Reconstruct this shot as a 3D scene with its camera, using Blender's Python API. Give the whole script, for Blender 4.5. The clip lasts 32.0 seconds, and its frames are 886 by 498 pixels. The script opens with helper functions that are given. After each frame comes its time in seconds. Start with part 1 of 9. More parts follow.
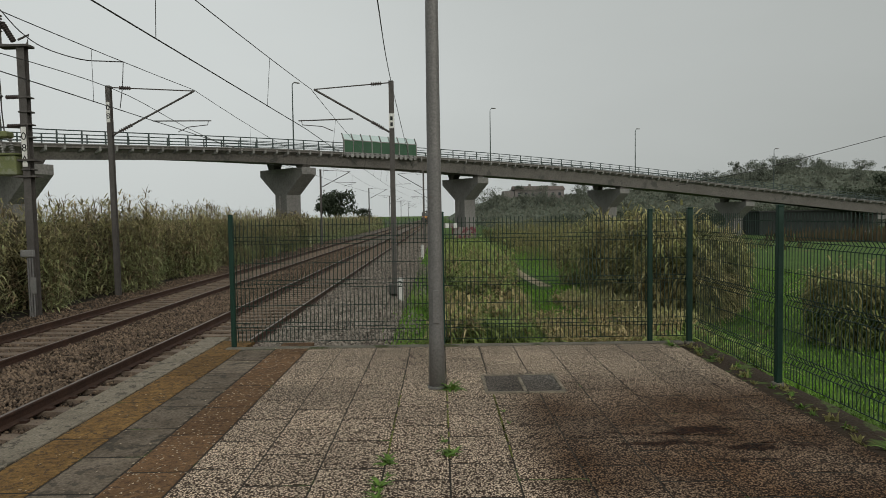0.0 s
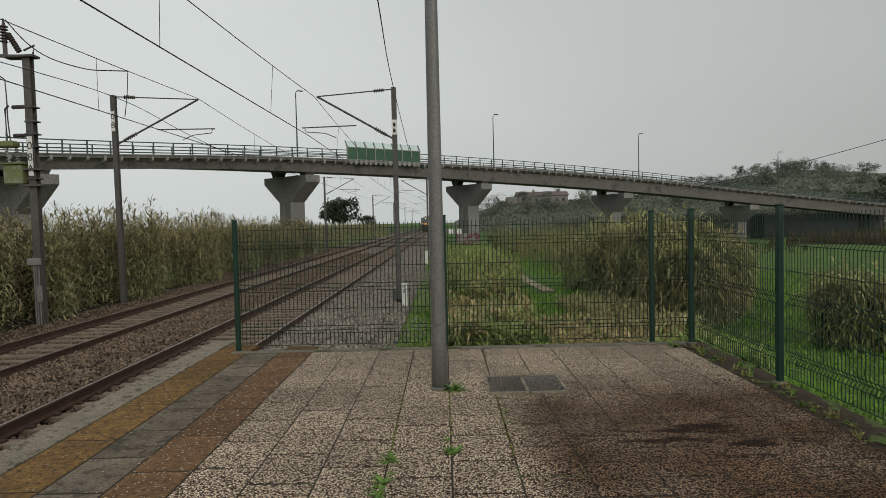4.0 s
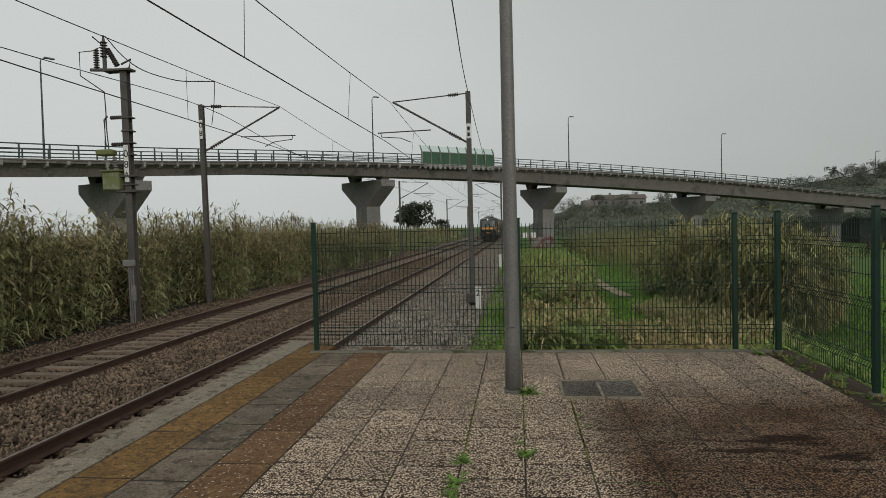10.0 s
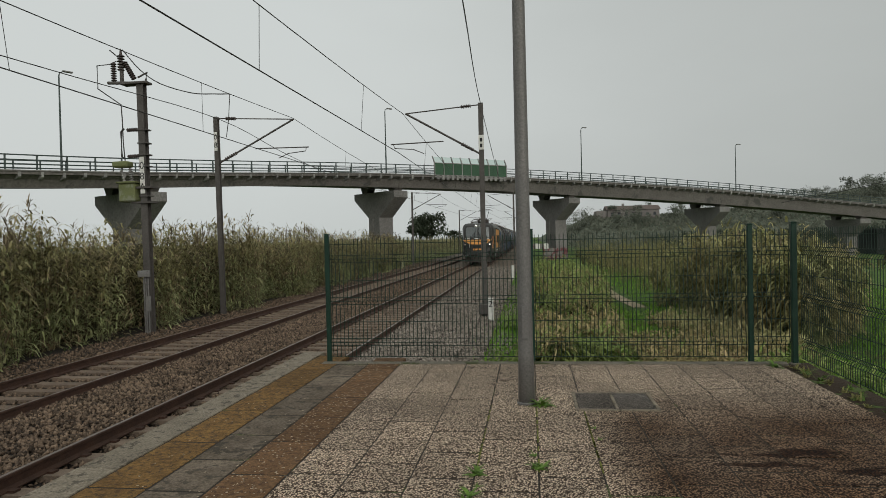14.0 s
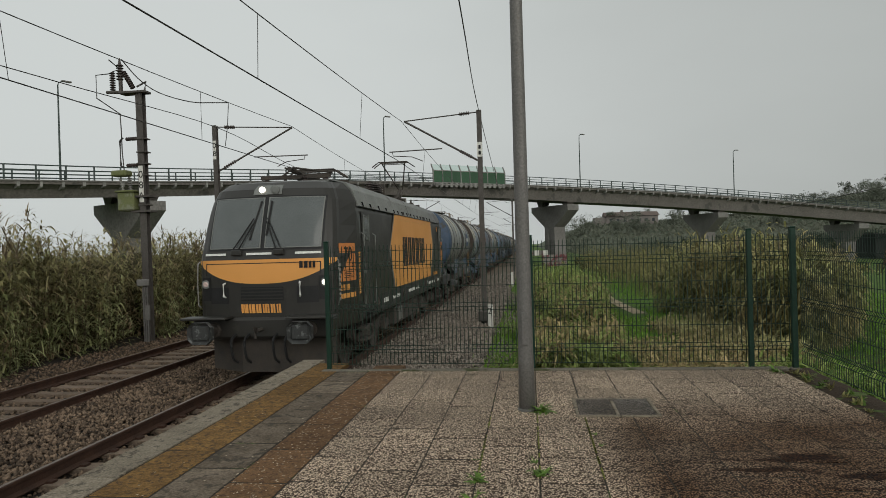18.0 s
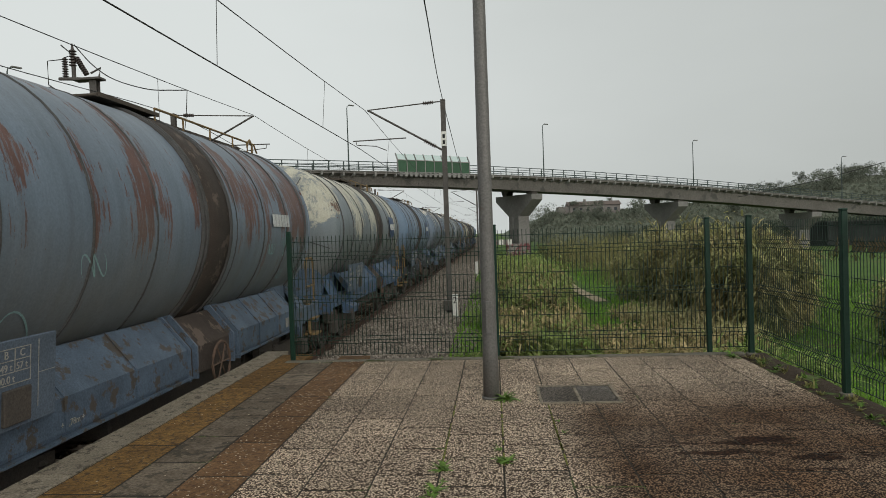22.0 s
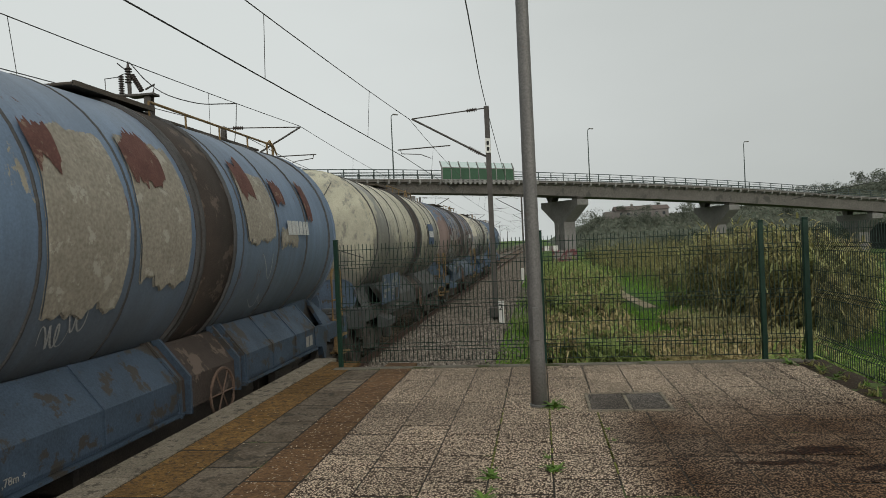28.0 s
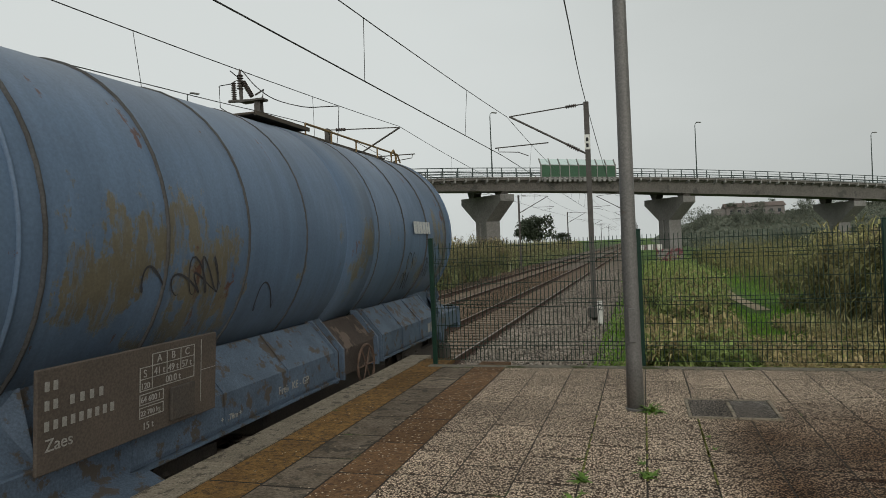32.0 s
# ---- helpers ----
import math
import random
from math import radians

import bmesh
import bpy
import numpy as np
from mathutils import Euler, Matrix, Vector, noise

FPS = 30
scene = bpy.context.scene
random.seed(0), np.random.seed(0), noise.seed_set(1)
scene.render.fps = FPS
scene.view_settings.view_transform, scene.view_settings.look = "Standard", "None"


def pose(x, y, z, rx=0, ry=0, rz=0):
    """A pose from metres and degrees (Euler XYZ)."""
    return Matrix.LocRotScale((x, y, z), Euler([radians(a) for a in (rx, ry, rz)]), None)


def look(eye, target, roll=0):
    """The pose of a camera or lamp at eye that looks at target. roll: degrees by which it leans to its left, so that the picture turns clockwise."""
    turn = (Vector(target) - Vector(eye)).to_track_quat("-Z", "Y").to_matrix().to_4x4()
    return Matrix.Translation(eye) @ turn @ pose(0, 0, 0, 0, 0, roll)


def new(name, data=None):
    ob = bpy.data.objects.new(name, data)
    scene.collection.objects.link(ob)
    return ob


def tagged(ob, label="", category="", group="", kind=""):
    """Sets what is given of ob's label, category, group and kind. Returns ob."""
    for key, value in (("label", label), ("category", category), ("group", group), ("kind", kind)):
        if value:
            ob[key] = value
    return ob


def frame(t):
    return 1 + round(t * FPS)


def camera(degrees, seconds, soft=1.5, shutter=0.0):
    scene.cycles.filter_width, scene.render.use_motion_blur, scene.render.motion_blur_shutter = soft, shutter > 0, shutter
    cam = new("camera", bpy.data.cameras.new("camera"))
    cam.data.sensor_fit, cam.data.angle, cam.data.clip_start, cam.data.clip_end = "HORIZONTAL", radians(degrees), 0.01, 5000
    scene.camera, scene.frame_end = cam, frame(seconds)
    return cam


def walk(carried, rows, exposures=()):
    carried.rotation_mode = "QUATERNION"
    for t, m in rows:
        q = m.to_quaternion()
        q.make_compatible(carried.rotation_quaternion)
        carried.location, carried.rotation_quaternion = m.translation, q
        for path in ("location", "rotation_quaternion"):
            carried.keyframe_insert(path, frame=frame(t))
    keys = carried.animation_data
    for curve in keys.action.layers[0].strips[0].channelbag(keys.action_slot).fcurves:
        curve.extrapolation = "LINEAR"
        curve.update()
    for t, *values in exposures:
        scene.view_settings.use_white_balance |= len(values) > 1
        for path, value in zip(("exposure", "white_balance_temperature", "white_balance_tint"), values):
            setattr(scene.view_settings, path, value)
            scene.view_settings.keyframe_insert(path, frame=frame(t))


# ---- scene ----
cam = camera(66.44, 32.0, soft=0.4)
EYE = 1.52
# seconds, sideways, ahead, up from the stand, yaw, pitch, roll
PATH = [
    (0.0, -0.022, 0.065, 0.053, -0.30, -2.84, 0.83),
    (0.5, -0.016, 0.050, 0.041, -0.41, -3.26, 1.99),
    (1.0, -0.016, 0.047, 0.043, -0.58, -2.90, 0.85),
    (1.5, -0.014, 0.040, 0.031, -0.34, -2.83, 2.00),
    (2.0, -0.017, 0.043, 0.032, -0.29, -2.30, 0.77),
    (2.5, -0.004, 0.024, 0.017, -0.40, -2.35, 1.18),
    (4.5, 0.003, 0.010, 0.010, 0.58, -2.18, 1.45),
    (5.0, 0.004, 0.007, 0.007, 2.34, -1.96, 1.47),
    (5.5, 0.003, 0.008, 0.004, 4.05, -2.36, 1.30),
    (6.0, -0.004, 0.010, 0.007, 5.14, -2.59, 0.75),
    (6.5, -0.002, 0.001, 0.006, 5.91, -2.43, 0.65),
    (7.0, 0.001, -0.005, 0.004, 6.02, -2.82, 1.02),
    (7.5, -0.000, -0.006, 0.005, 5.69, -2.49, 0.90),
    (8.0, -0.002, -0.002, 0.004, 5.67, -2.09, 0.73),
    (8.5, -0.002, -0.001, 0.001, 6.29, -1.99, 0.66),
    (9.0, -0.000, -0.000, -0.000, 6.34, -1.74, 0.98),
    (9.5, 0.003, -0.006, -0.000, 6.36, -1.64, 1.22),
    (10.0, 0.001, -0.008, -0.001, 6.29, -1.81, 1.35),
    (10.5, -0.001, -0.007, -0.001, 6.38, -1.89, 1.16),
    (11.0, -0.003, -0.008, -0.000, 6.15, -2.10, 1.22),
    (11.5, -0.003, -0.008, 0.000, 6.29, -1.58, 1.24),
    (12.0, -0.001, -0.009, -0.000, 6.65, -1.02, 0.95),
    (12.5, -0.002, -0.013, -0.001, 7.17, -0.57, 0.92),
    (13.0, 0.001, -0.019, -0.005, 6.96, -0.16, 1.41),
    (13.5, 0.000, -0.016, -0.003, 7.06, -0.56, 1.85),
    (14.0, -0.004, -0.013, 0.002, 7.34, -0.86, 1.34),
    (14.5, -0.002, -0.014, -0.000, 7.34, -0.83, 1.37),
    (16.5, -0.004, -0.017, -0.003, 7.31, -0.29, 1.53),
    (17.0, -0.005, -0.018, -0.004, 7.32, -0.11, 1.39),
    (17.5, -0.005, -0.017, -0.007, 7.29, -0.33, 1.40),
    (18.0, -0.007, -0.014, -0.005, 7.26, -0.24, 1.67),
    (18.5, -0.002, -0.015, -0.007, 6.56, 0.01, 2.78),
    (19.0, -0.006, -0.007, -0.003, 6.85, 0.06, 2.97),
    (19.5, 0.003, -0.015, -0.012, 8.03, 0.19, 1.83),
    (20.0, 0.003, -0.010, -0.010, 6.47, -1.37, 2.35),
    (20.5, 0.001, -0.006, -0.008, 5.68, -2.16, 1.85),
    (21.0, 0.000, -0.006, -0.010, 5.01, -2.16, 2.04),
    (21.5, 0.002, -0.006, -0.009, 4.62, -1.70, 1.44),
    (22.0, 0.002, -0.004, -0.005, 4.29, -1.21, 1.94),
    (22.5, 0.004, -0.002, -0.007, 4.70, -1.71, 1.93),
    (23.0, 0.000, -0.001, -0.006, 4.41, -1.89, 2.29),
    (23.5, 0.005, -0.002, -0.008, 5.05, -1.42, 2.22),
    (24.0, 0.004, -0.003, -0.009, 5.28, -1.27, 2.09),
    (24.5, 0.003, -0.005, -0.011, 5.65, -0.91, 2.50),
    (26.5, 0.002, -0.004, -0.011, 6.16, -0.46, 3.05),
    (27.0, 0.001, -0.003, -0.013, 6.82, -0.27, 2.92),
    (27.5, 0.000, -0.002, -0.010, 7.54, -0.55, 2.81),
    (28.0, -0.003, -0.003, -0.010, 8.10, -0.45, 2.62),
    (28.5, -0.007, -0.003, -0.011, 8.26, -0.45, 2.61),
    (29.0, -0.007, -0.003, -0.011, 8.61, -0.46, 2.25),
    (29.5, -0.010, 0.000, -0.014, 8.37, -0.42, 1.95),
    (30.0, -0.007, 0.006, -0.010, 8.97, -0.37, 1.98),
    (30.5, 0.005, 0.013, -0.004, 9.86, 0.00, 2.77),
    (31.0, 0.027, 0.015, -0.011, 11.15, 0.64, 2.98),
    (31.5, 0.057, 0.012, -0.017, 13.68, 0.70, 2.96),
    (32.0, 0.052, 0.014, -0.010, 16.46, -0.23, 2.45),
]
EXPOSURES = [(0.0, 0.1), (1.0, 0.15), (2.0, 0.93), (2.5, 0.88), (4.5, 0.08), (8.0, 0.06), (9.0, 0.0), (10.0, 0.05), (14.0, 0.1), (18.0, 0.08), (20.0, 0.26), (23.0, 0.3), (26.5, 0.24), (29.0, 0.24), (32.0, 0.2)]
walk(cam, [(t, pose(x, y, EYE + z, 90 + p, r, w)) for t, x, y, z, w, p, r in PATH], EXPOSURES)

# ---- light ----
world = bpy.data.worlds.new("overcast_sky")
scene.world = world
world.use_nodes = True
wn, wl = world.node_tree.nodes, world.node_tree.links
wn.clear()
w_out = wn.new("ShaderNodeOutputWorld")
w_bg = wn.new("ShaderNodeBackground")
w_sky = wn.new("ShaderNodeTexSky")
w_sky.sky_type, w_sky.sun_disc = "NISHITA", False
w_sky.sun_elevation, w_sky.sun_rotation = radians(27), radians(140)
w_sky.air_density, w_sky.dust_density = 1.0, 6.0
w_hsv = wn.new("ShaderNodeHueSaturation")
w_hsv.inputs["Saturation"].default_value = 0.12
w_hsv.inputs["Value"].default_value = 0.10
wl.new(w_sky.outputs[0], w_hsv.inputs["Color"])
# cloud deck: even grey, paler towards the sun's side, with soft streaks
w_tc = wn.new("ShaderNodeTexCoord")
w_map = wn.new("ShaderNodeMapping")
w_map.inputs["Scale"].default_value = (1.0, 1.0, 2.6)
wl.new(w_tc.outputs["Generated"], w_map.inputs["Vector"])
w_noise = wn.new("ShaderNodeTexNoise")
w_noise.inputs["Scale"].default_value, w_noise.inputs["Detail"].default_value = 1.6, 5.0
wl.new(w_map.outputs[0], w_noise.inputs["Vector"])
w_sep = wn.new("ShaderNodeSeparateXYZ")
wl.new(w_tc.outputs["Generated"], w_sep.inputs[0])
w_grad = wn.new("ShaderNodeMapRange")
w_grad.inputs[1].default_value, w_grad.inputs[2].default_value = 0.62, -0.62
w_grad.inputs[3].default_value, w_grad.inputs[4].default_value = 0.0, 1.0
wl.new(w_sep.outputs[0], w_grad.inputs[0])
w_add = wn.new("ShaderNodeMath")
w_add.operation = "MULTIPLY_ADD"
w_add.inputs[1].default_value = 0.42
wl.new(w_noise.outputs[0], w_add.inputs[0])
wl.new(w_grad.outputs[0], w_add.inputs[2])
w_ramp = wn.new("ShaderNodeValToRGB")
w_ramp.color_ramp.elements[0].position, w_ramp.color_ramp.elements[0].color = 0.1, (0.35, 0.370, 0.355, 1)
w_ramp.color_ramp.elements[1].position, w_ramp.color_ramp.elements[1].color = 1.15, (0.595, 0.63, 0.618, 1)
wl.new(w_add.outputs[0], w_ramp.inputs[0])
w_mix = wn.new("ShaderNodeMixRGB")
w_mix.inputs[0].default_value = 0.12
wl.new(w_ramp.outputs[0], w_mix.inputs[1])
wl.new(w_hsv.outputs[0], w_mix.inputs[2])
# overcast sky: brighter overhead and on the side away from the line
w_zen = wn.new("ShaderNodeMapRange")
w_zen.interpolation_type = "SMOOTHSTEP"
w_zen.inputs[1].default_value, w_zen.inputs[2].default_value, w_zen.inputs[3].default_value, w_zen.inputs[4].default_value = 0.38, 1.0, 1.0, 1.2
wl.new(w_sep.outputs[2], w_zen.inputs[0])
w_back = wn.new("ShaderNodeMapRange")
w_back.interpolation_type = "SMOOTHSTEP"
w_back.inputs[1].default_value, w_back.inputs[2].default_value, w_back.inputs[3].default_value, w_back.inputs[4].default_value = 0.3, -0.9, 1.0, 1.5
wl.new(w_sep.outputs[1], w_back.inputs[0])
w_gain = wn.new("ShaderNodeMath")
w_gain.operation = "MULTIPLY"
wl.new(w_zen.outputs[0], w_gain.inputs[0])
wl.new(w_back.outputs[0], w_gain.inputs[1])
w_mul = wn.new("ShaderNodeMixRGB")
w_mul.blend_type = "MULTIPLY"
w_mul.inputs[0].default_value = 1.0
wl.new(w_mix.outputs[0], w_mul.inputs[1])
wl.new(w_gain.outputs[0], w_mul.inputs[2])
wl.new(w_mul.outputs[0], w_bg.inputs["Color"])
w_bg.inputs["Strength"].default_value = 1.0
wl.new(w_bg.outputs[0], w_out.inputs[0])

sun_data = bpy.data.lights.new("sun", "SUN")
sun_data.energy, sun_data.angle, sun_data.color = 0.8, radians(50), (1.0, 0.95, 0.86)
sun = new("sun", sun_data)
sun.matrix_world = look((26, -26, 17), (0, 8, 0))


# ---- materials ----
def mat(name, c1, c2=None, scale=6.0, rough=0.75, metal=0.0, bump=0.25, fine=60.0, c3=None, amount3=0.5, scale3=2.0, vary=0.0, island=0.0, spec=0.25, sharp=0.25, dist=0.01, grain=0.55, thin=0.0):
    """Two-scale noise material: c1 and c2 mix in broad patches, c3 as sharper worn patches, fine bump."""
    m = bpy.data.materials.new(name)
    m.use_nodes = True
    n, l = m.node_tree.nodes, m.node_tree.links
    b = n["Principled BSDF"]
    b.inputs["Metallic"].default_value = metal
    b.inputs["Specular IOR Level"].default_value = spec
    c2 = c2 or tuple(v * 0.7 for v in c1)
    tc = n.new("ShaderNodeTexCoord")
    co = tc.outputs["Object"]
    if vary:
        # alike pieces each show another stretch of the grain
        oi, sh = n.new("ShaderNodeObjectInfo"), n.new("ShaderNodeVectorMath")
        sh.operation = "MULTIPLY_ADD"
        sh.inputs[1].default_value = (37.0, 53.0, 11.0)
        l.new(oi.outputs["Random"], sh.inputs[0])
        l.new(co, sh.inputs[2])
        co = sh.outputs[0]
    n1 = n.new("ShaderNodeTexNoise")
    n1.inputs["Scale"].default_value, n1.inputs["Detail"].default_value, n1.inputs["Roughness"].default_value = scale, 6.0, 0.62
    l.new(co, n1.inputs["Vector"])
    r1 = n.new("ShaderNodeValToRGB")
    r1.color_ramp.elements[0].position, r1.color_ramp.elements[1].position = 0.5 - sharp, 0.5 + sharp
    r1.color_ramp.elements[0].color, r1.color_ramp.elements[1].color = (*c1, 1), (*c2, 1)
    l.new(n1.outputs[0], r1.inputs[0])
    col = r1.outputs[0]
    nf = n.new("ShaderNodeTexNoise")
    nf.inputs["Scale"].default_value, nf.inputs["Detail"].default_value = fine, 3.0
    l.new(co, nf.inputs["Vector"])
    mf = n.new("ShaderNodeMixRGB")
    mf.blend_type = "MULTIPLY"
    mf.inputs[0].default_value = grain
    rf = n.new("ShaderNodeMapRange")
    rf.inputs[1].default_value, rf.inputs[2].default_value, rf.inputs[3].default_value, rf.inputs[4].default_value = 0.3, 0.7, 0.55, 1.3
    l.new(nf.outputs[0], rf.inputs[0])
    l.new(col, mf.inputs[1])
    l.new(rf.outputs[0], mf.inputs[2])
    col = mf.outputs[0]
    if c3:
        n3 = n.new("ShaderNodeTexNoise")
        n3.inputs["Scale"].default_value, n3.inputs["Detail"].default_value, n3.inputs["Roughness"].default_value = scale3, 8.0, 0.68
        l.new(co, n3.inputs["Vector"])
        r3 = n.new("ShaderNodeMapRange")
        r3.inputs[1].default_value, r3.inputs[2].default_value = 0.66 - amount3 * 0.3, 0.70 - amount3 * 0.3
        l.new(n3.outputs[0], r3.inputs[0])
        m3 = n.new("ShaderNodeMixRGB")
        m3.inputs[2].default_value = (*c3, 1)
        l.new(r3.outputs[0], m3.inputs[0])
        l.new(col, m3.inputs[1])
        col = m3.outputs[0]
    if vary or island:
        src = n.new("ShaderNodeObjectInfo").outputs["Random"] if vary else n.new("ShaderNodeNewGeometry").outputs["Random Per Island"]
        k = vary or island
        rv = n.new("ShaderNodeMapRange")
        rv.inputs[3].default_value, rv.inputs[4].default_value = 1 - k, 1 + k
        l.new(src, rv.inputs[0])
        mv = n.new("ShaderNodeMixRGB")
        mv.blend_type = "MULTIPLY"
        mv.inputs[0].default_value = 1.0
        l.new(col, mv.inputs[1])
        l.new(rv.outputs[0], mv.inputs[2])
        col = mv.outputs[0]
    l.new(col, b.inputs["Base Color"])
    rr = n.new("ShaderNodeMapRange")
    rr.inputs[3].default_value, rr.inputs[4].default_value = max(0.03, rough - 0.12), min(1.0, rough + 0.12)
    l.new(n1.outputs[0], rr.inputs[0])
    l.new(rr.outputs[0], b.inputs["Roughness"])
    if bump:
        bp = n.new("ShaderNodeBump")
        bp.inputs["Strength"].default_value, bp.inputs["Distance"].default_value = bump, dist
        l.new(nf.outputs[0], bp.inputs["Height"])
        l.new(bp.outputs[0], b.inputs["Normal"])
    if thin:
        tl, mx = n.new("ShaderNodeBsdfTranslucent"), n.new("ShaderNodeMixShader")
        mx.inputs[0].default_value = thin
        l.new(col, tl.inputs["Color"])
        l.new(b.outputs[0], mx.inputs[1])
        l.new(tl.outputs[0], mx.inputs[2])
        l.new(mx.outputs[0], n["Material Output"].inputs["Surface"])
    return m


def exposed_aggregate(name, light, mortar, scale=84.0, low=0.5, high=1.35, relief=0.8):
    """Pebbled concrete: small rounded stones in a darker bed, with a broad damp tone and an oil stain towards one side."""
    m = bpy.data.materials.new(name)
    m.use_nodes = True
    n, l = m.node_tree.nodes, m.node_tree.links
    b = n["Principled BSDF"]
    geo = n.new("ShaderNodeNewGeometry")
    co = geo.outputs["Position"]
    vo = n.new("ShaderNodeTexVoronoi")
    vo.inputs["Scale"].default_value = scale
    l.new(co, vo.inputs["Vector"])
    r = n.new("ShaderNodeValToRGB")
    r.color_ramp.elements[0].position, r.color_ramp.elements[0].color = 0.36, (*light, 1)
    r.color_ramp.elements[1].position, r.color_ramp.elements[1].color = 0.58, (*mortar, 1)
    l.new(vo.outputs["Distance"], r.inputs[0])
    sx = n.new("ShaderNodeSeparateXYZ")
    l.new(vo.outputs["Color"], sx.inputs[0])
    stone = n.new("ShaderNodeMixRGB")
    stone.blend_type = "MULTIPLY"
    stone.inputs[0].default_value = 1.0
    l.new(r.outputs[0], stone.inputs[1])
    rt = n.new("ShaderNodeMapRange")
    rt.inputs[3].default_value, rt.inputs[4].default_value = low, high
    l.new(sx.outputs[0], rt.inputs[0])
    l.new(rt.outputs[0], stone.inputs[2])
    # broad damp patches
    nb = n.new("ShaderNodeTexNoise")
    nb.inputs["Scale"].default_value, nb.inputs["Detail"].default_value = 0.75, 7.0
    l.new(co, nb.inputs["Vector"])
    rb = n.new("ShaderNodeMapRange")
    rb.inputs[1].default_value, rb.inputs[2].default_value, rb.inputs[3].default_value, rb.inputs[4].default_value = 0.36, 0.64, 0.82, 1.12
    l.new(nb.outputs[0], rb.inputs[0])
    m1 = n.new("ShaderNodeMixRGB")
    m1.blend_type, m1.inputs[0].default_value = "MULTIPLY", 1.0
    l.new(stone.outputs[0], m1.inputs[1])
    l.new(rb.outputs[0], m1.inputs[2])
    # brown damp area that begins at one joint
    dsep = n.new("ShaderNodeSeparateXYZ")
    l.new(co, dsep.inputs[0])
    dn = n.new("ShaderNodeTexNoise")
    dn.inputs["Scale"].default_value, dn.inputs["Detail"].default_value = 1.3, 6.0
    l.new(co, dn.inputs["Vector"])
    da = n.new("ShaderNodeMapRange")
    da.interpolation_type = "SMOOTHSTEP"
    da.inputs[1].default_value, da.inputs[2].default_value = 0.30, 0.85
    l.new(dsep.outputs[0], da.inputs[0])
    db = n.new("ShaderNodeMapRange")
    db.interpolation_type = "SMOOTHSTEP"
    db.inputs[1].default_value, db.inputs[2].default_value = 7.0, 5.4
    l.new(dsep.outputs[1], db.inputs[0])
    dc = n.new("ShaderNodeMath")
    dc.operation = "MULTIPLY"
    l.new(da.outputs[0], dc.inputs[0])
    l.new(db.outputs[0], dc.inputs[1])
    dd = n.new("ShaderNodeMapRange")
    dd.inputs[1].default_value, dd.inputs[2].default_value, dd.inputs[3].default_value, dd.inputs[4].default_value = 0.3, 0.6, 0.65, 1.0
    l.new(dn.outputs[0], dd.inputs[0])
    de = n.new("ShaderNodeMath")
    de.operation = "MULTIPLY"
    l.new(dc.outputs[0], de.inputs[0])
    l.new(dd.outputs[0], de.inputs[1])
    md = n.new("ShaderNodeMixRGB")
    md.blend_type = "MULTIPLY"
    md.inputs[2].default_value = (0.27, 0.20, 0.145, 1)
    l.new(de.outputs[0], md.inputs[0])
    l.new(m1.outputs[0], md.inputs[1])
    m1 = md
    # dark spilt-oil stain in streaks
    mp = n.new("ShaderNodeMapping")
    mp.inputs["Location"].default_value = (-1.8, -4.6, 0)
    l.new(co, mp.inputs["Vector"])
    nz = n.new("ShaderNodeTexNoise")
    nz.inputs["Scale"].default_value, nz.inputs["Detail"].default_value, nz.inputs["Roughness"].default_value = 1.0, 9.0, 0.65
    ns = n.new("ShaderNodeMapping")
    ns.inputs["Scale"].default_value = (1.5, 4.4, 1)
    l.new(co, ns.inputs["Vector"])
    l.new(ns.outputs[0], nz.inputs["Vector"])
    ln = n.new("ShaderNodeVectorMath")
    ln.operation = "MULTIPLY"
    ln.inputs[1].default_value = (0.95, 1.75, 0)
    l.new(mp.outputs[0], ln.inputs[0])
    le = n.new("ShaderNodeVectorMath")
    le.operation = "LENGTH"
    l.new(ln.outputs[0], le.inputs[0])
    ad = n.new("ShaderNodeMath")
    ad.operation = "MULTIPLY_ADD"
    ad.inputs[1].default_value, ad.inputs[2].default_value = 5.0, -2.35
    l.new(nz.outputs[0], ad.inputs[0])
    su = n.new("ShaderNodeMath")
    su.operation = "ADD"
    l.new(le.outputs["Value"], su.inputs[0])
    l.new(ad.outputs[0], su.inputs[1])
    rs = n.new("ShaderNodeMapRange")
    rs.inputs[1].default_value, rs.inputs[2].default_value, rs.inputs[3].default_value, rs.inputs[4].default_value = 0.25, 0.55, 1.0, 0.0
    l.new(su.outputs[0], rs.inputs[0])
    m2 = n.new("ShaderNodeMixRGB")
    m2.blend_type = "MULTIPLY"
    m2.inputs[2].default_value = (0.22, 0.14, 0.095, 1)
    l.new(rs.outputs[0], m2.inputs[0])
    l.new(m1.outputs[0], m2.inputs[1])
    ov = n.new("ShaderNodeObjectInfo")
    rv = n.new("ShaderNodeMapRange")
    rv.inputs[3].default_value, rv.inputs[4].default_value = 0.86, 1.12
    l.new(ov.outputs["Random"], rv.inputs[0])
    m3 = n.new("ShaderNodeMixRGB")
    m3.blend_type, m3.inputs[0].default_value = "MULTIPLY", 1.0
    l.new(m2.outputs[0], m3.inputs[1])
    l.new(rv.outputs[0], m3.inputs[2])
    l.new(m3.outputs[0], b.inputs["Base Color"])
    b.inputs["Roughness"].default_value = 0.85
    b.inputs["Specular IOR Level"].default_value = 0.12
    bp = n.new("ShaderNodeBump")
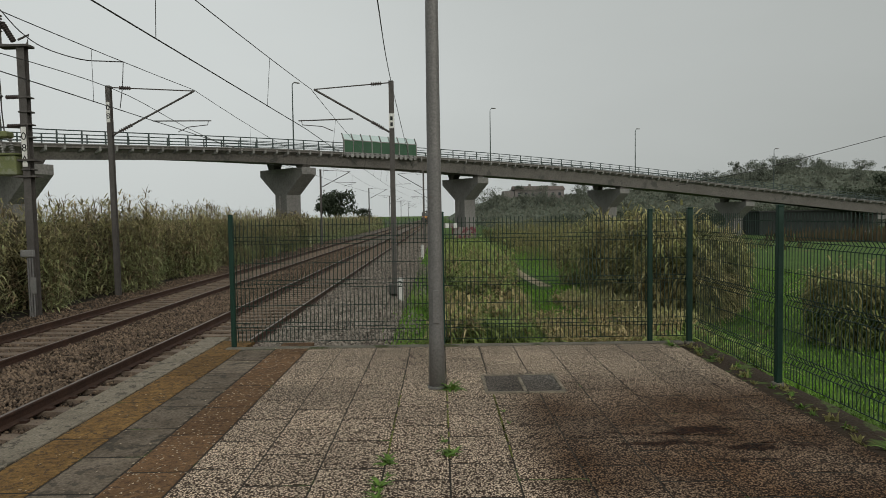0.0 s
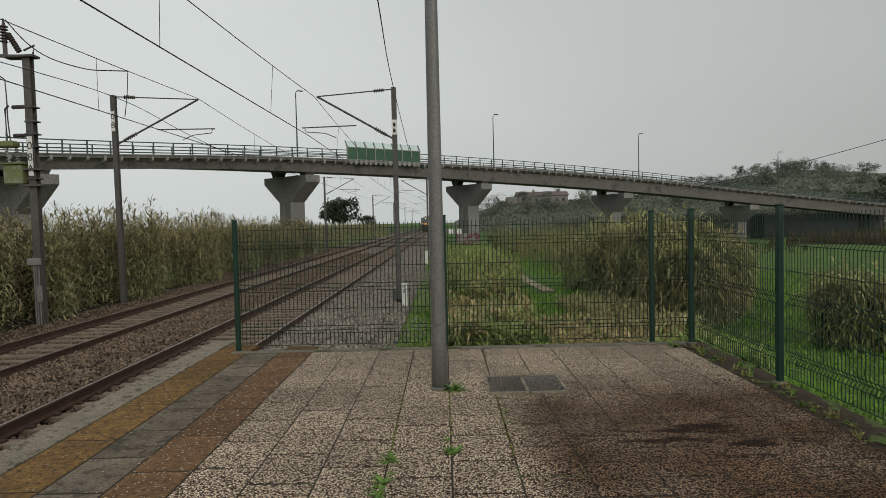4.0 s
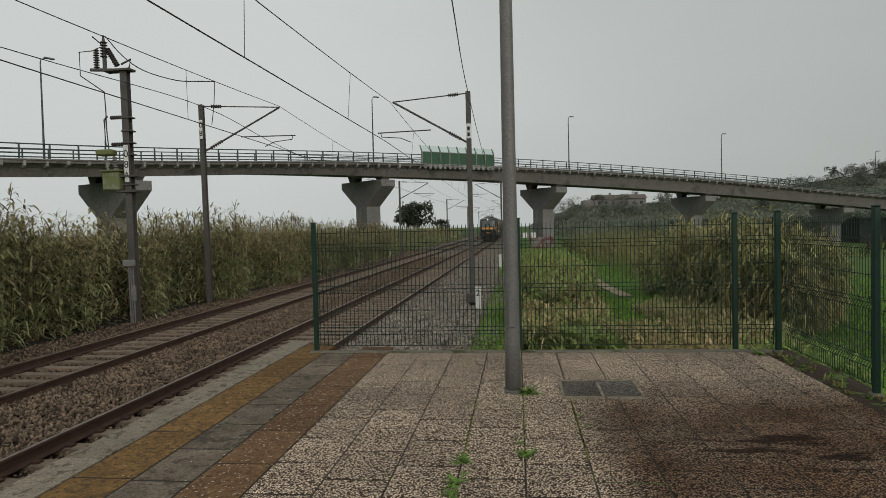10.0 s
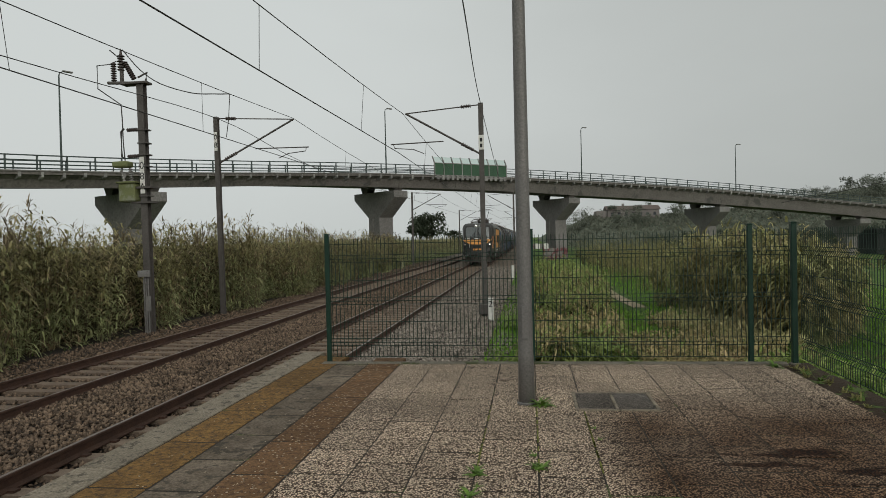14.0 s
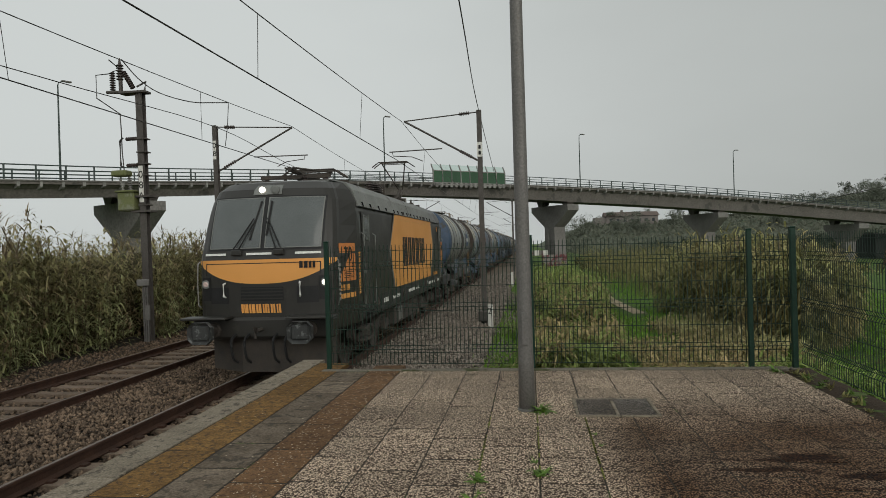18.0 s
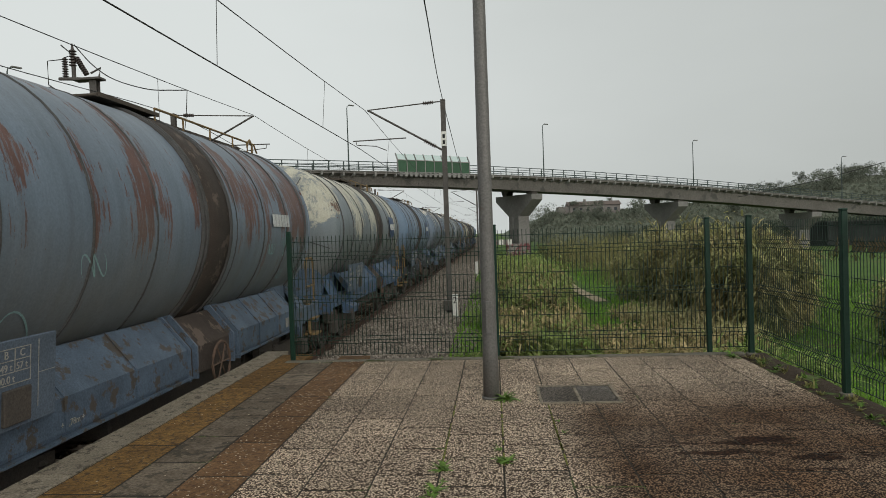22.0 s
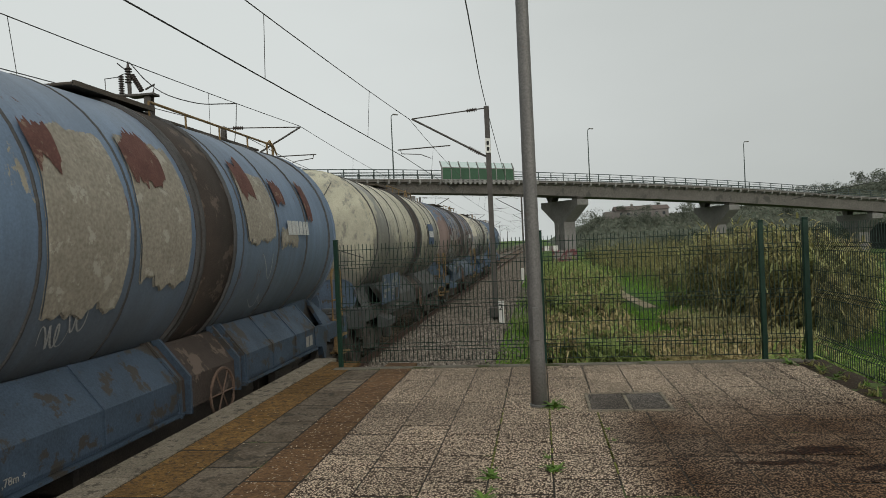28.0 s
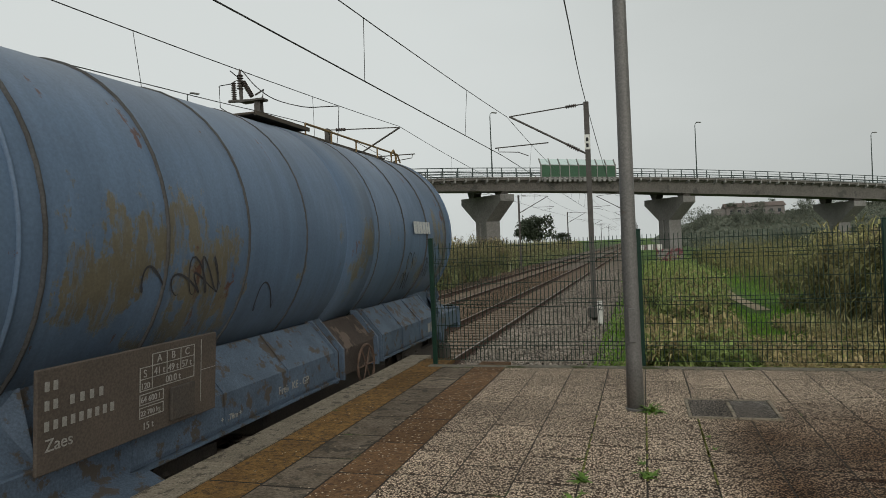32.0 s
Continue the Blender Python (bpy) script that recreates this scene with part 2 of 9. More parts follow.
    bp.inputs["Strength"].default_value, bp.inputs["Distance"].default_value = relief, 0.005
    bp.invert = True
    l.new(vo.outputs["Distance"], bp.inputs["Height"])
    l.new(bp.outputs[0], b.inputs["Normal"])
    return m


def clear_pane(name, tint, gloss):
    """Thin see-through pane with a little sheen."""
    m = bpy.data.materials.new(name)
    m.use_nodes = True
    n, l = m.node_tree.nodes, m.node_tree.links
    n.remove(n["Principled BSDF"])
    tr, gl, mx = n.new("ShaderNodeBsdfTransparent"), n.new("ShaderNodeBsdfGlossy"), n.new("ShaderNodeMixShader")
    tr.inputs["Color"].default_value = (*tint, 1)
    gl.inputs["Roughness"].default_value = 0.1
    mx.inputs[0].default_value = gloss
    l.new(tr.outputs[0], mx.inputs[1])
    l.new(gl.outputs[0], mx.inputs[2])
    l.new(mx.outputs[0], n["Material Output"].inputs["Surface"])
    return m


MAT = {}
MAT["tile"] = exposed_aggregate("pebbled_paving", (0.60, 0.475, 0.355), (0.05, 0.033, 0.022))
MAT["bed"] = mat("mortar_bed", (0.018, 0.015, 0.011), (0.03, 0.025, 0.018), scale=3, rough=0.95, bump=0.6, c3=(0.06, 0.085, 0.02), amount3=0.25, scale3=1.4)
MAT["coping"] = mat("coping_concrete", spec=0.12, c1=(0.26, 0.222, 0.17), c2=(0.16, 0.135, 0.102), scale=6, rough=0.9, bump=0.9, c3=(0.085, 0.074, 0.056), amount3=0.36, scale3=11, vary=0.08, grain=0.9)
MAT["yellow_slab"] = mat("ochre_paving", (0.215, 0.125, 0.042), (0.105, 0.06, 0.026), scale=7, rough=0.9, bump=1.0, fine=52, spec=0.1, c3=(0.065, 0.042, 0.024), amount3=0.42, scale3=26, vary=0.16, grain=1.0)
MAT["grey_slab"] = mat("grey_paving", spec=0.1, c1=(0.175, 0.14, 0.105), c2=(0.09, 0.071, 0.052), scale=5, rough=0.85, bump=0.9, fine=45, c3=(0.062, 0.052, 0.04), amount3=0.4, scale3=9, vary=0.24, grain=0.85)
MAT["brown_slab"] = mat("rust_paving", (0.185, 0.106, 0.052), (0.105, 0.06, 0.033), scale=7, rough=0.9, bump=1.0, fine=52, spec=0.1, c3=(0.07, 0.042, 0.026), amount3=0.40, scale3=26, vary=0.16, grain=1.0)
MAT["wall"] = mat("platform_concrete", (0.25, 0.24, 0.22), (0.16, 0.15, 0.13), scale=2, rough=0.95, bump=0.5)
MAT["soil"] = mat("soil", (0.045, 0.028, 0.016), (0.03, 0.022, 0.013), scale=5, rough=1, bump=0.9, fine=35, dist=0.02, c3=(0.07, 0.10, 0.025), amount3=0.35, scale3=3)
MAT["ground"] = mat("meadow", (0.08, 0.135, 0.032), (0.06, 0.10, 0.026), scale=0.35, rough=1, bump=0.8, fine=7, dist=0.08, c3=(0.10, 0.09, 0.04), amount3=0.18, scale3=0.25, spec=0.1)
# near-black bed paints the shaded gaps between the loose stones
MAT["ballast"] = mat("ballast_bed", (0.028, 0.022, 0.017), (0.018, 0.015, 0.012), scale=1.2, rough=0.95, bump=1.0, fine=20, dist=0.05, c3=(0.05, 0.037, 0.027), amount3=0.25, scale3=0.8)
MAT["stone"] = mat("ballast_stone", (0.175, 0.124, 0.084), (0.075, 0.052, 0.037), scale=1.5, rough=0.9, bump=0.3, fine=40, island=0.75)
MAT["stone_grey"] = mat("grey_ballast_stone", (0.265, 0.228, 0.19), (0.125, 0.107, 0.088), scale=1.5, rough=0.9, bump=0.3, fine=40, island=0.6)
MAT["sleeper"] = mat("sleeper_concrete", (0.21, 0.155, 0.112), (0.12, 0.092, 0.072), scale=4, rough=0.92, bump=0.5, vary=0.12)
MAT["rail"] = mat("rusted_rail", (0.07, 0.036, 0.024), (0.04, 0.024, 0.018), scale=5, rough=0.75, bump=0.4, metal=0.15)
MAT["rail_top"] = mat("worn_rail_head", (0.22, 0.18, 0.155), (0.15, 0.11, 0.09), scale=3, rough=0.42, bump=0.1, metal=0.7)
MAT["steel"] = mat("galvanised_steel", (0.23, 0.225, 0.215), (0.15, 0.145, 0.138), scale=6, rough=0.6, metal=0.35, bump=0.15)
MAT["mast"] = mat("mast_steel", (0.105, 0.096, 0.088), (0.07, 0.063, 0.057), scale=5, rough=0.7, metal=0.25, bump=0.15)
MAT["pole"] = mat("lamp_pole_grey", (0.165, 0.157, 0.148), (0.128, 0.122, 0.115), scale=3, rough=0.55, metal=0.25, bump=0.08, c3=(0.13, 0.115, 0.10), amount3=0.1, scale3=9)
MAT["wire"] = mat("wire_metal", (0.06, 0.058, 0.055), rough=0.6, metal=0.4, bump=0)
MAT["insulator"] = mat("insulator_brown", (0.07, 0.055, 0.05), rough=0.35, bump=0.05)
MAT["fence_wire"] = mat("fence_wire_green", (0.009, 0.027, 0.018), (0.007, 0.021, 0.014), scale=6, rough=0.5, bump=0)
MAT["fence"] = mat("fence_green", (0.008, 0.031, 0.019), (0.006, 0.024, 0.015), scale=6, rough=0.5, bump=0.06)
MAT["concrete"] = mat("bridge_concrete", (0.15, 0.138, 0.125), (0.105, 0.096, 0.087), scale=0.5, rough=0.92, bump=0.3, fine=5, c3=(0.075, 0.072, 0.066), amount3=0.28, scale3=0.35)
MAT["pier"] = mat("pier_concrete", (0.20, 0.192, 0.18), (0.14, 0.134, 0.125), scale=0.6, rough=0.92, bump=0.3, fine=6)
MAT["pale"] = mat("lime_streak", (0.27, 0.265, 0.25), (0.17, 0.165, 0.155), scale=1.5, rough=0.95, bump=0.2, vary=0.25)
MAT["bridge_rail"] = mat("bridge_railing", (0.075, 0.095, 0.09), (0.05, 0.065, 0.06), scale=2, rough=0.6, metal=0.2, bump=0.05)
MAT["barrier"] = mat("noise_barrier_green", (0.045, 0.10, 0.058), (0.035, 0.078, 0.045), scale=0.8, rough=0.5, bump=0.05, vary=0.12)
MAT["white"] = mat("white_paint", (0.68, 0.67, 0.63), (0.52, 0.51, 0.47), scale=6, rough=0.6, bump=0.1)
MAT["black"] = mat("black_paint", (0.02, 0.02, 0.02), rough=0.6, bump=0.05)
MAT["weed"] = mat("weed_leaf", (0.11, 0.19, 0.03), (0.075, 0.135, 0.022), scale=20, rough=0.7, bump=0.1, island=0.3)
MAT["grass"] = mat("grass_blade", (0.20, 0.36, 0.045), (0.135, 0.27, 0.036), scale=0.5, rough=0.85, bump=0, island=0.35, thin=0.4, spec=0.15, c3=(0.20, 0.165, 0.08), amount3=0.24, scale3=1.6)
MAT["reed"] = mat("cane_leaf", (0.225, 0.225, 0.10), (0.30, 0.255, 0.135), scale=0.7, rough=0.85, bump=0, island=0.6, thin=0.4, spec=0.15, c3=(0.36, 0.29, 0.175), amount3=0.38, scale3=0.9)
MAT["cane_stalk"] = mat("cane_stalk", (0.12, 0.095, 0.06), (0.08, 0.065, 0.045), scale=1.5, rough=0.9, bump=0, island=0.4, spec=0.1)
MAT["reed_green"] = mat("green_cane_leaf", (0.30, 0.36, 0.16), (0.40, 0.385, 0.20), scale=0.8, rough=0.7, bump=0, island=0.55, thin=0.4, spec=0.25, c3=(0.31, 0.235, 0.14), amount3=0.40, scale3=1.3)
MAT["reed_tan"] = mat("tan_leaf", (0.50, 0.40, 0.235), (0.32, 0.35, 0.135), scale=1.2, rough=0.85, bump=0, island=0.45, thin=0.4, spec=0.1)
MAT["clump_leaf"] = mat("clump_leaf", (0.40, 0.315, 0.16), (0.225, 0.265, 0.10), scale=0.9, rough=0.8, bump=0, island=0.65, thin=0.4, spec=0.2)
MAT["rank_tan"] = mat("rank_tan_leaf", (0.44, 0.335, 0.185), (0.26, 0.235, 0.10), scale=1.6, rough=0.85, bump=0, island=0.55, thin=0.4, spec=0.1)
MAT["rank_green"] = mat("rank_green_leaf", (0.19, 0.275, 0.07), (0.28, 0.30, 0.11), scale=1.3, rough=0.8, bump=0, island=0.5, thin=0.4, spec=0.15)
MAT["reed_dry"] = mat("dry_grass", (0.30, 0.25, 0.12), (0.17, 0.19, 0.06), scale=1.2, rough=0.9, bump=0, island=0.4, thin=0.4, spec=0.1)
# near-black colour that paints the shade deep inside the cane
MAT["reed_shade"] = mat("cane_shade", (0.035, 0.034, 0.018), (0.055, 0.046, 0.026), scale=2, rough=1, bump=0.8, fine=9, dist=0.1, spec=0.05)
MAT["plume"] = mat("cane_plume", (0.20, 0.16, 0.10), (0.14, 0.12, 0.08), scale=3, rough=1, bump=0, island=0.3, spec=0.05)


# ---- mesh helpers ----
def link(name, verts, faces, material, parent=None, label="", smooth=False, m=None):
    me = bpy.data.meshes.new(name)
    me.from_pydata([tuple(v) for v in verts], [], [tuple(int(i) for i in f) for f in faces])
    me.materials.append(material)
    if smooth:
        me.shade_smooth()
    me.update()
    ob = new(name, me)
    if m is not None:
        ob.matrix_basis = m
    if parent:
        ob.parent = parent
    if label:
        ob["label"] = label
    return ob


def part(name, bm, material, parent, label="", smooth=False, m=None):
    bmesh.ops.recalc_face_normals(bm, faces=bm.faces)
    me = bpy.data.meshes.new(name)
    bm.to_mesh(me)
    bm.free()
    me.materials.append(material)
    if smooth:
        me.shade_smooth()
    ob = new(name, me)
    if m is not None:
        ob.matrix_basis = m
    if parent:
        ob.parent = parent
    if label:
        ob["label"] = label
    return ob


def share(ob, name, m, parent):
    """Another object on the same mesh."""
    o = new(name, ob.data)
    o.matrix_basis = m
    o.parent = parent
    return o


def box(bm, x0, x1, y0, y1, z0, z1, bevel=0.0):
    v = [bm.verts.new((x, y, z)) for z in (z0, z1) for y in (y0, y1) for x in (x0, x1)]
    fs = [bm.faces.new([v[i] for i in f]) for f in ((0, 2, 3, 1), (4, 5, 7, 6), (0, 1, 5, 4), (2, 6, 7, 3), (0, 4, 6, 2), (1, 3, 7, 5))]
    if bevel:
        es = {e for f in fs for e in f.edges}
        bmesh.ops.bevel(bm, geom=list(es), offset=bevel, segments=1, affect="EDGES", profile=0.5)
    return bm


def boxm(*a, bevel=0.0):
    return box(bmesh.new(), *a, bevel=bevel)


def tube(bm, pts, r, seg=8, close=False, r_end=None, caps=True):
    """A round bar through the points."""
    pts = [Vector(p) for p in pts]
    rings = []
    n = len(pts)
    for i, p in enumerate(pts):
        a = pts[(i - 1) % n] if (close or i > 0) else p
        b = pts[(i + 1) % n] if (close or i < n - 1) else p
        d = (b - a).normalized()
        side = d.cross(Vector((0, 0, 1)))
        if side.length < 1e-3:
            side = d.cross(Vector((0, 1, 0)))
        side.normalize()
        up = side.cross(d)
        rr = r if r_end is None else r + (r_end - r) * i / max(1, n - 1)
        rings.append([bm.verts.new(p + rr * (math.cos(k * math.tau / seg) * side + math.sin(k * math.tau / seg) * up)) for k in range(seg)])
    for i in range(n if close else n - 1):
        a, b = rings[i], rings[(i + 1) % n]
        for k in range(seg):
            bm.faces.new((a[k], a[(k + 1) % seg], b[(k + 1) % seg], b[k]))
    if caps and not close:
        bm.faces.new(rings[0][::-1])
        bm.faces.new(rings[-1])
    return bm


def tubem(pts, r, seg=8, **k):
    return tube(bmesh.new(), pts, r, seg, **k)


def prism(bm, poly, axis, a, b):
    """A flat polygon pushed out along an axis ('x', 'y' or 'z') from a to b."""
    def at(p, d):
        return {"x": (d, p[0], p[1]), "y": (p[0], d, p[1]), "z": (p[0], p[1], d)}[axis]
    lo = [bm.verts.new(at(p, a)) for p in poly]
    hi = [bm.verts.new(at(p, b)) for p in poly]
    n = len(poly)
    bm.faces.new(lo[::-1])
    bm.faces.new(hi)
    for i in range(n):
        bm.faces.new((lo[i], lo[(i + 1) % n], hi[(i + 1) % n], hi[i]))
    return bm


def prismm(poly, axis, a, b):
    return prism(bmesh.new(), poly, axis, a, b)


def lathe(bm, prof, axis="z", seg=24, at=(0, 0, 0)):
    """A profile of (radius, height) turned about an axis."""
    rings = []
    for r, h in prof:
        ring = []
        for k in range(seg):
            a = k * math.tau / seg
            c, s = r * math.cos(a), r * math.sin(a)
            p = {"z": (c, s, h), "y": (c, h, s), "x": (h, c, s)}[axis]
            ring.append(bm.verts.new((p[0] + at[0], p[1] + at[1], p[2] + at[2])))
        rings.append(ring)
    for a, b in zip(rings, rings[1:]):
        for k in range(seg):
            bm.faces.new((a[k], a[(k + 1) % seg], b[(k + 1) % seg], b[k]))
    bm.faces.new(rings[0][::-1])
    bm.faces.new(rings[-1])
    return bm


def lathem(prof, axis="z", seg=24, at=(0, 0, 0)):
    return lathe(bmesh.new(), prof, axis, seg, at)


def thing(name, label, category, group="", kind="", m=None):
    e = new(name)
    if m is not None:
        e.matrix_basis = m
    return tagged(e, label, category, group, kind)


LETTERS = {}


def lettering(text, size, material, parent, m, name="lettering", align="LEFT", label=""):
    key = (text, size, align, material.name)
    if key not in LETTERS:
        cu = bpy.data.curves.new(name, "FONT")
        cu.body, cu.size, cu.align_x, cu.extrude = text, size, align, 0.002
        tmp = bpy.data.objects.new(name, cu)
        scene.collection.objects.link(tmp)
        dg = bpy.context.evaluated_depsgraph_get()
        me = bpy.data.meshes.new_from_object(tmp.evaluated_get(dg))
        bpy.data.objects.remove(tmp)
        me.materials.clear()
        me.materials.append(material)
        LETTERS[key] = me
    ob = new(name, LETTERS[key])
    ob.matrix_basis, ob.parent = m, parent
    if label:
        ob["label"] = label
    return ob


RAIL_Z = -0.93
NEAR_X, FAR_X = -4.84, -8.86

# ---- ground ----
def ground_height(x, y):
    """Height of the land: level with the platform's foot near the tracks, a dip to the meadow on the other side."""
    z = -1.32
    if x > 3.2:
        z += 0.95 * max(0.0, 1 - (x - 3.2) / 3.0) * (1.0 if y < 8.6 else max(0.0, 1 - (y - 8.6) / 4))
    if x < -11.2:
        z += 0.18 * min(1.0, (-11.2 - x) / 1.5)
    z += 0.10 * noise.noise(Vector((x * 0.13, y * 0.13, 0.0)))
    far = math.hypot(x, y)
    if far > 70 and x > 12:
        z -= 1.4 * min(1.0, (far - 70) / 40)
    return z


def grid_lines(breaks):
    out = []
    for (a, b, n) in breaks:
        out += [a + (b - a) * i / n for i in range(n)]
    return out + [breaks[-1][1]]


gx = grid_lines([(-3000, -300, 6), (-300, -40, 10), (-40, -12, 14), (-12, 14, 30), (14, 60, 16), (60, 300, 10), (300, 3000, 6)])
gy = grid_lines([(-3000, -100, 5), (-100, -8, 8), (-8, 40, 44), (40, 140, 30), (140, 400, 10), (400, 4000, 8)])
gv = [(x, y, ground_height(x, y)) for y in gy for x in gx]
gn = len(gx)
gf = [(j * gn + i, j * gn + i + 1, (j + 1) * gn + i + 1, (j + 1) * gn + i) for j in range(len(gy) - 1) for i in range(gn - 1)]
ground = tagged(link("ground", gv, gf, MAT["ground"], smooth=True), "green meadow ground with worn grass around the railway", "ground", kind="structure")

# ---- track bed ----
bed_prof = [(-13.6, -1.32), (-12.7, -1.1), (-11.9, -1.12), (-10.9, -1.115), (-10.35, -1.14), (-9.9, -1.12), (-9.72, -1.175), (-8.0, -1.175), (-7.82, -1.11), (-5.88, -1.11), (-5.7, -1.175), (-3.98, -1.175), (-3.8, -1.12), (-1.75, -1.16), (-1.0, -1.36)]
bm = bmesh.new()
rows_y = [-30, -4] + [i * 1.0 for i in range(0, 60)] + [80, 120, 180, 300, 600, 900]
rings = [[bm.verts.new((x, y, z + (0.02 * noise.noise(Vector((x * 2, y * 2, 1))) if 0 < y < 60 else 0))) for x, z in bed_prof] for y in rows_y]
for a, b in zip(rings, rings[1:]):
    for k in range(len(bed_prof) - 1):
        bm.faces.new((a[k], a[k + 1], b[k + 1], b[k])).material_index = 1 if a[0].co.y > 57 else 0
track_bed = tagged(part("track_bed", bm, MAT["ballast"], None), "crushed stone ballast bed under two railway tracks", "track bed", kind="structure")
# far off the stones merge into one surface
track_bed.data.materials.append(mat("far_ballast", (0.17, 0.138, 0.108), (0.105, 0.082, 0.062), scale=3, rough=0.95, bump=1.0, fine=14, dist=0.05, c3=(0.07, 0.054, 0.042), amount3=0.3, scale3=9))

RAIL_PROF = [(-0.075, -0.17), (0.075, -0.17), (0.075, -0.155), (0.015, -0.13), (0.012, -0.05), (0.036, -0.035), (0.036, -0.006), (0.028, 0.0), (-0.028, 0.0), (-0.036, -0.006), (-0.036, -0.035), (-0.012, -0.05), (-0.015, -0.13), (-0.075, -0.155)]
for cx, which in ((NEAR_X, "near"), (FAR_X, "far")):
    track = thing("railway_track", "railway track with rusty broad-gauge rails on concrete sleepers", "railway track", "railway tracks", "structure", pose(cx, 0, RAIL_Z))
    for s in (-0.87, 0.87):
        r = part("rail", prismm([(x + s, z) for x, z in RAIL_PROF], "y", -40, 900), MAT["rail"], track, "rust-brown steel rail")
        part("rail_head", boxm(s - 0.024, s + 0.024, -40, 900, 0.0005, 0.003), MAT["rail_top"], r, "rail head polished by wheels")
    bm = bmesh.new()
    prism(bm, [(-1.3, -0.30), (1.3, -0.30), (1.3, -0.19), (0.6, -0.172), (0.5, -0.182), (-0.5, -0.182), (-0.6, -0.172), (-1.3, -0.19)], "y", -0.12, 0.12)
    first = part("sleeper", bm, MAT["sleeper"], track, m=pose(0, -3.0, 0))
    for i in range(1, 80):
        share(first, "sleeper", pose(0, -3.0 + i * 0.6, 0.004 * math.sin(i * 7.1), 0, 0, 0.3 * math.sin(i * 3.3)), track)
    bm = bmesh.new()
    for i in range(80, 520):
        box(bm, -1.3, 1.3, -3.12 + i * 0.6, -2.88 + i * 0.6, -0.30, -0.185)
    tagged(part("sleeper", bm, MAT["sleeper"], track, "far sleepers along the line"), kind="stuff")
    bm = bmesh.new()
    for i in range(0, 80):
        for s in (-0.87, 0.87):
            for e in (-0.11, 0.11):
                yy = -3.0 + i * 0.6
                box(bm, s + e - 0.045, s + e + 0.045, yy - 0.05, yy + 0.05, -0.19, -0.145)
    tagged(part("rail_clip", bm, MAT["rail"], track, "rusty rail fastenings"), kind="stuff")


def scatter_stones(name, regions, size, material, label, seed):
    """Crushed stones as small uneven octahedra, all in one mesh. Regions: (x0, x1, y0, y1, z, count)."""
    rng = np.random.default_rng(seed)
    base = np.array([(1, 0, 0), (-1, 0, 0), (0, 1, 0), (0, -1, 0), (0, 0, 1), (0, 0, -1)], float)
    tri = np.array([(0, 2, 4), (2, 1, 4), (1, 3, 4), (3, 0, 4), (2, 0, 5), (1, 2, 5), (3, 1, 5), (0, 3, 5)])
    vs, fs, k = [], [], 0
    for x0, x1, y0, y1, z, count in regions:
        c = np.stack([rng.uniform(x0, x1, count), y0 + (y1 - y0) * rng.uniform(0, 1, count) ** 1.35, np.full(count, z) + rng.uniform(-0.02, 0.022, count)], 1)
        # keep sleepers mostly bare
        s = size * rng.uniform(0.6, 1.4, (count, 1, 3)) * rng.uniform(0.7, 1.25, (count, 1, 1))
        v = base[None] * s * rng.uniform(0.75, 1.25, (count, 6, 1))
        a = rng.uniform(0, math.tau, count)
        b = rng.uniform(-0.7, 0.7, count)
        ca, sa, cb, sb = np.cos(a)[:, None], np.sin(a)[:, None], np.cos(b)[:, None], np.sin(b)[:, None]
        x, y, zz = v[..., 0], v[..., 1] * cb - v[..., 2] * sb, v[..., 1] * sb + v[..., 2] * cb
        v = np.stack([x * ca - y * sa, x * sa + y * ca, zz], 2) + c[:, None]
        vs.append(v.reshape(-1, 3))
        fs.append((tri[None] + (np.arange(count) * 6)[:, None, None] + k).reshape(-1, 3))
        k += count * 6
    v, fcs = np.concatenate(vs), np.concatenate(fs)
    me = bpy.data.meshes.new(name)
    me.vertices.add(len(v))
    me.vertices.foreach_set("co", v.ravel())
    me.loops.add(fcs.size)
    me.loops.foreach_set("vertex_index", fcs.ravel())
    me.polygons.add(len(fcs))
    me.polygons.foreach_set("loop_start", np.arange(0, fcs.size, 3))
    me.update(calc_edges=True)
    me.materials.append(material)
    return tagged(new(name, me), label, "ballast", kind="stuff")


scatter_stones("ballast_stones", [(-7.95, -5.75, 3, 26, -1.085, 26000), (-5.68, -4.0, 3, 26, -1.150, 7000), (-9.70, -8.02, 5, 30, -1.152, 6500), (-10.6, -9.8, 5, 30, -1.11, 9000), (-11.7, -10.6, 6, 34, -1.11, 6500), (-12.6, -10.6, 34, 80, -1.11, 5500), (-8, -5.7, 26, 60, -1.09, 11000), (-10.6, -9.8, 30, 60, -1.12, 4000), (-9.7, -8.02, 30, 60, -1.15, 3000), (-5.7, -4.0, 26, 60, -1.15, 3500)], 0.031, MAT["stone"], "brown crushed ballast stones between the rails", 3)
scatter_stones("shoulder_stones", [(-3.95, -1.7, 8.35, 26, -1.10, 20000), (-1.8, -1.15, 8.35, 22, -1.22, 3500), (-1.75, -1.35, 8.35, 30, -1.185, 3600), (-1.5, -1.15, 8.35, 30, -1.25, 2400), (-3.95, -1.6, 26, 60, -1.10, 10000), (-1.65, -1.15, 28, 60, -1.20, 3000), (-1.25, -0.55, 9, 40, -1.30, 2600)], 0.031, MAT["stone_grey"], "grey crushed stones on the track shoulder", 4)

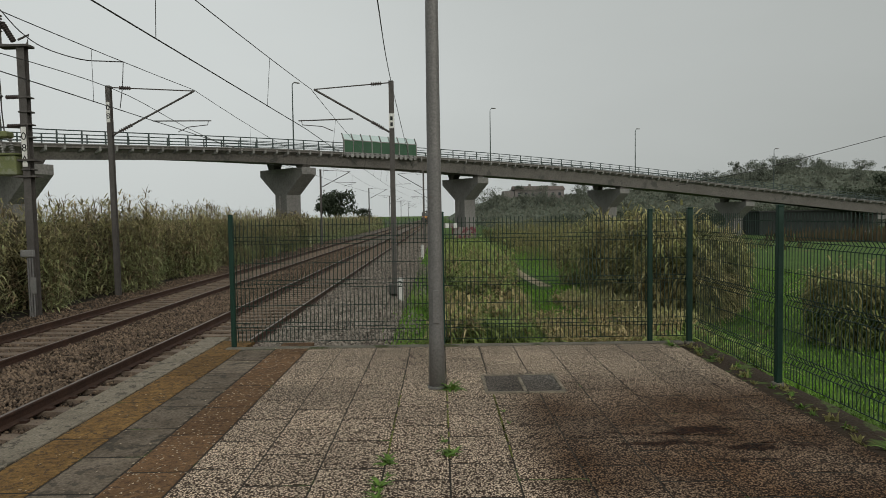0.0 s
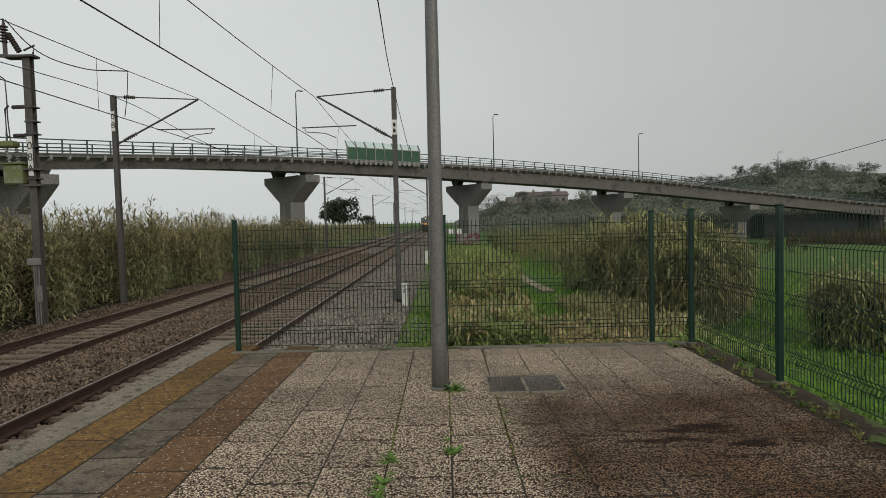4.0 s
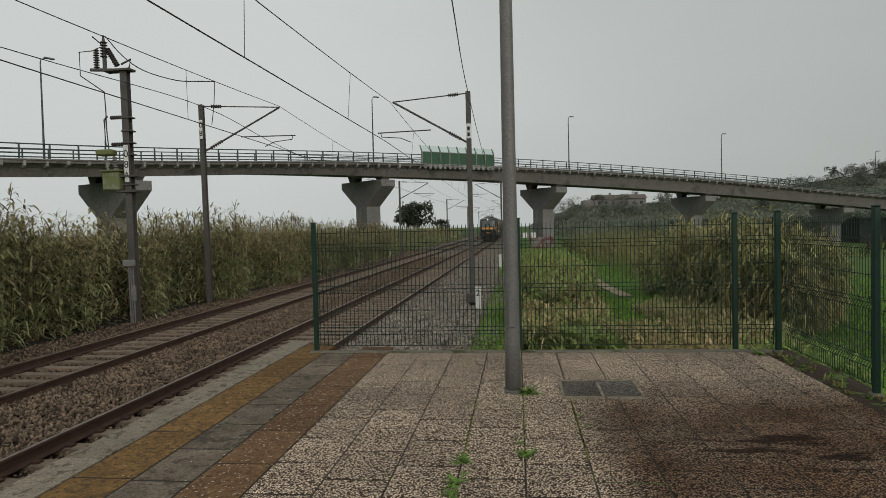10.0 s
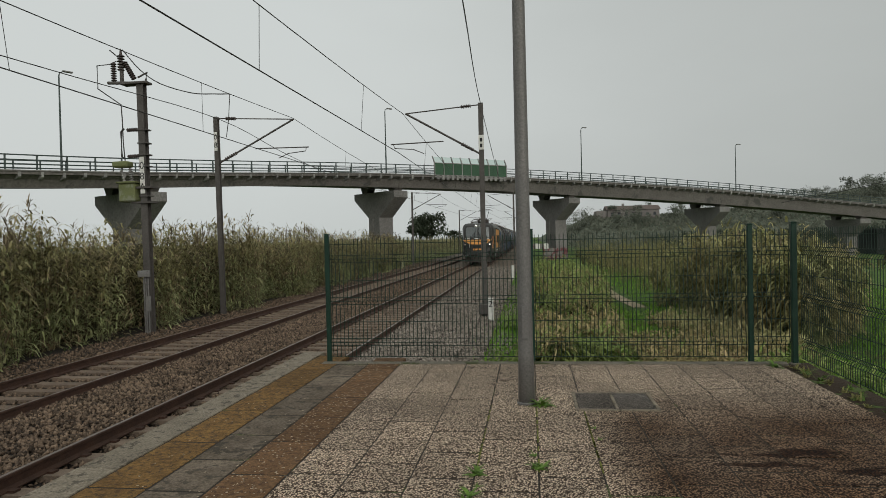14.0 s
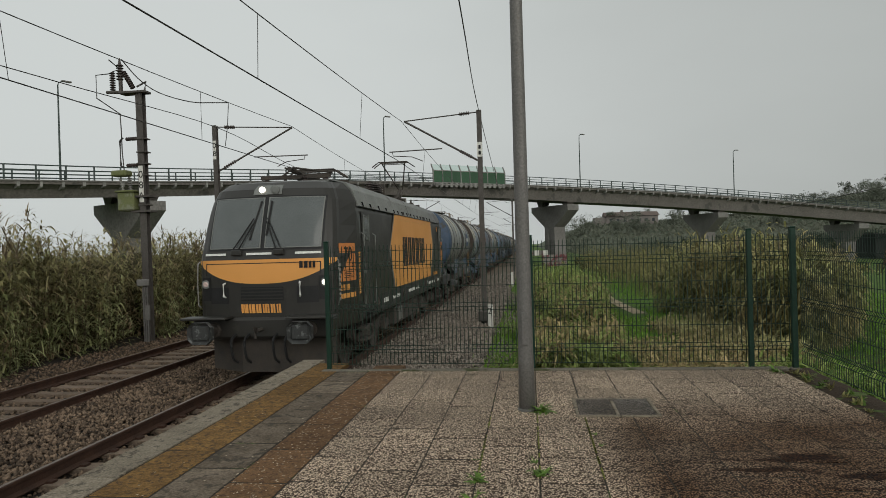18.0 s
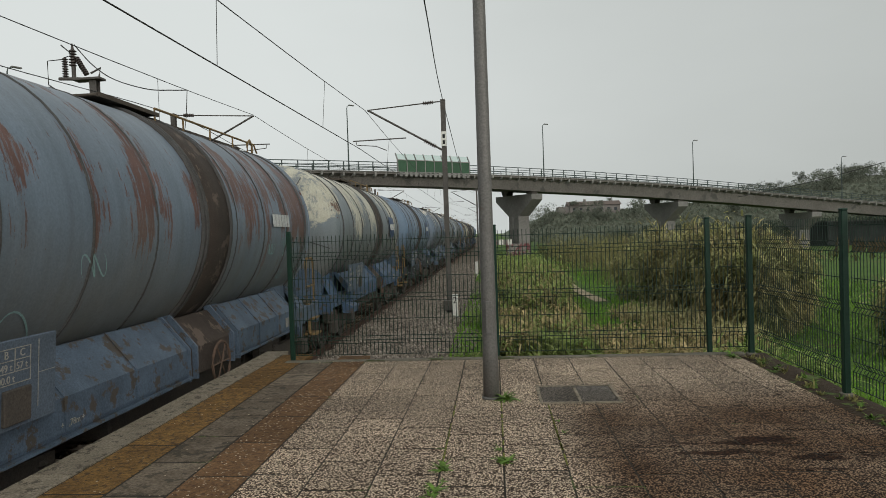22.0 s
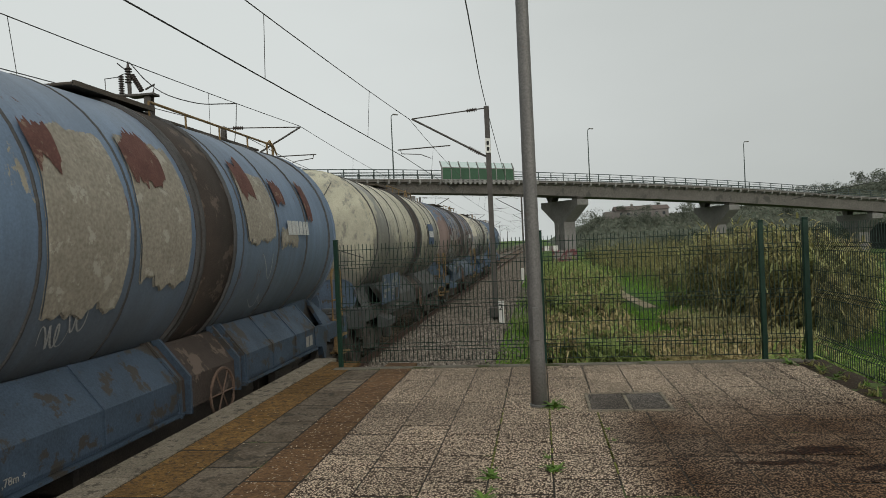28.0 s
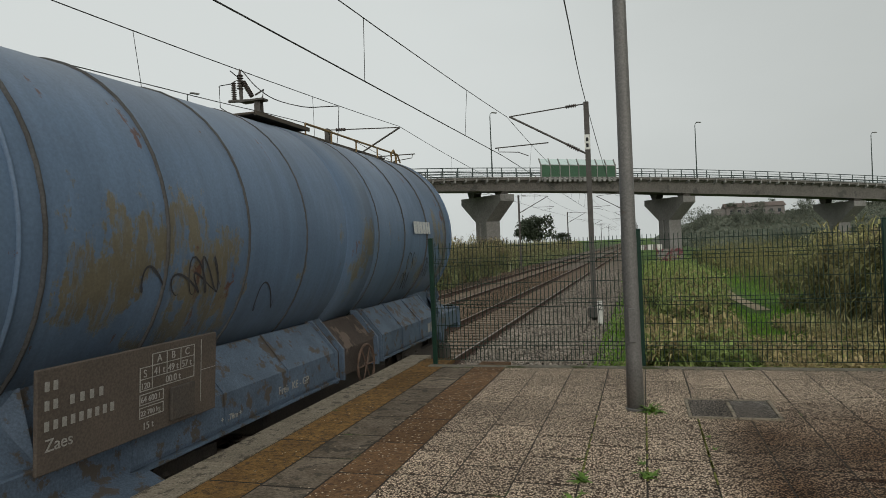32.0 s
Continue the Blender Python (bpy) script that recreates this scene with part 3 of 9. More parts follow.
# ---- platform ----
P_Y0, P_Y1 = -14.0, 8.12
MAT["kerb"] = mat("kerb_concrete", (0.17, 0.155, 0.125), (0.095, 0.085, 0.065), scale=5, rough=0.95, bump=0.5, c3=(0.05, 0.055, 0.025), amount3=0.35, scale3=3)
platform = thing("platform", "station platform end paved with pebbled slabs and a tactile edge strip", "platform", kind="structure")
part("platform_base", boxm(-2.98, 3.0, P_Y0, P_Y1 + 0.06, -1.6, -0.045), MAT["wall"], platform, "concrete retaining wall of the platform")
part("mortar_bed", boxm(-3.0, 2.78, P_Y0, P_Y1 + 0.02, -0.044, -0.0035), MAT["bed"], platform, "dark joints between the slabs")


def slab_run(name, x0, x1, z0, pitch, material, start, end, shift, label, bev=0.003, gap=0.008):
    """A run of slabs along the platform; alike ones share a mesh."""
    me = part(name, boxm((x0 - x1) / 2 + gap, (x1 - x0) / 2 - gap, 1.5 * gap - pitch / 2, pitch / 2 - 1.5 * gap, -0.05, z0, bevel=bev), material, platform, label, m=pose((x0 + x1) / 2, start + shift + pitch / 2, 0))
    y = start + shift + pitch * 1.5
    while y - pitch / 2 < end - 0.05:
        share(me, name, pose((x0 + x1) / 2, y, random.uniform(-0.001, 0.0012), random.uniform(-0.07, 0.07), random.uniform(-0.1, 0.1), 0), platform)
        y += pitch


slab_run("coping_slab", -3.13, -2.83, 0.006, 1.18, MAT["coping"], -4.0, P_Y1, 0.0, "pale concrete coping slab", gap=0.003)
slab_run("ochre_slab", -2.83, -2.415, 0.0, 0.96, MAT["yellow_slab"], -4.0, P_Y1, 0.25, "worn ochre warning slab")
slab_run("grey_slab", -2.415, -2.015, 0.0, 0.60, MAT["grey_slab"], -4.0, P_Y1, 0.1, "smooth grey slab", gap=0.009)
slab_run("rust_slab", -2.015, -1.615, 0.0, 0.72, MAT["brown_slab"], -4.0, P_Y1, 0.3, "rust-brown slab with pebbles showing")
TW, TL = 0.4085, 0.524
tile_first = None
tile_bm = bmesh.new()
col = 0
x = -1.615
while x < 2.7:
    w = min(TW, 2.78 - x)
    y = P_Y1
    shift = (0.33, 0.05, 0.30, 0.10, 0.36, 0.08, 0.28, 0.02, 0.31, 0.12, 0.25)[col % 11] * 1.0
    y_top = P_Y1
    first_len = TL - shift if shift < 0.45 else TL
    while y_top > -13.9:
        length = first_len if y_top == P_Y1 else TL
        c = (x + w / 2, y_top - length / 2)
        if y_top > -1.5:
            whole = length == TL and abs(w - TW) < 1e-6
            if whole and tile_first:
                share(tile_first, "paving_slab", pose(c[0], c[1], random.uniform(-0.001, 0.0015), random.uniform(-0.12, 0.12), random.uniform(-0.12, 0.12), random.uniform(-0.25, 0.25)), platform)
            else:
                t_ob = part("paving_slab", boxm(-w / 2 + 0.0055, w / 2 - 0.0055, -length / 2 + 0.0105, length / 2 - 0.0105, -0.05, 0, bevel=0.003), MAT["tile"], platform, m=pose(c[0], c[1], 0))
                tile_first = t_ob if whole else tile_first
        else:
            box(tile_bm, x + 0.005, x + w - 0.005, y_top - length + 0.005, y_top - 0.005, -0.05, 0)
        y_top -= length
    x += TW
    col += 1
tagged(part("paving_slab", tile_bm, MAT["tile"], platform, "pebbled slabs further back on the platform"), kind="stuff")
part("end_kerb", boxm(-2.62, 2.9, P_Y1 + 0.012, P_Y1 + 0.12, -0.25, 0.012, bevel=0.012), MAT["kerb"], platform, "low concrete kerb at the platform's end")
part("end_face", boxm(-3.13, -2.63, P_Y1 + 0.003, P_Y1 + 0.10, -0.9, 0.0, bevel=0.01), MAT["coping"], platform, "coping return at the platform's end")

# inspection covers
chamber = thing("inspection_cover", "twin pebble-filled inspection cover in a light steel frame", "manhole cover", m=pose(0.72, 6.28, 0))
fr = bmesh.new()
for (a, b, c, d) in ((-0.36, 0.36, -0.335, -0.305), (-0.36, 0.36, 0.305, 0.335), (-0.36, -0.335, -0.305, 0.305), (0.335, 0.36, -0.305, 0.305), (-0.012, 0.012, -0.305, 0.305)):
    box(fr, a, b, c, d, -0.02, 0.013)
part("cover_frame", fr, MAT["coping"], chamber, "light steel angle frame")
part("filled_cover", boxm(-0.33, -0.015, -0.30, 0.30, -0.02, 0.008, bevel=0.003), exposed_aggregate("cover_filling", (0.22, 0.19, 0.16), (0.035, 0.03, 0.025)), chamber, "pebble-filled cover")
part("filled_cover", boxm(0.015, 0.33, -0.30, 0.30, -0.02, 0.009, bevel=0.003), exposed_aggregate("cover_filling_pale", (0.27, 0.245, 0.215), (0.045, 0.04, 0.035)), chamber, "paler pebble-filled cover")

# soil strip along the side fence
bm = bmesh.new()
sy = [-14 + i * 0.25 for i in range(90)]
sx = [2.74, 2.80, 2.9, 3.02, 3.15, 3.35, 3.6]
rings = []
for y in sy:
    rings.append([bm.verts.new((x, y, (-0.035 if i == 0 else -0.02 + 0.025 * noise.noise(Vector((x * 6, y * 6, 0)))) - (0.0 if i < 5 else (0.1, 0.45)[i - 5]))) for i, x in enumerate(sx)])
for a, b in zip(rings, rings[1:]):
    for k in range(len(sx) - 1):
        bm.faces.new((a[k], a[k + 1], b[k + 1], b[k]))
tagged(part("soil_strip", bm, MAT["soil"], None, smooth=True), "strip of bare damp soil and moss beside the paving", "soil", kind="structure")


# ---- fence ----
WIRES = {}


def mesh_panel(length, parent, m, z0=0.06, z1=1.52, r=0.0038):
    """Welded wire panel along local x: folded upright wires with spikes above, and level wires, each its own piece."""
    n = int(length / 0.05)
    zs = [z0, 0.20, 0.245, 0.29, 0.5, 0.72, 0.765, 0.81, 1.02, 1.25, 1.295, 1.34, z1 - 0.04, z1 + 0.03]
    off = [0, 0, -0.03, 0, 0, 0, -0.03, 0, 0, 0, -0.03, 0, 0, 0]
    if r not in WIRES:
        bm, prev = bmesh.new(), None
        for z, o in zip(zs, off):
            ring = [bm.verts.new((dx, o + dy, z)) for dx, dy in ((-r, -r), (r, -r), (r, r), (-r, r))]
            if prev:
                for k in range(4):
                    bm.faces.new((prev[k], prev[(k + 1) % 4], ring[(k + 1) % 4], ring[k]))
            prev = ring
        me = bpy.data.meshes.new("upright_wire")
        bm.to_mesh(me)
        bm.free()
        me.materials.append(MAT["fence_wire"])
        WIRES[r] = me
    for i in range(n + 1):
        o = new("upright_wire", WIRES[r])
        o.matrix_basis, o.parent = m @ pose(0.02 + (length - 0.04) * i / n, 0, 0), parent
    first_wire = None
    for z, o in zip(zs[:-1], off[:-1]):
        mm = m @ pose(0, o, z)
        if first_wire is None:
            first_wire = part("level_wire", boxm(0.0, length, -0.009, -0.003, -0.0036, 0.0036), MAT["fence_wire"], parent, m=mm)
        else:
            share(first_wire, "level_wire", mm, parent)


def fence_post(parent, x, y, w, h=1.60, cap=True):
    p = part("fence_post", boxm(x - w / 2, x + w / 2, y - w / 2, y + w / 2, -0.25, h, bevel=0.006), MAT["fence"], parent, "dark green square post")
    if cap:
        part("post_cap", boxm(x - w / 2 - 0.003, x + w / 2 + 0.003, y - w / 2 - 0.003, y + w / 2 + 0.003, h, h + 0.018, bevel=0.006), MAT["fence"], p, "plastic post cap")
    return p


end_fence = thing("mesh_fence", "dark green welded mesh fence across the platform's end", "fence")
for x, w in ((-2.55, 0.056), (0.0, 0.056), (2.53, 0.056)):
    fence_post(end_fence, x, 8.27, w)
mesh_panel(2.5, end_fence, pose(-2.525, 8.30, 0))
mesh_panel(2.48, end_fence, pose(0.025, 8.30, 0))
mesh_panel(0.44, end_fence, pose(2.55, 8.30, 0))
side_fence = thing("mesh_fence", "dark green welded mesh fence along the platform's side", "fence")
for x, y, w in ((2.995, 8.22, 0.062), (3.06, 6.18, 0.055), (3.08, 3.65, 0.055), (3.11, 1.12, 0.055), (3.14, -1.4, 0.055)):
    p = fence_post(side_fence, x, y, w, 1.61)
    part("post_foot", boxm(x - 0.05, x + 0.05, y - 0.05, y + 0.05, -0.05, 0.002, bevel=0.008), MAT["kerb"], p, "pale concrete footing")
for x, y0, y1 in ((3.02, 6.22, 8.18), (3.06, 3.69, 6.14), (3.09, 1.16, 3.61), (3.12, -1.36, 1.08)):
    mesh_panel(y1 - y0, side_fence, pose(x + 0.03, y0, 0, 0, 0, 90), r=0.0026)

# ---- lamp pole on the platform ----
lamp_pole = thing("lamp_pole", "tall tapered grey steel lamp pole standing in the paving", "pole", m=pose(-0.066, 6.2, 0, 0, 0, 0))
bm = bmesh.new()
tube(bm, [(0, 0, -0.1), (0, 0, 0.5), (0, 0, 3.6), (0, 0, 7.0)], 0.079, 12, r_end=0.046)
part("shaft", bm, MAT["pole"], lamp_pole, smooth=True)
part("base_collar", lathem([(0.088, -0.02), (0.088, 0.012), (0.081, 0.02)], "z", 16), MAT["pole"], lamp_pole, "flat collar at the foot")
part("service_door", boxm(-0.03, 0.03, -0.081, -0.070, 0.6, 0.9, bevel=0.004), MAT["pole"], lamp_pole, "small service door")
part("bracket", tubem([(0, 0, 7.0), (0.2, 0, 7.25), (0.8, 0, 7.35)], 0.03, 8), MAT["pole"], lamp_pole)
part("lamp_head", boxm(0.7, 1.25, -0.1, 0.1, 7.3, 7.4, bevel=0.03), MAT["steel"], lamp_pole)


# ---- road bridge ----
def spline(pts, n):
    """Catmull-Rom through the points, n samples a span."""
    P = [Vector(p) for p in pts]
    P = [2 * P[0] - P[1]] + P + [2 * P[-1] - P[-2]]
    out = []
    for i in range(1, len(P) - 2):
        for k in range(n):
            t = k / n
            a, b, c, d = P[i - 1], P[i], P[i + 1], P[i + 2]
            out.append(0.5 * (2 * b + (c - a) * t + (2 * a - 5 * b + 4 * c - d) * t * t + (3 * b - a - 3 * c + d) * t ** 3))
    out.append(P[-2])
    return out


# near edge of the deck, with the height of the roadway kerb
EDGE = [(-60, -25, 4.6), (-48, 12, 5.7), (-32.5, 44.0, 6.95), (-15.1, 72.1, 8.75), (7.2, 91.7, 8.82), (31.3, 107.4, 7.72), (58.2, 117.3, 5.2), (88, 125, 2.4), (125, 131, 0.2)]
line = spline(EDGE, 14)
tang = [(line[min(i + 1, len(line) - 1)] - line[max(i - 1, 0)]).normalized() for i in range(len(line))]
away = [Vector((-t.y, t.x, 0)).normalized() for t in tang]
bridge = thing("road_bridge", "concrete road flyover on hammerhead piers with steel railings", "bridge")


def girder(x):
    """Depth of the box girder, which grows along the bridge."""
    return float(np.interp(x, [-32.5, -22, -15, 0, 7.2, 31, 58], [1.24, 1.22, 1.50, 1.78, 2.0, 2.18, 2.16]))


BANK = 0.058
SECT = [(0.0, 0.0), (0.0, -0.30), (0.25, -0.36), (0.55, -0.62), (0.80, None), (8.2, None), (8.45, -0.62), (8.75, -0.36), (9.0, -0.30), (9.0, 0.0), (8.7, 0.0), (8.7, -0.15), (0.3, -0.15), (0.3, 0.0)]
bm = bmesh.new()
rings = [[bm.verts.new((p.x + a.x * u, p.y + a.y * u, p.z + BANK * u + (-girder(p.x) if w is None else w))) for u, w in SECT] for p, a in zip(line, away)]
for a, b in zip(rings, rings[1:]):
    for k in range(len(SECT)):
        bm.faces.new((a[k], a[(k + 1) % len(SECT)], b[(k + 1) % len(SECT)], b[k]))
bm.faces.new(rings[0])
bm.faces.new(rings[-1][::-1])
part("deck", bm, MAT["concrete"], bridge, "weathered grey concrete deck girder")

acc = [0.0]
for a, b in zip(line, line[1:]):
    acc.append(acc[-1] + (b - a).length)


def along(s):
    """Place, direction and sideways at a length along the near edge."""
    i = max(0, min(len(line) - 2, next((k for k in range(len(acc) - 1) if acc[k + 1] >= s), len(line) - 2)))
    t = (s - acc[i]) / (acc[i + 1] - acc[i])
    return line[i].lerp(line[i + 1], t), tang[i].lerp(tang[i + 1], t).normalized(), away[i].lerp(away[i + 1], t).normalized()


def nearest(x, y):
    return min((((p.x - x) ** 2 + (p.y - y) ** 2), acc[i]) for i, p in enumerate(line))[1]


S0, S1 = nearest(-44, 20), nearest(100, 127)
# railing: posts and three rails on both sides
post_ref = None
for side in (0.12, 8.88):
    s = S0
    while s < S1:
        p, t, a = along(s)
        m = Matrix.Translation(p + a * side + Vector((0, 0, BANK * side))) @ Euler((0, 0, math.atan2(t.y, t.x))).to_matrix().to_4x4()
        if post_ref is None:
            post_ref = part("railing_post", boxm(-0.05, 0.05, -0.04, 0.04, 0, 1.02), MAT["bridge_rail"], bridge, "grey-green steel railing post", m=m)
        else:
            share(post_ref, "railing_post", m, bridge)
        s += 2.0
    for h, r in ((1.02, 0.05), (0.70, 0.03), (0.40, 0.05), (0.14, 0.035)):
        part("railing_bar", tubem([p + a * side + Vector((0, 0, h + BANK * side)) for p, a in zip(line, away)], r, 6), MAT["bridge_rail"], bridge, "grey-green railing bar")
# brackets under the cantilevered edge, unevenly lime-stained
s, blk = S0, None
while s < S1:
    p, t, a = along(s)
    m = Matrix.Translation(p) @ Euler((0, 0, math.atan2(t.y, t.x))).to_matrix().to_4x4() @ Matrix.Diagonal((random.uniform(0.8, 1.25), 1, random.uniform(0.85, 1.1), 1))
    if blk is None:
        blk = part("deck_bracket", prismm([(-0.025, -0.10), (-0.025, -0.46), (0.12, -0.58), (0.60, -0.66), (0.60, -0.45), (0.2, -0.30)], "x", -0.10, 0.10), MAT["pale"], bridge, "pale lime-stained bracket", m=m)
    else:
        share(blk, "deck_bracket", m, bridge)
    s += 1.46
part("cornice", tubem([p - a * 0.01 + Vector((0, 0, -0.05)) for p, a in zip(line, away)], 0.07, 6), MAT["pier"], bridge, "pale kerb edge of the deck")


def pier(x, y, base):
    """Hammerhead pier: a cap with sloping wings on a ribbed stem."""
    # on the deck's centre line, where it is seen in the direction (x, y)
    s = min((abs((along(q)[0] + along(q)[2] * 4.5).x / (along(q)[0] + along(q)[2] * 4.5).y - x / y), q) for q in np.arange(S0, S1, 0.5))[1]
    p, t, a = along(s)
    c = p + a * 4.5
    th = thing("bridge_pier", "tall concrete hammerhead bridge pier", "bridge pier", "piers of the flyover", m=Matrix.Translation((c.x, c.y, 0)) @ Euler((0, 0, math.atan2(a.y, a.x))).to_matrix().to_4x4())
    top = p.z - girder(p.x) - 0.28
    cap = [(-3.9, top), (3.9, top), (3.9, top - 0.75), (1.05, top - 2.9), (-1.05, top - 2.9), (-3.9, top - 0.75)]
    bm = bmesh.new()
    prism(bm, cap, "y", -0.95, 0.95)
    part("pier_cap", bm, MAT["pier"], th, "sloping hammerhead cap")
    st = [(-1.05, -0.95), (-0.3, -0.95), (-0.2, -0.8), (0.2, -0.8), (0.3, -0.95), (1.05, -0.95), (1.05, 0.95), (0.3, 0.95), (0.2, 0.8), (-0.2, 0.8), (-0.3, 0.95), (-1.05, 0.95)]
    part("pier_stem", prismm(st, "z", base, top - 2.88), MAT["pier"], th, "ribbed concrete stem")
    for u, rise in ((-2.9, 0.38), (2.4, 0.72)):
        part("bearing", prismm([(u - 0.45, top), (u + 0.45, top), (u + 0.8, top + rise), (u - 0.8, top + rise)], "y", -0.5, 0.5), MAT["concrete"], th, "bearing block under the girder")
    return th


for x, y in ((-0.627, 1), (-0.222, 1), (0.036, 1), (0.247, 1), (0.434, 1), (0.63, 1)):
    pier(x, y, -3.0)


def bridge_lamp(x, y):
    s = nearest(x, y)
    p, t, a = along(s)
    th = thing("street_lamp", "slender grey street lamp with a short arm on the flyover", "street lamp", "lamps along the flyover", m=Matrix.Translation(p + a * 0.35) @ Euler((0, 0, math.atan2(t.y, t.x))).to_matrix().to_4x4())
    part("lamp_post", tubem([(0, 0, -0.1), (0, 0, 3), (0, 0, 6.75)], 0.085, 8, r_end=0.05), MAT["bridge_rail"], th)
    part("arm", tubem([(0, 0, 6.7), (0.05, 0.0, 6.95), (0.35, 0.0, 7.1)], 0.04, 6), MAT["bridge_rail"], th)
    part("luminaire", boxm(0.25, 0.95, -0.12, 0.12, 7.06, 7.17, bevel=0.03), MAT["steel"], th, "flat grey luminaire")


for x, y in ((-32.5, 44.0), (-15.1, 72.1), (7.2, 91.7), (31.3, 107.4), (58.2, 117.3)):
    bridge_lamp(x, y)

# noise barrier over the tracks
barrier = thing("noise_barrier", "green panelled noise barrier with a curved top on the flyover", "noise barrier")
sa, sb = nearest(-11.1, 76.4), nearest(-2.2, 84.4)
pan = None
NP = 8
for i in range(NP):
    s = sa + (sb - sa) * (i + 0.5) / NP
    p, t, a = along(s)
    w = (sb - sa) / NP / 2
    m = Matrix.Translation(p + a * 0.02) @ Euler((0, 0, math.atan2(t.y, t.x))).to_matrix().to_4x4()
    if pan is None:
        bm = bmesh.new()
        prof = [(0.0, 0.0), (0.0, 1.35), (0.02, 1.36), (0.35, 2.1), (0.39, 2.08), (0.07, 1.33), (0.06, 0.0)]
        lower = part("barrier_panel", boxm(-w + 0.05, w - 0.05, 0.0, 0.06, 0.0, 1.32), MAT["barrier"], barrier, "opaque green lower panel", m=m)
        up = bmesh.new()
        prism(up, [(0.0, 1.40), (0.38, 2.1), (0.41, 2.08), (0.03, 1.38)], "x", -w + 0.05, w - 0.05)
        upper = part("barrier_pane", up, clear_pane("green_tinted_pane", (0.88, 0.94, 0.91), 0.06), barrier, "clear leaning pane with a green tint", m=m)
        pt = bmesh.new()
        prism(pt, [(-0.06, 0), (-0.06, 1.4), (0.34, 2.16), (0.44, 2.12), (0.1, 1.36), (0.1, 0)], "x", -0.05, 0.05)
        post = part("barrier_post", pt, MAT["pale"], barrier, "grey barrier post", m=m @ pose(-w, 0, 0))
        pan = True
    else:
        share(lower, "barrier_panel", m, barrier)
        share(upper, "barrier_pane", m, barrier)
        share(post, "barrier_post", m @ pose(-w, 0, 0), barrier)
    if i == NP - 1:
        share(post, "barrier_post", m @ pose(w, 0, 0), barrier)
    bar = part("barrier_rail", boxm(-w, w, -0.03, 0.08, 1.32, 1.41), MAT["pale"], barrier, "pale horizontal rail", m=m)
block_m = MAT["pale"]
first_block = None
for k in range(15):
    p, t, a = along(sa + (sb - sa) * (k + 0.5) / 15)
    m = Matrix.Translation(p + a * 0.02) @ Euler((0, 0, math.atan2(t.y, t.x))).to_matrix().to_4x4()
    if first_block is None:
        first_block = part("drip_block", boxm(-0.2, 0.2, -0.2, -0.14, -0.56, -0.06, bevel=0.02), block_m, barrier, "pale lime-streaked block", m=m)
    else:
        share(first_block, "drip_block", m, barrier)
part("streaked_fascia", tubem([along(sa + (sb - sa) * k / 8)[0] - along(sa)[2] * 0.0 + Vector((0, 0, -0.28)) for k in range(9)], 0.13, 4), MAT["pale"], barrier, "streaked pale fascia under the barrier")


# ---- overhead line ----
def insulator_prof(r, h0, h1, n):
    out = []
    for i in range(n):
        z = h0 + (h1 - h0) * i / n
        d = (h1 - h0) / n
        out += [(r * 0.45, z), (r, z + d * 0.3), (r * 0.9, z + d * 0.55), (r * 0.45, z + d * 0.7)]
    return out + [(r * 0.45, h1)]


def rod_between(a, b):
    d = Vector(b) - Vector(a)
    return Matrix.Translation(a) @ d.to_track_quat("Z", "Y").to_matrix().to_4x4()


def mast(x, y, h, side, reach, label, arm=True, w=0.165, foot=-1.25, lean=0.0):
    """Steel H-section mast with a hinged cantilever towards its track. side: +1 when the track lies towards +x."""
    th = thing("catenary_mast", label, "catenary mast", "masts of the overhead line", m=pose(x, y, 0, 0, lean, 0))
    q = w / 2
    sec = [(-q, -q), (q, -q), (q, -q + 0.016), (0.008, -q + 0.016), (0.008, q - 0.016), (q, q - 0.016), (q, q), (-q, q), (-q, q - 0.016), (-0.008, q - 0.016), (-0.008, -q + 0.016), (-q, -q + 0.016)]
    part("mast_post", prismm(sec, "z", foot, h), MAT["mast"], th, "grey H-section steel post")
    part("footing", boxm(-0.28, 0.28, -0.28, 0.28, foot - 0.2, foot + 0.03, bevel=0.02), MAT["wall"], th, "concrete mast footing")
    if arm:
        tip = (side * reach, 0, h - 0.25)
        low = (side * q, 0, h - 1.72)
        top = (side * q, 0, h - 0.06)
        part("top_tie", tubem([top, tip], 0.022, 6), MAT["mast"], th, "thin top tie rod")
        part("cantilever_tube", tubem([low, tip], 0.035, 8), MAT["mast"], th, "sloping cantilever tube")
        for (a, b, f0, f1) in ((top, tip, 0.10, 0.24), (low, tip, 0.08, 0.24)):
            va, vb = Vector(a).lerp(Vector(b), f0), Vector(a).lerp(Vector(b), f1)
            part("insulator", lathem(insulator_prof(0.07, 0, (vb - va).length, 6), "z", 10), MAT["insulator"], th, "brown ribbed insulator", m=rod_between(va, vb))
        zz = h - 1.42
        c = Vector(low).lerp(Vector(tip), 0.55)
        part("registration_tube", tubem([(side * reach * 0.50, 0, zz + 0.16), (side * (reach + 0.55), 0, zz + 0.12)], 0.022, 6), MAT["mast"], th, "level registration tube")
        part("steady_arm", tubem([(side * (reach + 0.45), 0, zz + 0.12), (side * (reach + 0.42), 0, zz - 0.02), (side * (reach - 0.25), 0, zz - 0.08), (side * (reach - 0.62), 0, zz - 0.24)], 0.016, 6), MAT["mast"], th, "light bent steady arm")
    return th


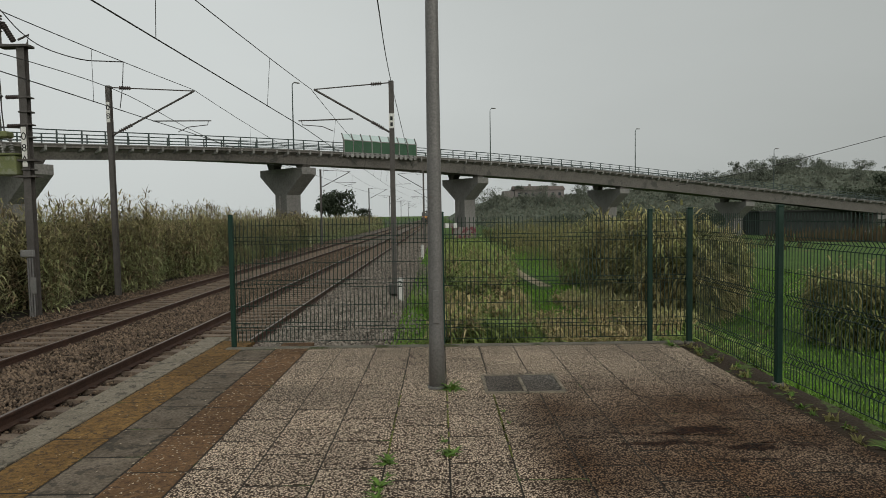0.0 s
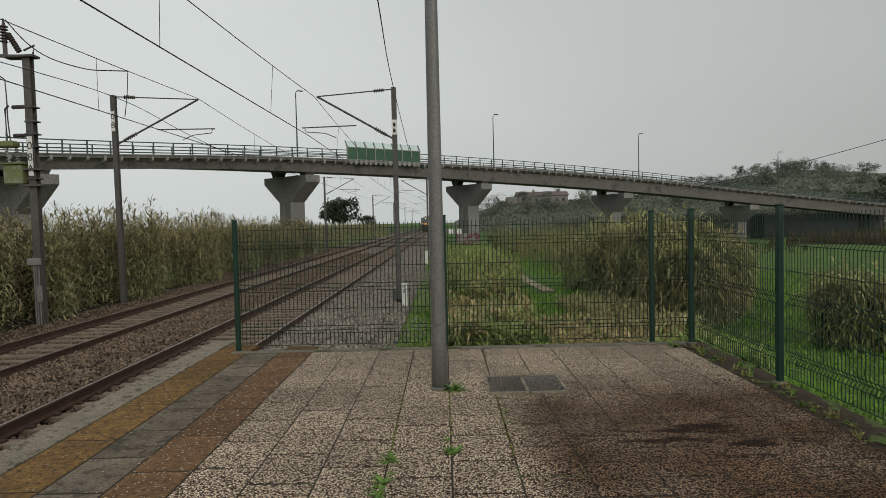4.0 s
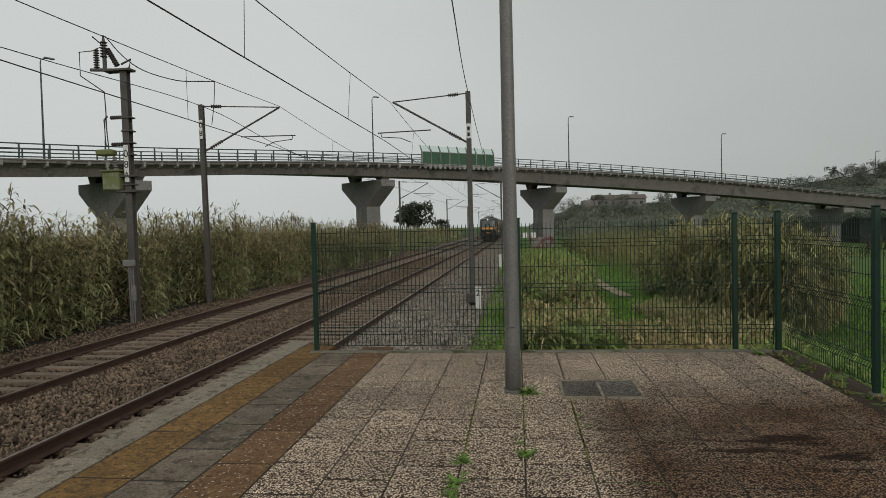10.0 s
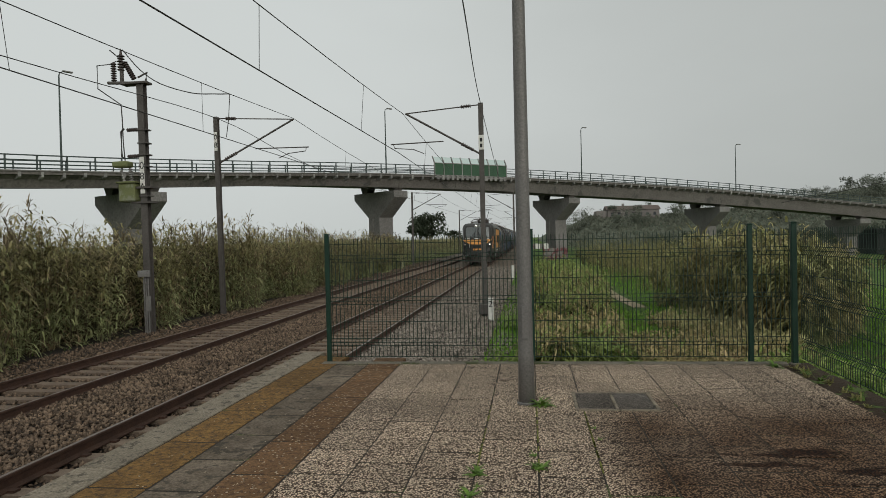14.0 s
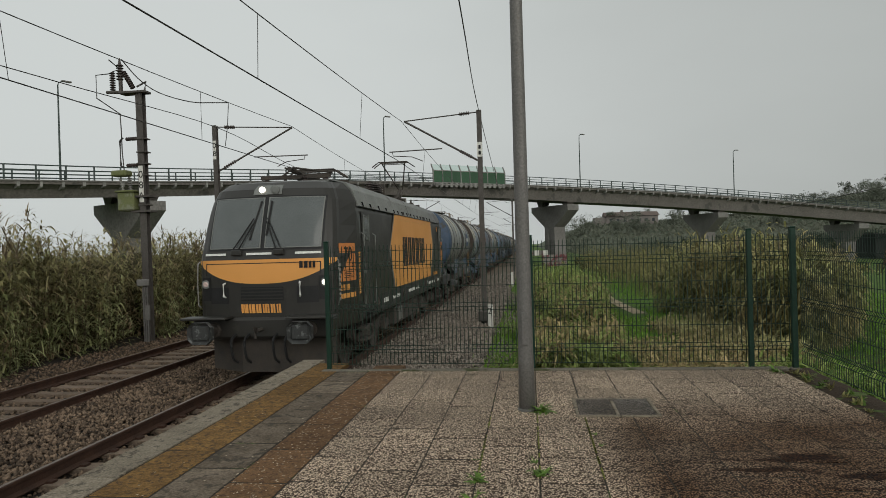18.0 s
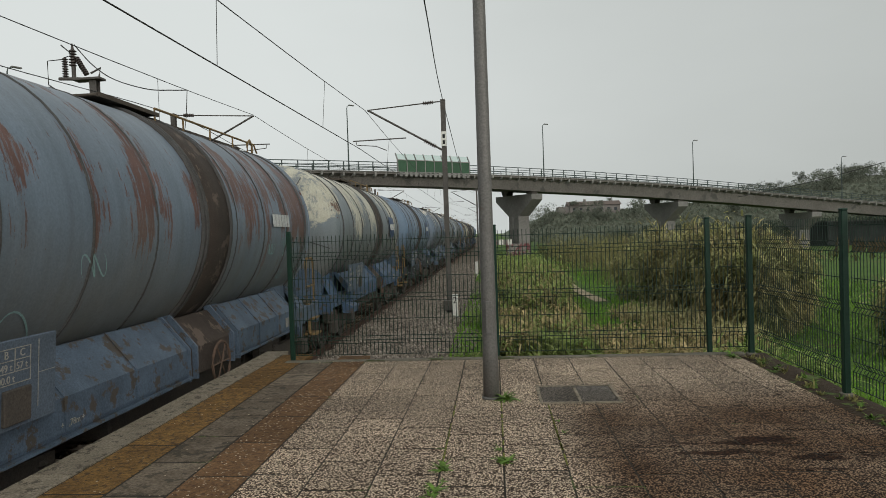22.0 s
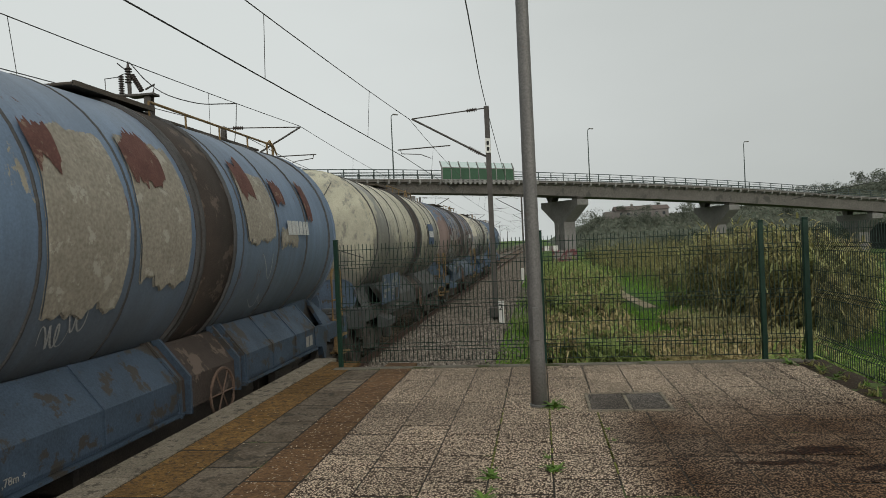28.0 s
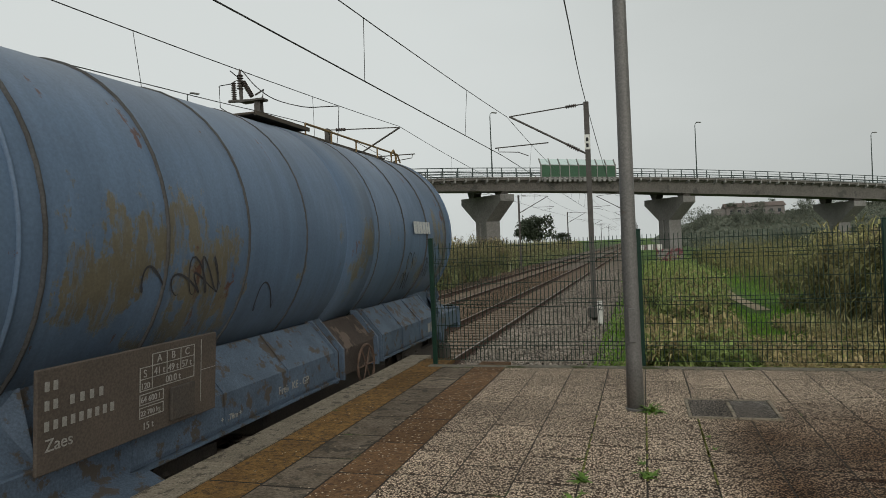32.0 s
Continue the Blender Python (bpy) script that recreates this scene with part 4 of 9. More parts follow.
m_right = mast(-1.6, 23.3, 6.16, -1, 2.62, "grey steel catenary mast beside a white marker post")
plate = part("number_plate", boxm(-0.09, 0.09, -0.115, -0.105, 4.55, 5.05), MAT["white"], m_right, "white mast plate with worn dark marks")
for k in range(2):
    part("plate_mark", boxm(-0.04, 0.04, -0.122, -0.116, 4.62 + k * 0.2, 4.75 + k * 0.2), MAT["black"], plate)
part("foot_box", boxm(-0.2, 0.22, -0.2, 0.2, -1.1, -0.75, bevel=0.02), MAT["mast"], m_right, "dark clamp box at the mast's foot")
m_left = mast(-11.5, 24.1, 6.28, 1, 3.0, "grey steel catenary mast in front of the cane", lean=-0.6)
plate = part("number_plate", boxm(-0.06, 0.06, -0.115, -0.105, 5.0, 5.7), MAT["white"], m_left, "white mast plate with worn dark marks")
for k in range(2):
    lettering("80"[k], 0.28, MAT["black"], plate, pose(0, -0.118, 5.12 + k * 0.3, 90, 0, 0), "mast_number", "CENTER")
m_sw = mast(-11.5, 19.2, 6.40, 1, 2.6, "sturdy mast carrying a disconnector and a green transformer", arm=False, w=0.21, lean=-0.6)
plate = part("number_plate", boxm(-0.07, 0.07, -0.15, -0.14, 3.1, 4.2), MAT["white"], m_sw, "tall white mast plate with dark marks")
for k in range(3):
    lettering("A80"[k], 0.30, MAT["black"], plate, pose(0, -0.153, 3.2 + k * 0.32, 90, 0, 0), "mast_number", "CENTER")
part("head_plate", boxm(-0.6, 0.25, -0.18, 0.18, 6.40, 6.47, bevel=0.01), MAT["mast"], m_sw, "flat crosshead on the mast")
part("switch_bracket", tubem([(-0.1, 0, 6.45), (-1.05, -0.05, 6.5)], 0.05, 8), MAT["mast"], m_sw, "bracket of the disconnector")
part("switch_insulator", lathem(insulator_prof(0.09, 0, 0.64, 9), "z", 12), MAT["insulator"], m_sw, "upright ribbed insulator", m=pose(-0.88, 0, 6.48))
part("switch_insulator", lathem(insulator_prof(0.11, 0, 0.5, 6), "z", 12), MAT["insulator"], m_sw, "tall ribbed insulator", m=pose(-0.64, 0, 6.85, 0, 2, 0))
part("switch_post", tubem([(-0.62, 0, 6.45), (-0.62, 0, 7.1)], 0.06, 8), MAT["mast"], m_sw)
part("switch_tip", tubem([(-0.63, 0, 7.33), (-0.63, 0, 7.52)], 0.05, 8, r_end=0.02), MAT["insulator"], m_sw)
part("surge_arrester", lathem(insulator_prof(0.085, 0, 0.62, 9), "z", 12), MAT["insulator"], m_sw, "leaning ribbed arrester", m=pose(-0.22, 0, 6.58, 0, -30, 0))
part("switch_blade", tubem([(-0.88, 0, 7.12), (-0.64, 0, 7.2), (-0.98, 0, 7.5)], 0.02, 6), MAT["wire"], m_sw)
part("switch_lever", tubem([(0.15, 0, 6.5), (0.2, 0, 6.75), (-0.1, 0, 6.62)], 0.03, 6), MAT["mast"], m_sw)
part("drop_lead", tubem([(-0.88, 0, 7.08), (-1.42, 0, 7.06), (-1.42, 0, 6.36), (-0.68, 0, 5.83), (-0.66, 0, 5.3), (-0.66, 0, 4.7), (-0.62, 0, 4.1)], 0.018, 5), MAT["wire"], m_sw, "dark drop lead")
for z in (5.05, 4.25):
    part("side_insulator", lathem(insulator_prof(0.062, 0, 0.4, 7), "z", 10), MAT["insulator"], m_sw, "stub insulator", m=pose(-0.13, 0, z, 0, -90, 0))
part("bus_bar", tubem([(-0.62, 0, 5.1), (-0.72, 0, 5.0), (-0.72, 0, 4.25), (-0.62, 0, 4.2)], 0.03, 6), MAT["wire"], m_sw)
for z in (5.0, 4.6, 4.25, 3.9, 3.0, 2.8):
    part("cable_clamp", boxm(-0.13, 0.19, -0.14, 0.14, z, z + 0.04, bevel=0.005), MAT["mast"], m_sw)
tr_mat = mat("transformer_green", (0.15, 0.165, 0.068), (0.105, 0.117, 0.05), scale=4, rough=0.7, bump=0.2, c3=(0.17, 0.18, 0.12), amount3=0.3)
tank_t = part("transformer_tank", boxm(-0.72, -0.19, -0.28, 0.24, 2.86, 3.42, bevel=0.04), tr_mat, m_sw, "pale green transformer tank")
part("transformer_lid", boxm(-0.76, -0.15, -0.32, 0.28, 3.42, 3.47, bevel=0.01), tr_mat, tank_t)
part("transformer_box", boxm(-0.95, -0.45, -0.2, 0.18, 3.92, 4.10, bevel=0.04), tr_mat, m_sw, "green conservator box")
part("bushing", lathem(insulator_prof(0.075, 0, 0.48, 7), "z", 10), MAT["pale"], m_sw, "pale ribbed bushing", m=pose(-0.42, 0, 3.42, 0, -6, 0))
part("bushing", lathem(insulator_prof(0.045, 0, 0.46, 6), "z", 10), MAT["pale"], m_sw, "thin pale bushing", m=pose(-0.66, 0, 3.42, 0, -12, 0))
for z in (2.8, 3.25):
    part("transformer_strap", boxm(-0.35, 0.3, -0.2, 0.2, z, z + 0.06), MAT["mast"], m_sw)
part("cable_box", boxm(-0.22, 0.14, -0.26, -0.13, 0.58, 0.78, bevel=0.02), MAT["pale"], m_sw, "pale cable box on the mast")
for dx in (-0.06, 0.0, 0.07):
    part("earth_cable", tubem([(dx, -0.18, 0.56), (dx, -0.18, -1.2)], 0.025, 6), MAT["steel"], m_sw, "cable running down to the ground")
part("cable_cover", boxm(0.0, 0.14, -0.22, -0.17, -0.45, 0.0), MAT["pale"], m_sw, "pale patch on the cable guard")

for i, y in enumerate((66, 111, 157, 203, 250)):
    mast(-1.6, y + 3, 6.1, -1, 2.6, "grey steel catenary mast further along the line", foot=-1.3)
    mast(-11.5, y, 6.2, 1, 2.9, "grey steel catenary mast further along the line", foot=-1.3)
mast(-1.9, -22, 6.2, -1, 2.6, "grey steel catenary mast behind the platform", foot=-1.3)
mast(-11.5, -24, 6.2, 1, 2.6, "grey steel catenary mast behind the platform", foot=-1.3)


def catenary(name, cx, supports, contact_z, label, sag, stag, first):
    """Contact wire, sagging messenger and droppers of one track."""
    th = thing(name, label, "overhead wire")
    part("contact_wire", tubem([(s, y, contact_z) for (y, z), s in zip(supports, stag)], 0.012, 6), MAT["wire"], th, "taut dark contact wire")
    pts, drops = [], []
    for (y0, z0), (y1, z1) in zip(supports, supports[1:]):
        for k in range(16):
            t = k / 16
            pts.append((float(np.interp(y0 + (y1 - y0) * t, [q[0] for q in supports], [v + cx for v in stag])), y0 + (y1 - y0) * t, z0 + (z1 - z0) * t - sag * 4 * t * (1 - t)))
        n = int((y1 - y0 - 3.0) / 6.9)
        for k in range(n):
            t = 1 - (first + 6.9 * k) / (y1 - y0)
            z = z0 + (z1 - z0) * t - sag * 4 * t * (1 - t)
            drops.append((y0 + (y1 - y0) * t, z))
    pts.append((stag[-1] + cx, *supports[-1]))
    part("messenger_wire", tubem(pts, 0.010, 6), MAT["wire"], th, "sagging dark messenger wire")
    for y, z in drops:
        if y < 70:
            part("dropper", tubem([(cx + float(np.interp(y, [q[0] for q in supports], stag)), y, z), (float(np.interp(y, [q[0] for q in supports], stag)), y + 0.42, contact_z)], 0.006, 4), MAT["wire"], th)


catenary("near_overhead_wires", 0.2, [(-22, 5.9), (23.3, 5.92), (69, 5.9), (114, 5.9), (160, 5.9), (206, 5.9), (253, 5.9)], 4.58, "contact and messenger wires over the near track", 0.42, [-5.2, -4.52, -5.1, -4.6, -5.1, -4.6, -5.1], 5.3)
catenary("far_overhead_wires", 0.2, [(-24, 6.05), (24.1, 6.1), (66, 5.95), (111, 5.95), (157, 5.95), (203, 5.95), (250, 5.95)], 4.62, "contact and messenger wires over the far track", 0.5, [-9.2, -8.78, -9.1, -8.6, -9.1, -8.6, -9.1], 6.9)
tagged(part("earth_wire", tubem(spline([(-0.2, -10, 5.9), (-0.72, 4, 5.35), (-1.1, 12.3, 5.64), (-1.6, 23.3, 6.14), (-1.6, 38.8, 4.6), (-1.6, 52, 4.7), (-1.6, 69, 6.05)], 6), 0.012, 6), MAT["wire"], None), "slack earth wire strung between mast tops", "overhead wire")
jumper = tagged(part("jumper_cable", tubem(spline([(-12.15, 19.2, 7.48), (-11.6, 19.2, 6.85), (-10.9, 19.1, 6.37), (-9.87, 19.0, 6.02), (-9.1, 18.9, 5.93), (-8.62, 18.87, 5.9)], 4), 0.016, 6), MAT["wire"], None), "slack jumper cable from the disconnector to the line", "cable")
tagged(part("jumper_cable", tubem([(-8.62, 18.87, 5.9), (-8.66, 18.85, 5.2), (-8.8, 18.97, 4.66)], 0.012, 6), MAT["wire"], None), "drop of the jumper cable to the contact wire", "cable")
tagged(part("earth_wire", tubem(spline([(-11.4, -24, 6.1), (-11.4, 0, 5.35), (-11.4, 14, 5.78), (-11.4, 24.0, 6.17), (-11.4, 32, 5.66), (-11.4, 46, 5.2), (-11.4, 66, 6.1)], 6), 0.012, 6), MAT["wire"], None), "slack earth wire along the cane-side masts", "overhead wire")
tagged(part("power_cable", tubem(spline([(100, 112, 20.5), (67, 100, 12.6), (51, 100, 8.6), (44, 101, 7.0), (36, 103, 5.6)], 8), 0.05, 6), MAT["wire"], None), "sagging power cable over the meadow", "cable")

# marker post by the right mast
marker = thing("marker_post", "short white concrete marker post with a dark numeral", "marker post", m=pose(-1.35, 22.4, -1.25))
part("post", boxm(-0.09, 0.09, -0.06, 0.06, 0, 0.78, bevel=0.015), MAT["white"], marker)
lettering("2", 0.3, MAT["black"], marker, pose(-0.08, -0.066, 0.48, 90, 0, 0), "numeral")
for yy, xx in ((62, -11.9), (45, -1.2)):
    mk = thing("marker_post", "short pale marker post beside the line", "marker post", m=pose(xx, yy, -1.3))
    part("post", boxm(-0.09, 0.09, -0.07, 0.07, 0, 0.95, bevel=0.015), MAT["white"], mk)


# ---- plants ----
def strips(name, base, tipdir, length, width, droop, material, label, category, segs=3, seed=1):
    """Many bent tapering leaf strips in one mesh. base (n,3), tipdir (n,3) unit, length, width, droop (n)."""
    n = len(base)
    up = np.array([0, 0, 1.0])
    side = np.cross(tipdir, up)
    ln = np.linalg.norm(side, axis=1, keepdims=True)
    side = np.where(ln > 1e-3, side / np.maximum(ln, 1e-6), np.array([1.0, 0, 0]))
    vs = []
    for k in range(segs + 1):
        t = k / segs
        c = base + tipdir * (length * t)[:, None]
        c = c - up * (droop * length * t * t)[:, None]
        w = width * (1 - t) ** 0.7 if k else width * 0.7
        vs.append(c - side * w[:, None] / 2)
        vs.append(c + side * w[:, None] / 2)
    v = np.stack(vs, 1).reshape(-1, 3)
    per = 2 * (segs + 1)
    quad = np.array([(2 * k, 2 * k + 1, 2 * k + 3, 2 * k + 2) for k in range(segs)])
    fcs = (quad[None] + (np.arange(n) * per)[:, None, None]).reshape(-1, 4)
    me = bpy.data.meshes.new(name)
    me.vertices.add(len(v))
    me.vertices.foreach_set("co", v.ravel())
    me.loops.add(fcs.size)
    me.loops.foreach_set("vertex_index", fcs.ravel())
    me.polygons.add(len(fcs))
    me.polygons.foreach_set("loop_start", np.arange(0, fcs.size, 4))
    me.update(calc_edges=True)
    me.materials.append(material)
    return tagged(new(name, me), label, category, kind="stuff")


def cane_bed(name, xs, ys, zs, hs, label, seed, leaves=11, leaf=0.75, plume=0.12, top="reed", foot="reed_green", wide=1.0, splay=None):
    """A stand of giant cane: stalks, arching leaves and some plumes, as one stuff object each."""
    rng = np.random.default_rng(seed)
    n = len(xs)
    base = np.stack([xs, ys, zs], 1)
    lean = np.stack([rng.normal(0, 0.07, n), rng.normal(0, 0.07, n), np.ones(n)], 1)
    if splay:
        lean[:, 0] += splay[2] * (xs - splay[0])
        lean[:, 1] += splay[2] * (ys - splay[1])
    lean /= np.linalg.norm(lean, axis=1, keepdims=True)
    strips(name + "_stalks", base, lean, hs, np.full(n, 0.017), np.zeros(n), MAT["cane_stalk"], label + ", stalks", "cane", 2, seed)
    f = rng.uniform(0.03, 1.0, (n, leaves))
    b = (base[:, None] + lean[:, None] * (hs[:, None] * f)[..., None]).reshape(-1, 3)
    az = rng.uniform(0, math.tau, n * leaves)
    el = rng.uniform(0.15, 1.2, n * leaves)
    d = np.stack([np.cos(az) * np.cos(el), np.sin(az) * np.cos(el), np.sin(el)], 1)
    L = leaf * rng.uniform(0.55, 1.3, n * leaves)
    W, D = rng.uniform(0.022, 0.055, n * leaves) * wide, rng.uniform(0.3, 1.0, n * leaves)
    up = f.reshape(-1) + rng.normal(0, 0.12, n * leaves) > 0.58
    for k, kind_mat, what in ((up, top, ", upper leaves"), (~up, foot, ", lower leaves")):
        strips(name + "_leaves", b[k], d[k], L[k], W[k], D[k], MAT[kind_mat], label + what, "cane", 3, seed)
    k = rng.uniform(0, 1, n) < plume
    tip = base[k] + lean[k] * hs[k][:, None]
    m = len(tip)
    rep = 7
    tb = np.repeat(tip, rep, 0) - np.array([0, 0, 1.0]) * rng.uniform(0, 0.25, (m * rep, 1))
    az = rng.uniform(0, math.tau, m * rep)
    el = rng.uniform(0.7, 1.45, m * rep)
    d = np.stack([np.cos(az) * np.cos(el), np.sin(az) * np.cos(el), np.sin(el)], 1)
    strips(name + "_plumes", tb, d, rng.uniform(0.2, 0.55, m * rep), rng.uniform(0.03, 0.06, m * rep), rng.uniform(0.1, 0.5, m * rep), MAT["plume"], label + ", feathery plumes", "cane", 2, seed)


def zone(seed, n, x0, x1, y0, y1, power=1.0):
    rng = np.random.default_rng(seed)
    return rng.uniform(x0, x1, n), y0 + (y1 - y0) * rng.uniform(0, 1, n) ** power, rng


# cane along the far side of the tracks
x1_, y1_, rng = zone(11, 4600, 0, 1, 5, 66, 1.15)
xs = -11.7 - 5.5 * x1_ ** 1.9 - 1.0 * np.clip((y1_ - 40) / 40, 0, 1) - 0.5 * np.sin(y1_ * 0.9) * (x1_ < 0.3)
hs = 3.05 + 0.35 * np.sin(y1_ * 0.55) + 0.25 * np.sin(y1_ * 1.7 + 1) + rng.normal(0, 0.22, len(xs)) - 0.5 * (x1_ < 0.12) - 0.5 * np.clip((y1_ - 34) / 20, 0, 1)
k = ~((np.abs(y1_ - 18.9) < 0.8) & (xs > -12.1)) & ~((np.abs(y1_ - 23.7) < 0.8) & (xs > -11.9))
xs, y1_, hs = xs[k], y1_[k], hs[k]
cane_bed("track_cane", xs, y1_, np.full(len(xs), -1.25), hs, "dense stand of giant cane beside the railway", 21, leaves=24, leaf=0.48, plume=0.14, wide=1.45)
# dark sheet inside the stand, painted for the shade between the stems
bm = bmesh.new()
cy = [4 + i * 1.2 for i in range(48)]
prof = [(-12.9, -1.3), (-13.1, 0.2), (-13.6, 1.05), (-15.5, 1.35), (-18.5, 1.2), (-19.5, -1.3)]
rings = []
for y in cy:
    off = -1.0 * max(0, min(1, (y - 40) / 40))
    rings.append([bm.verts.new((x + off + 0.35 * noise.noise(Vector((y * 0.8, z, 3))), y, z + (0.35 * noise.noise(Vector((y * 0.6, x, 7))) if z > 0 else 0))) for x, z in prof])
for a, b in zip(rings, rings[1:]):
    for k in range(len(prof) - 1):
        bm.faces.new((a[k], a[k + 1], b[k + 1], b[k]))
tagged(part("cane_thicket", bm, MAT["reed_shade"], None, smooth=True), "dark inner sheet painted as shade in the cane thicket", "cane", kind="stuff")

x1_, y1_, rng = zone(20, 260, 0, 1, 0, 1)
cane_bed("dark_thicket", -12.9 - 2.6 * x1_, 62 + 4.5 * y1_, np.full(len(x1_), -1.3), 3.1 + rng.normal(0, 0.3, len(x1_)), "dark leafless thicket beside the railway", 26, leaves=16, leaf=0.5, plume=0.0, top="cane_stalk", foot="cane_stalk", wide=2.2)

# cane on the meadow side
x1_, ys, rng = zone(12, 2500, 0, 1, 17.3, 27.4, 1.25)
left_edge = np.interp(ys, [17.3, 18.6, 22.9, 27.4], [6.2, 5.8, 5.5, 5.0]) + 0.35 * np.sin(ys * 2.3)
right_edge = np.interp(ys, [17.3, 18.6, 23.0, 27.4], [6.9, 8.3, 9.8, 11.5])
xs = left_edge + (right_edge - left_edge) * x1_
hs = 2.62 - 0.95 * x1_ ** 1.6 - 0.9 * (x1_ < 0.10) - 0.5 * np.clip(19.2 - ys, 0, 1) + 0.25 * np.sin(xs * 1.7 + ys) + rng.normal(0, 0.22, len(xs))
cane_bed("meadow_cane", xs, ys, np.full(len(xs), -1.3), hs, "clump of giant cane in the meadow", 22, leaves=20, leaf=0.50, plume=0.01, top="clump_leaf", foot="clump_leaf", wide=1.7, splay=(7.2, 21.5, 0.05))
# dark lump within the clump standing for the shade among its stalks
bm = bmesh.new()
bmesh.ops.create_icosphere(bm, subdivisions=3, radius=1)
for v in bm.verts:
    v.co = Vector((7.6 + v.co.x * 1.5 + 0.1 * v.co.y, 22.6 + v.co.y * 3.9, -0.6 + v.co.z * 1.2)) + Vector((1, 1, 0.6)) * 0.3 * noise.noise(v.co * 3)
tagged(part("cane_core", bm, MAT["reed_shade"], None, smooth=True), "dark inner lump painted as shade in the cane clump", "cane", kind="stuff")

x1_, y1_, rng = zone(13, 420, 0, 1, 0, 1)
xs = 9.0 + 1.1 * np.sqrt(y1_) * np.cos(x1_ * math.tau)
ys = 14.4 + 1.0 * np.sqrt(y1_) * np.sin(x1_ * math.tau)
cane_bed("edge_cane", xs, ys, np.full(len(xs), -1.3), 1.35 + rng.normal(0, 0.2, len(xs)), "lower clump of cane by the meadow", 23, leaves=16, leaf=0.5, plume=0.0, top="clump_leaf", foot="rank_green", wide=1.3)

# far cane and scrub behind, along the meadow
x1_, y1_, rng = zone(14, 1300, 0, 1, 34, 85)
xs = 5.2 + (x1_) * (0.10 * y1_ + 2.4)
cane_bed("scrub_cane", xs, y1_, np.full(len(xs), -1.35), 1.6 + 0.6 * np.sin(y1_ * 0.35) + rng.normal(0, 0.25, len(xs)), "low cane and scrub along the path", 24, leaves=10, leaf=0.8, plume=0.03, top="reed_dry", foot="reed_dry")
x1_, y1_, rng = zone(15, 2600, 0, 1, 58, 150)
cane_bed("far_track_cane", -12.3 - 9 * x1_ ** 1.3, y1_, np.full(len(x1_), -1.3), 2.6 + 0.3 * np.sin(y1_ * 0.3) + rng.normal(0, 0.25, len(x1_)), "cane further along the railway", 25, leaves=13, leaf=0.6, plume=0.03, wide=1.6)


def grass_patch(name, n, x0, x1, y0, y1, h, seed, material, label, power=1.6, keep=None, broad=1.0):
    rng = np.random.default_rng(seed)
    xs = rng.uniform(x0, x1, n)
    ys = y0 + (y1 - y0) * rng.uniform(0, 1, n) ** power
    if keep is not None:
        k = keep(xs, ys)
        xs, ys = xs[k], ys[k]
        n = len(xs)
    zs = np.array([ground_height(float(a), float(b)) for a, b in zip(xs, ys)])
    az, el = rng.uniform(0, math.tau, n), rng.uniform(0.7, 1.45, n)
    d = np.stack([np.cos(az) * np.cos(el), np.sin(az) * np.cos(el), np.sin(el)], 1)
    L = h * rng.uniform(0.5, 1.4, n)
    return strips(name, np.stack([xs, ys, zs], 1), d, L, (0.012 + 0.02 * rng.uniform(0, 1, n) * (1 + ys / 25)) * broad, rng.uniform(0.1, 0.8, n), material, label, "grass", 2, seed)


grass_patch("meadow_grass", 42000, -1.5, 16, 8.6, 60, 0.22, 31, MAT["grass"], "fresh green meadow grass", keep=lambda x, y: np.abs(x - 3.95) > 0.45)
grass_patch("bank_grass", 11000, 3.2, 9, 1.5, 9.5, 0.17, 32, MAT["weed"], "dark green grass below the platform fence", 1.0)
grass_patch("field_grass", 16000, 6.5, 17, 8, 34, 0.24, 36, MAT["weed"], "dark rank grass in the field", 1.3)
grass_patch("verge_grass", 2600, -12.2, -11.1, 6, 70, 0.16, 34, MAT["grass"], "grass verge along the far track", 1.3)


def patchy(x, y):
    return (np.sin(x * 1.3 + 0.7 * y) + np.sin(y * 0.9 - x * 0.6) + 0.9 * np.sin(x * 2.9)) > -0.9


def overgrown(seed, n, x0, x1, y0, y1, keep, h, label, leaves, leaf, wide, top="reed_tan", foot="reed_green"):
    """Knee-high rank growth of arching leaves."""
    rng = np.random.default_rng(seed)
    xs, ys = rng.uniform(x0, x1, n), y0 + (y1 - y0) * rng.uniform(0, 1, n) ** 1.2
    k = keep(xs, ys)
    xs, ys = xs[k], ys[k]
    zs = np.array([ground_height(float(a), float(b)) for a, b in zip(xs, ys)])
    cane_bed("rank_growth", xs, ys, zs, np.abs(rng.normal(h, h * 0.3, len(xs))) + 0.05, label, seed, leaves, leaf, 0.0, top, foot, wide)


def open_grass(x, y):
    """The short bright grass that the rank growth leaves free."""
    by_path = (x > 2.9 + 0.05 * (y - 20)) & (y > 19.6) & (y < 28) & (x + 0.35 * y > 10.2)
    by_track = (x < 0.7 + 0.25 * np.sin(y)) & (y > 20.5) & (y < 26)
    return ~(by_path | by_track | (x < -0.35 + 0.3 * np.sin(0.8 * y)))


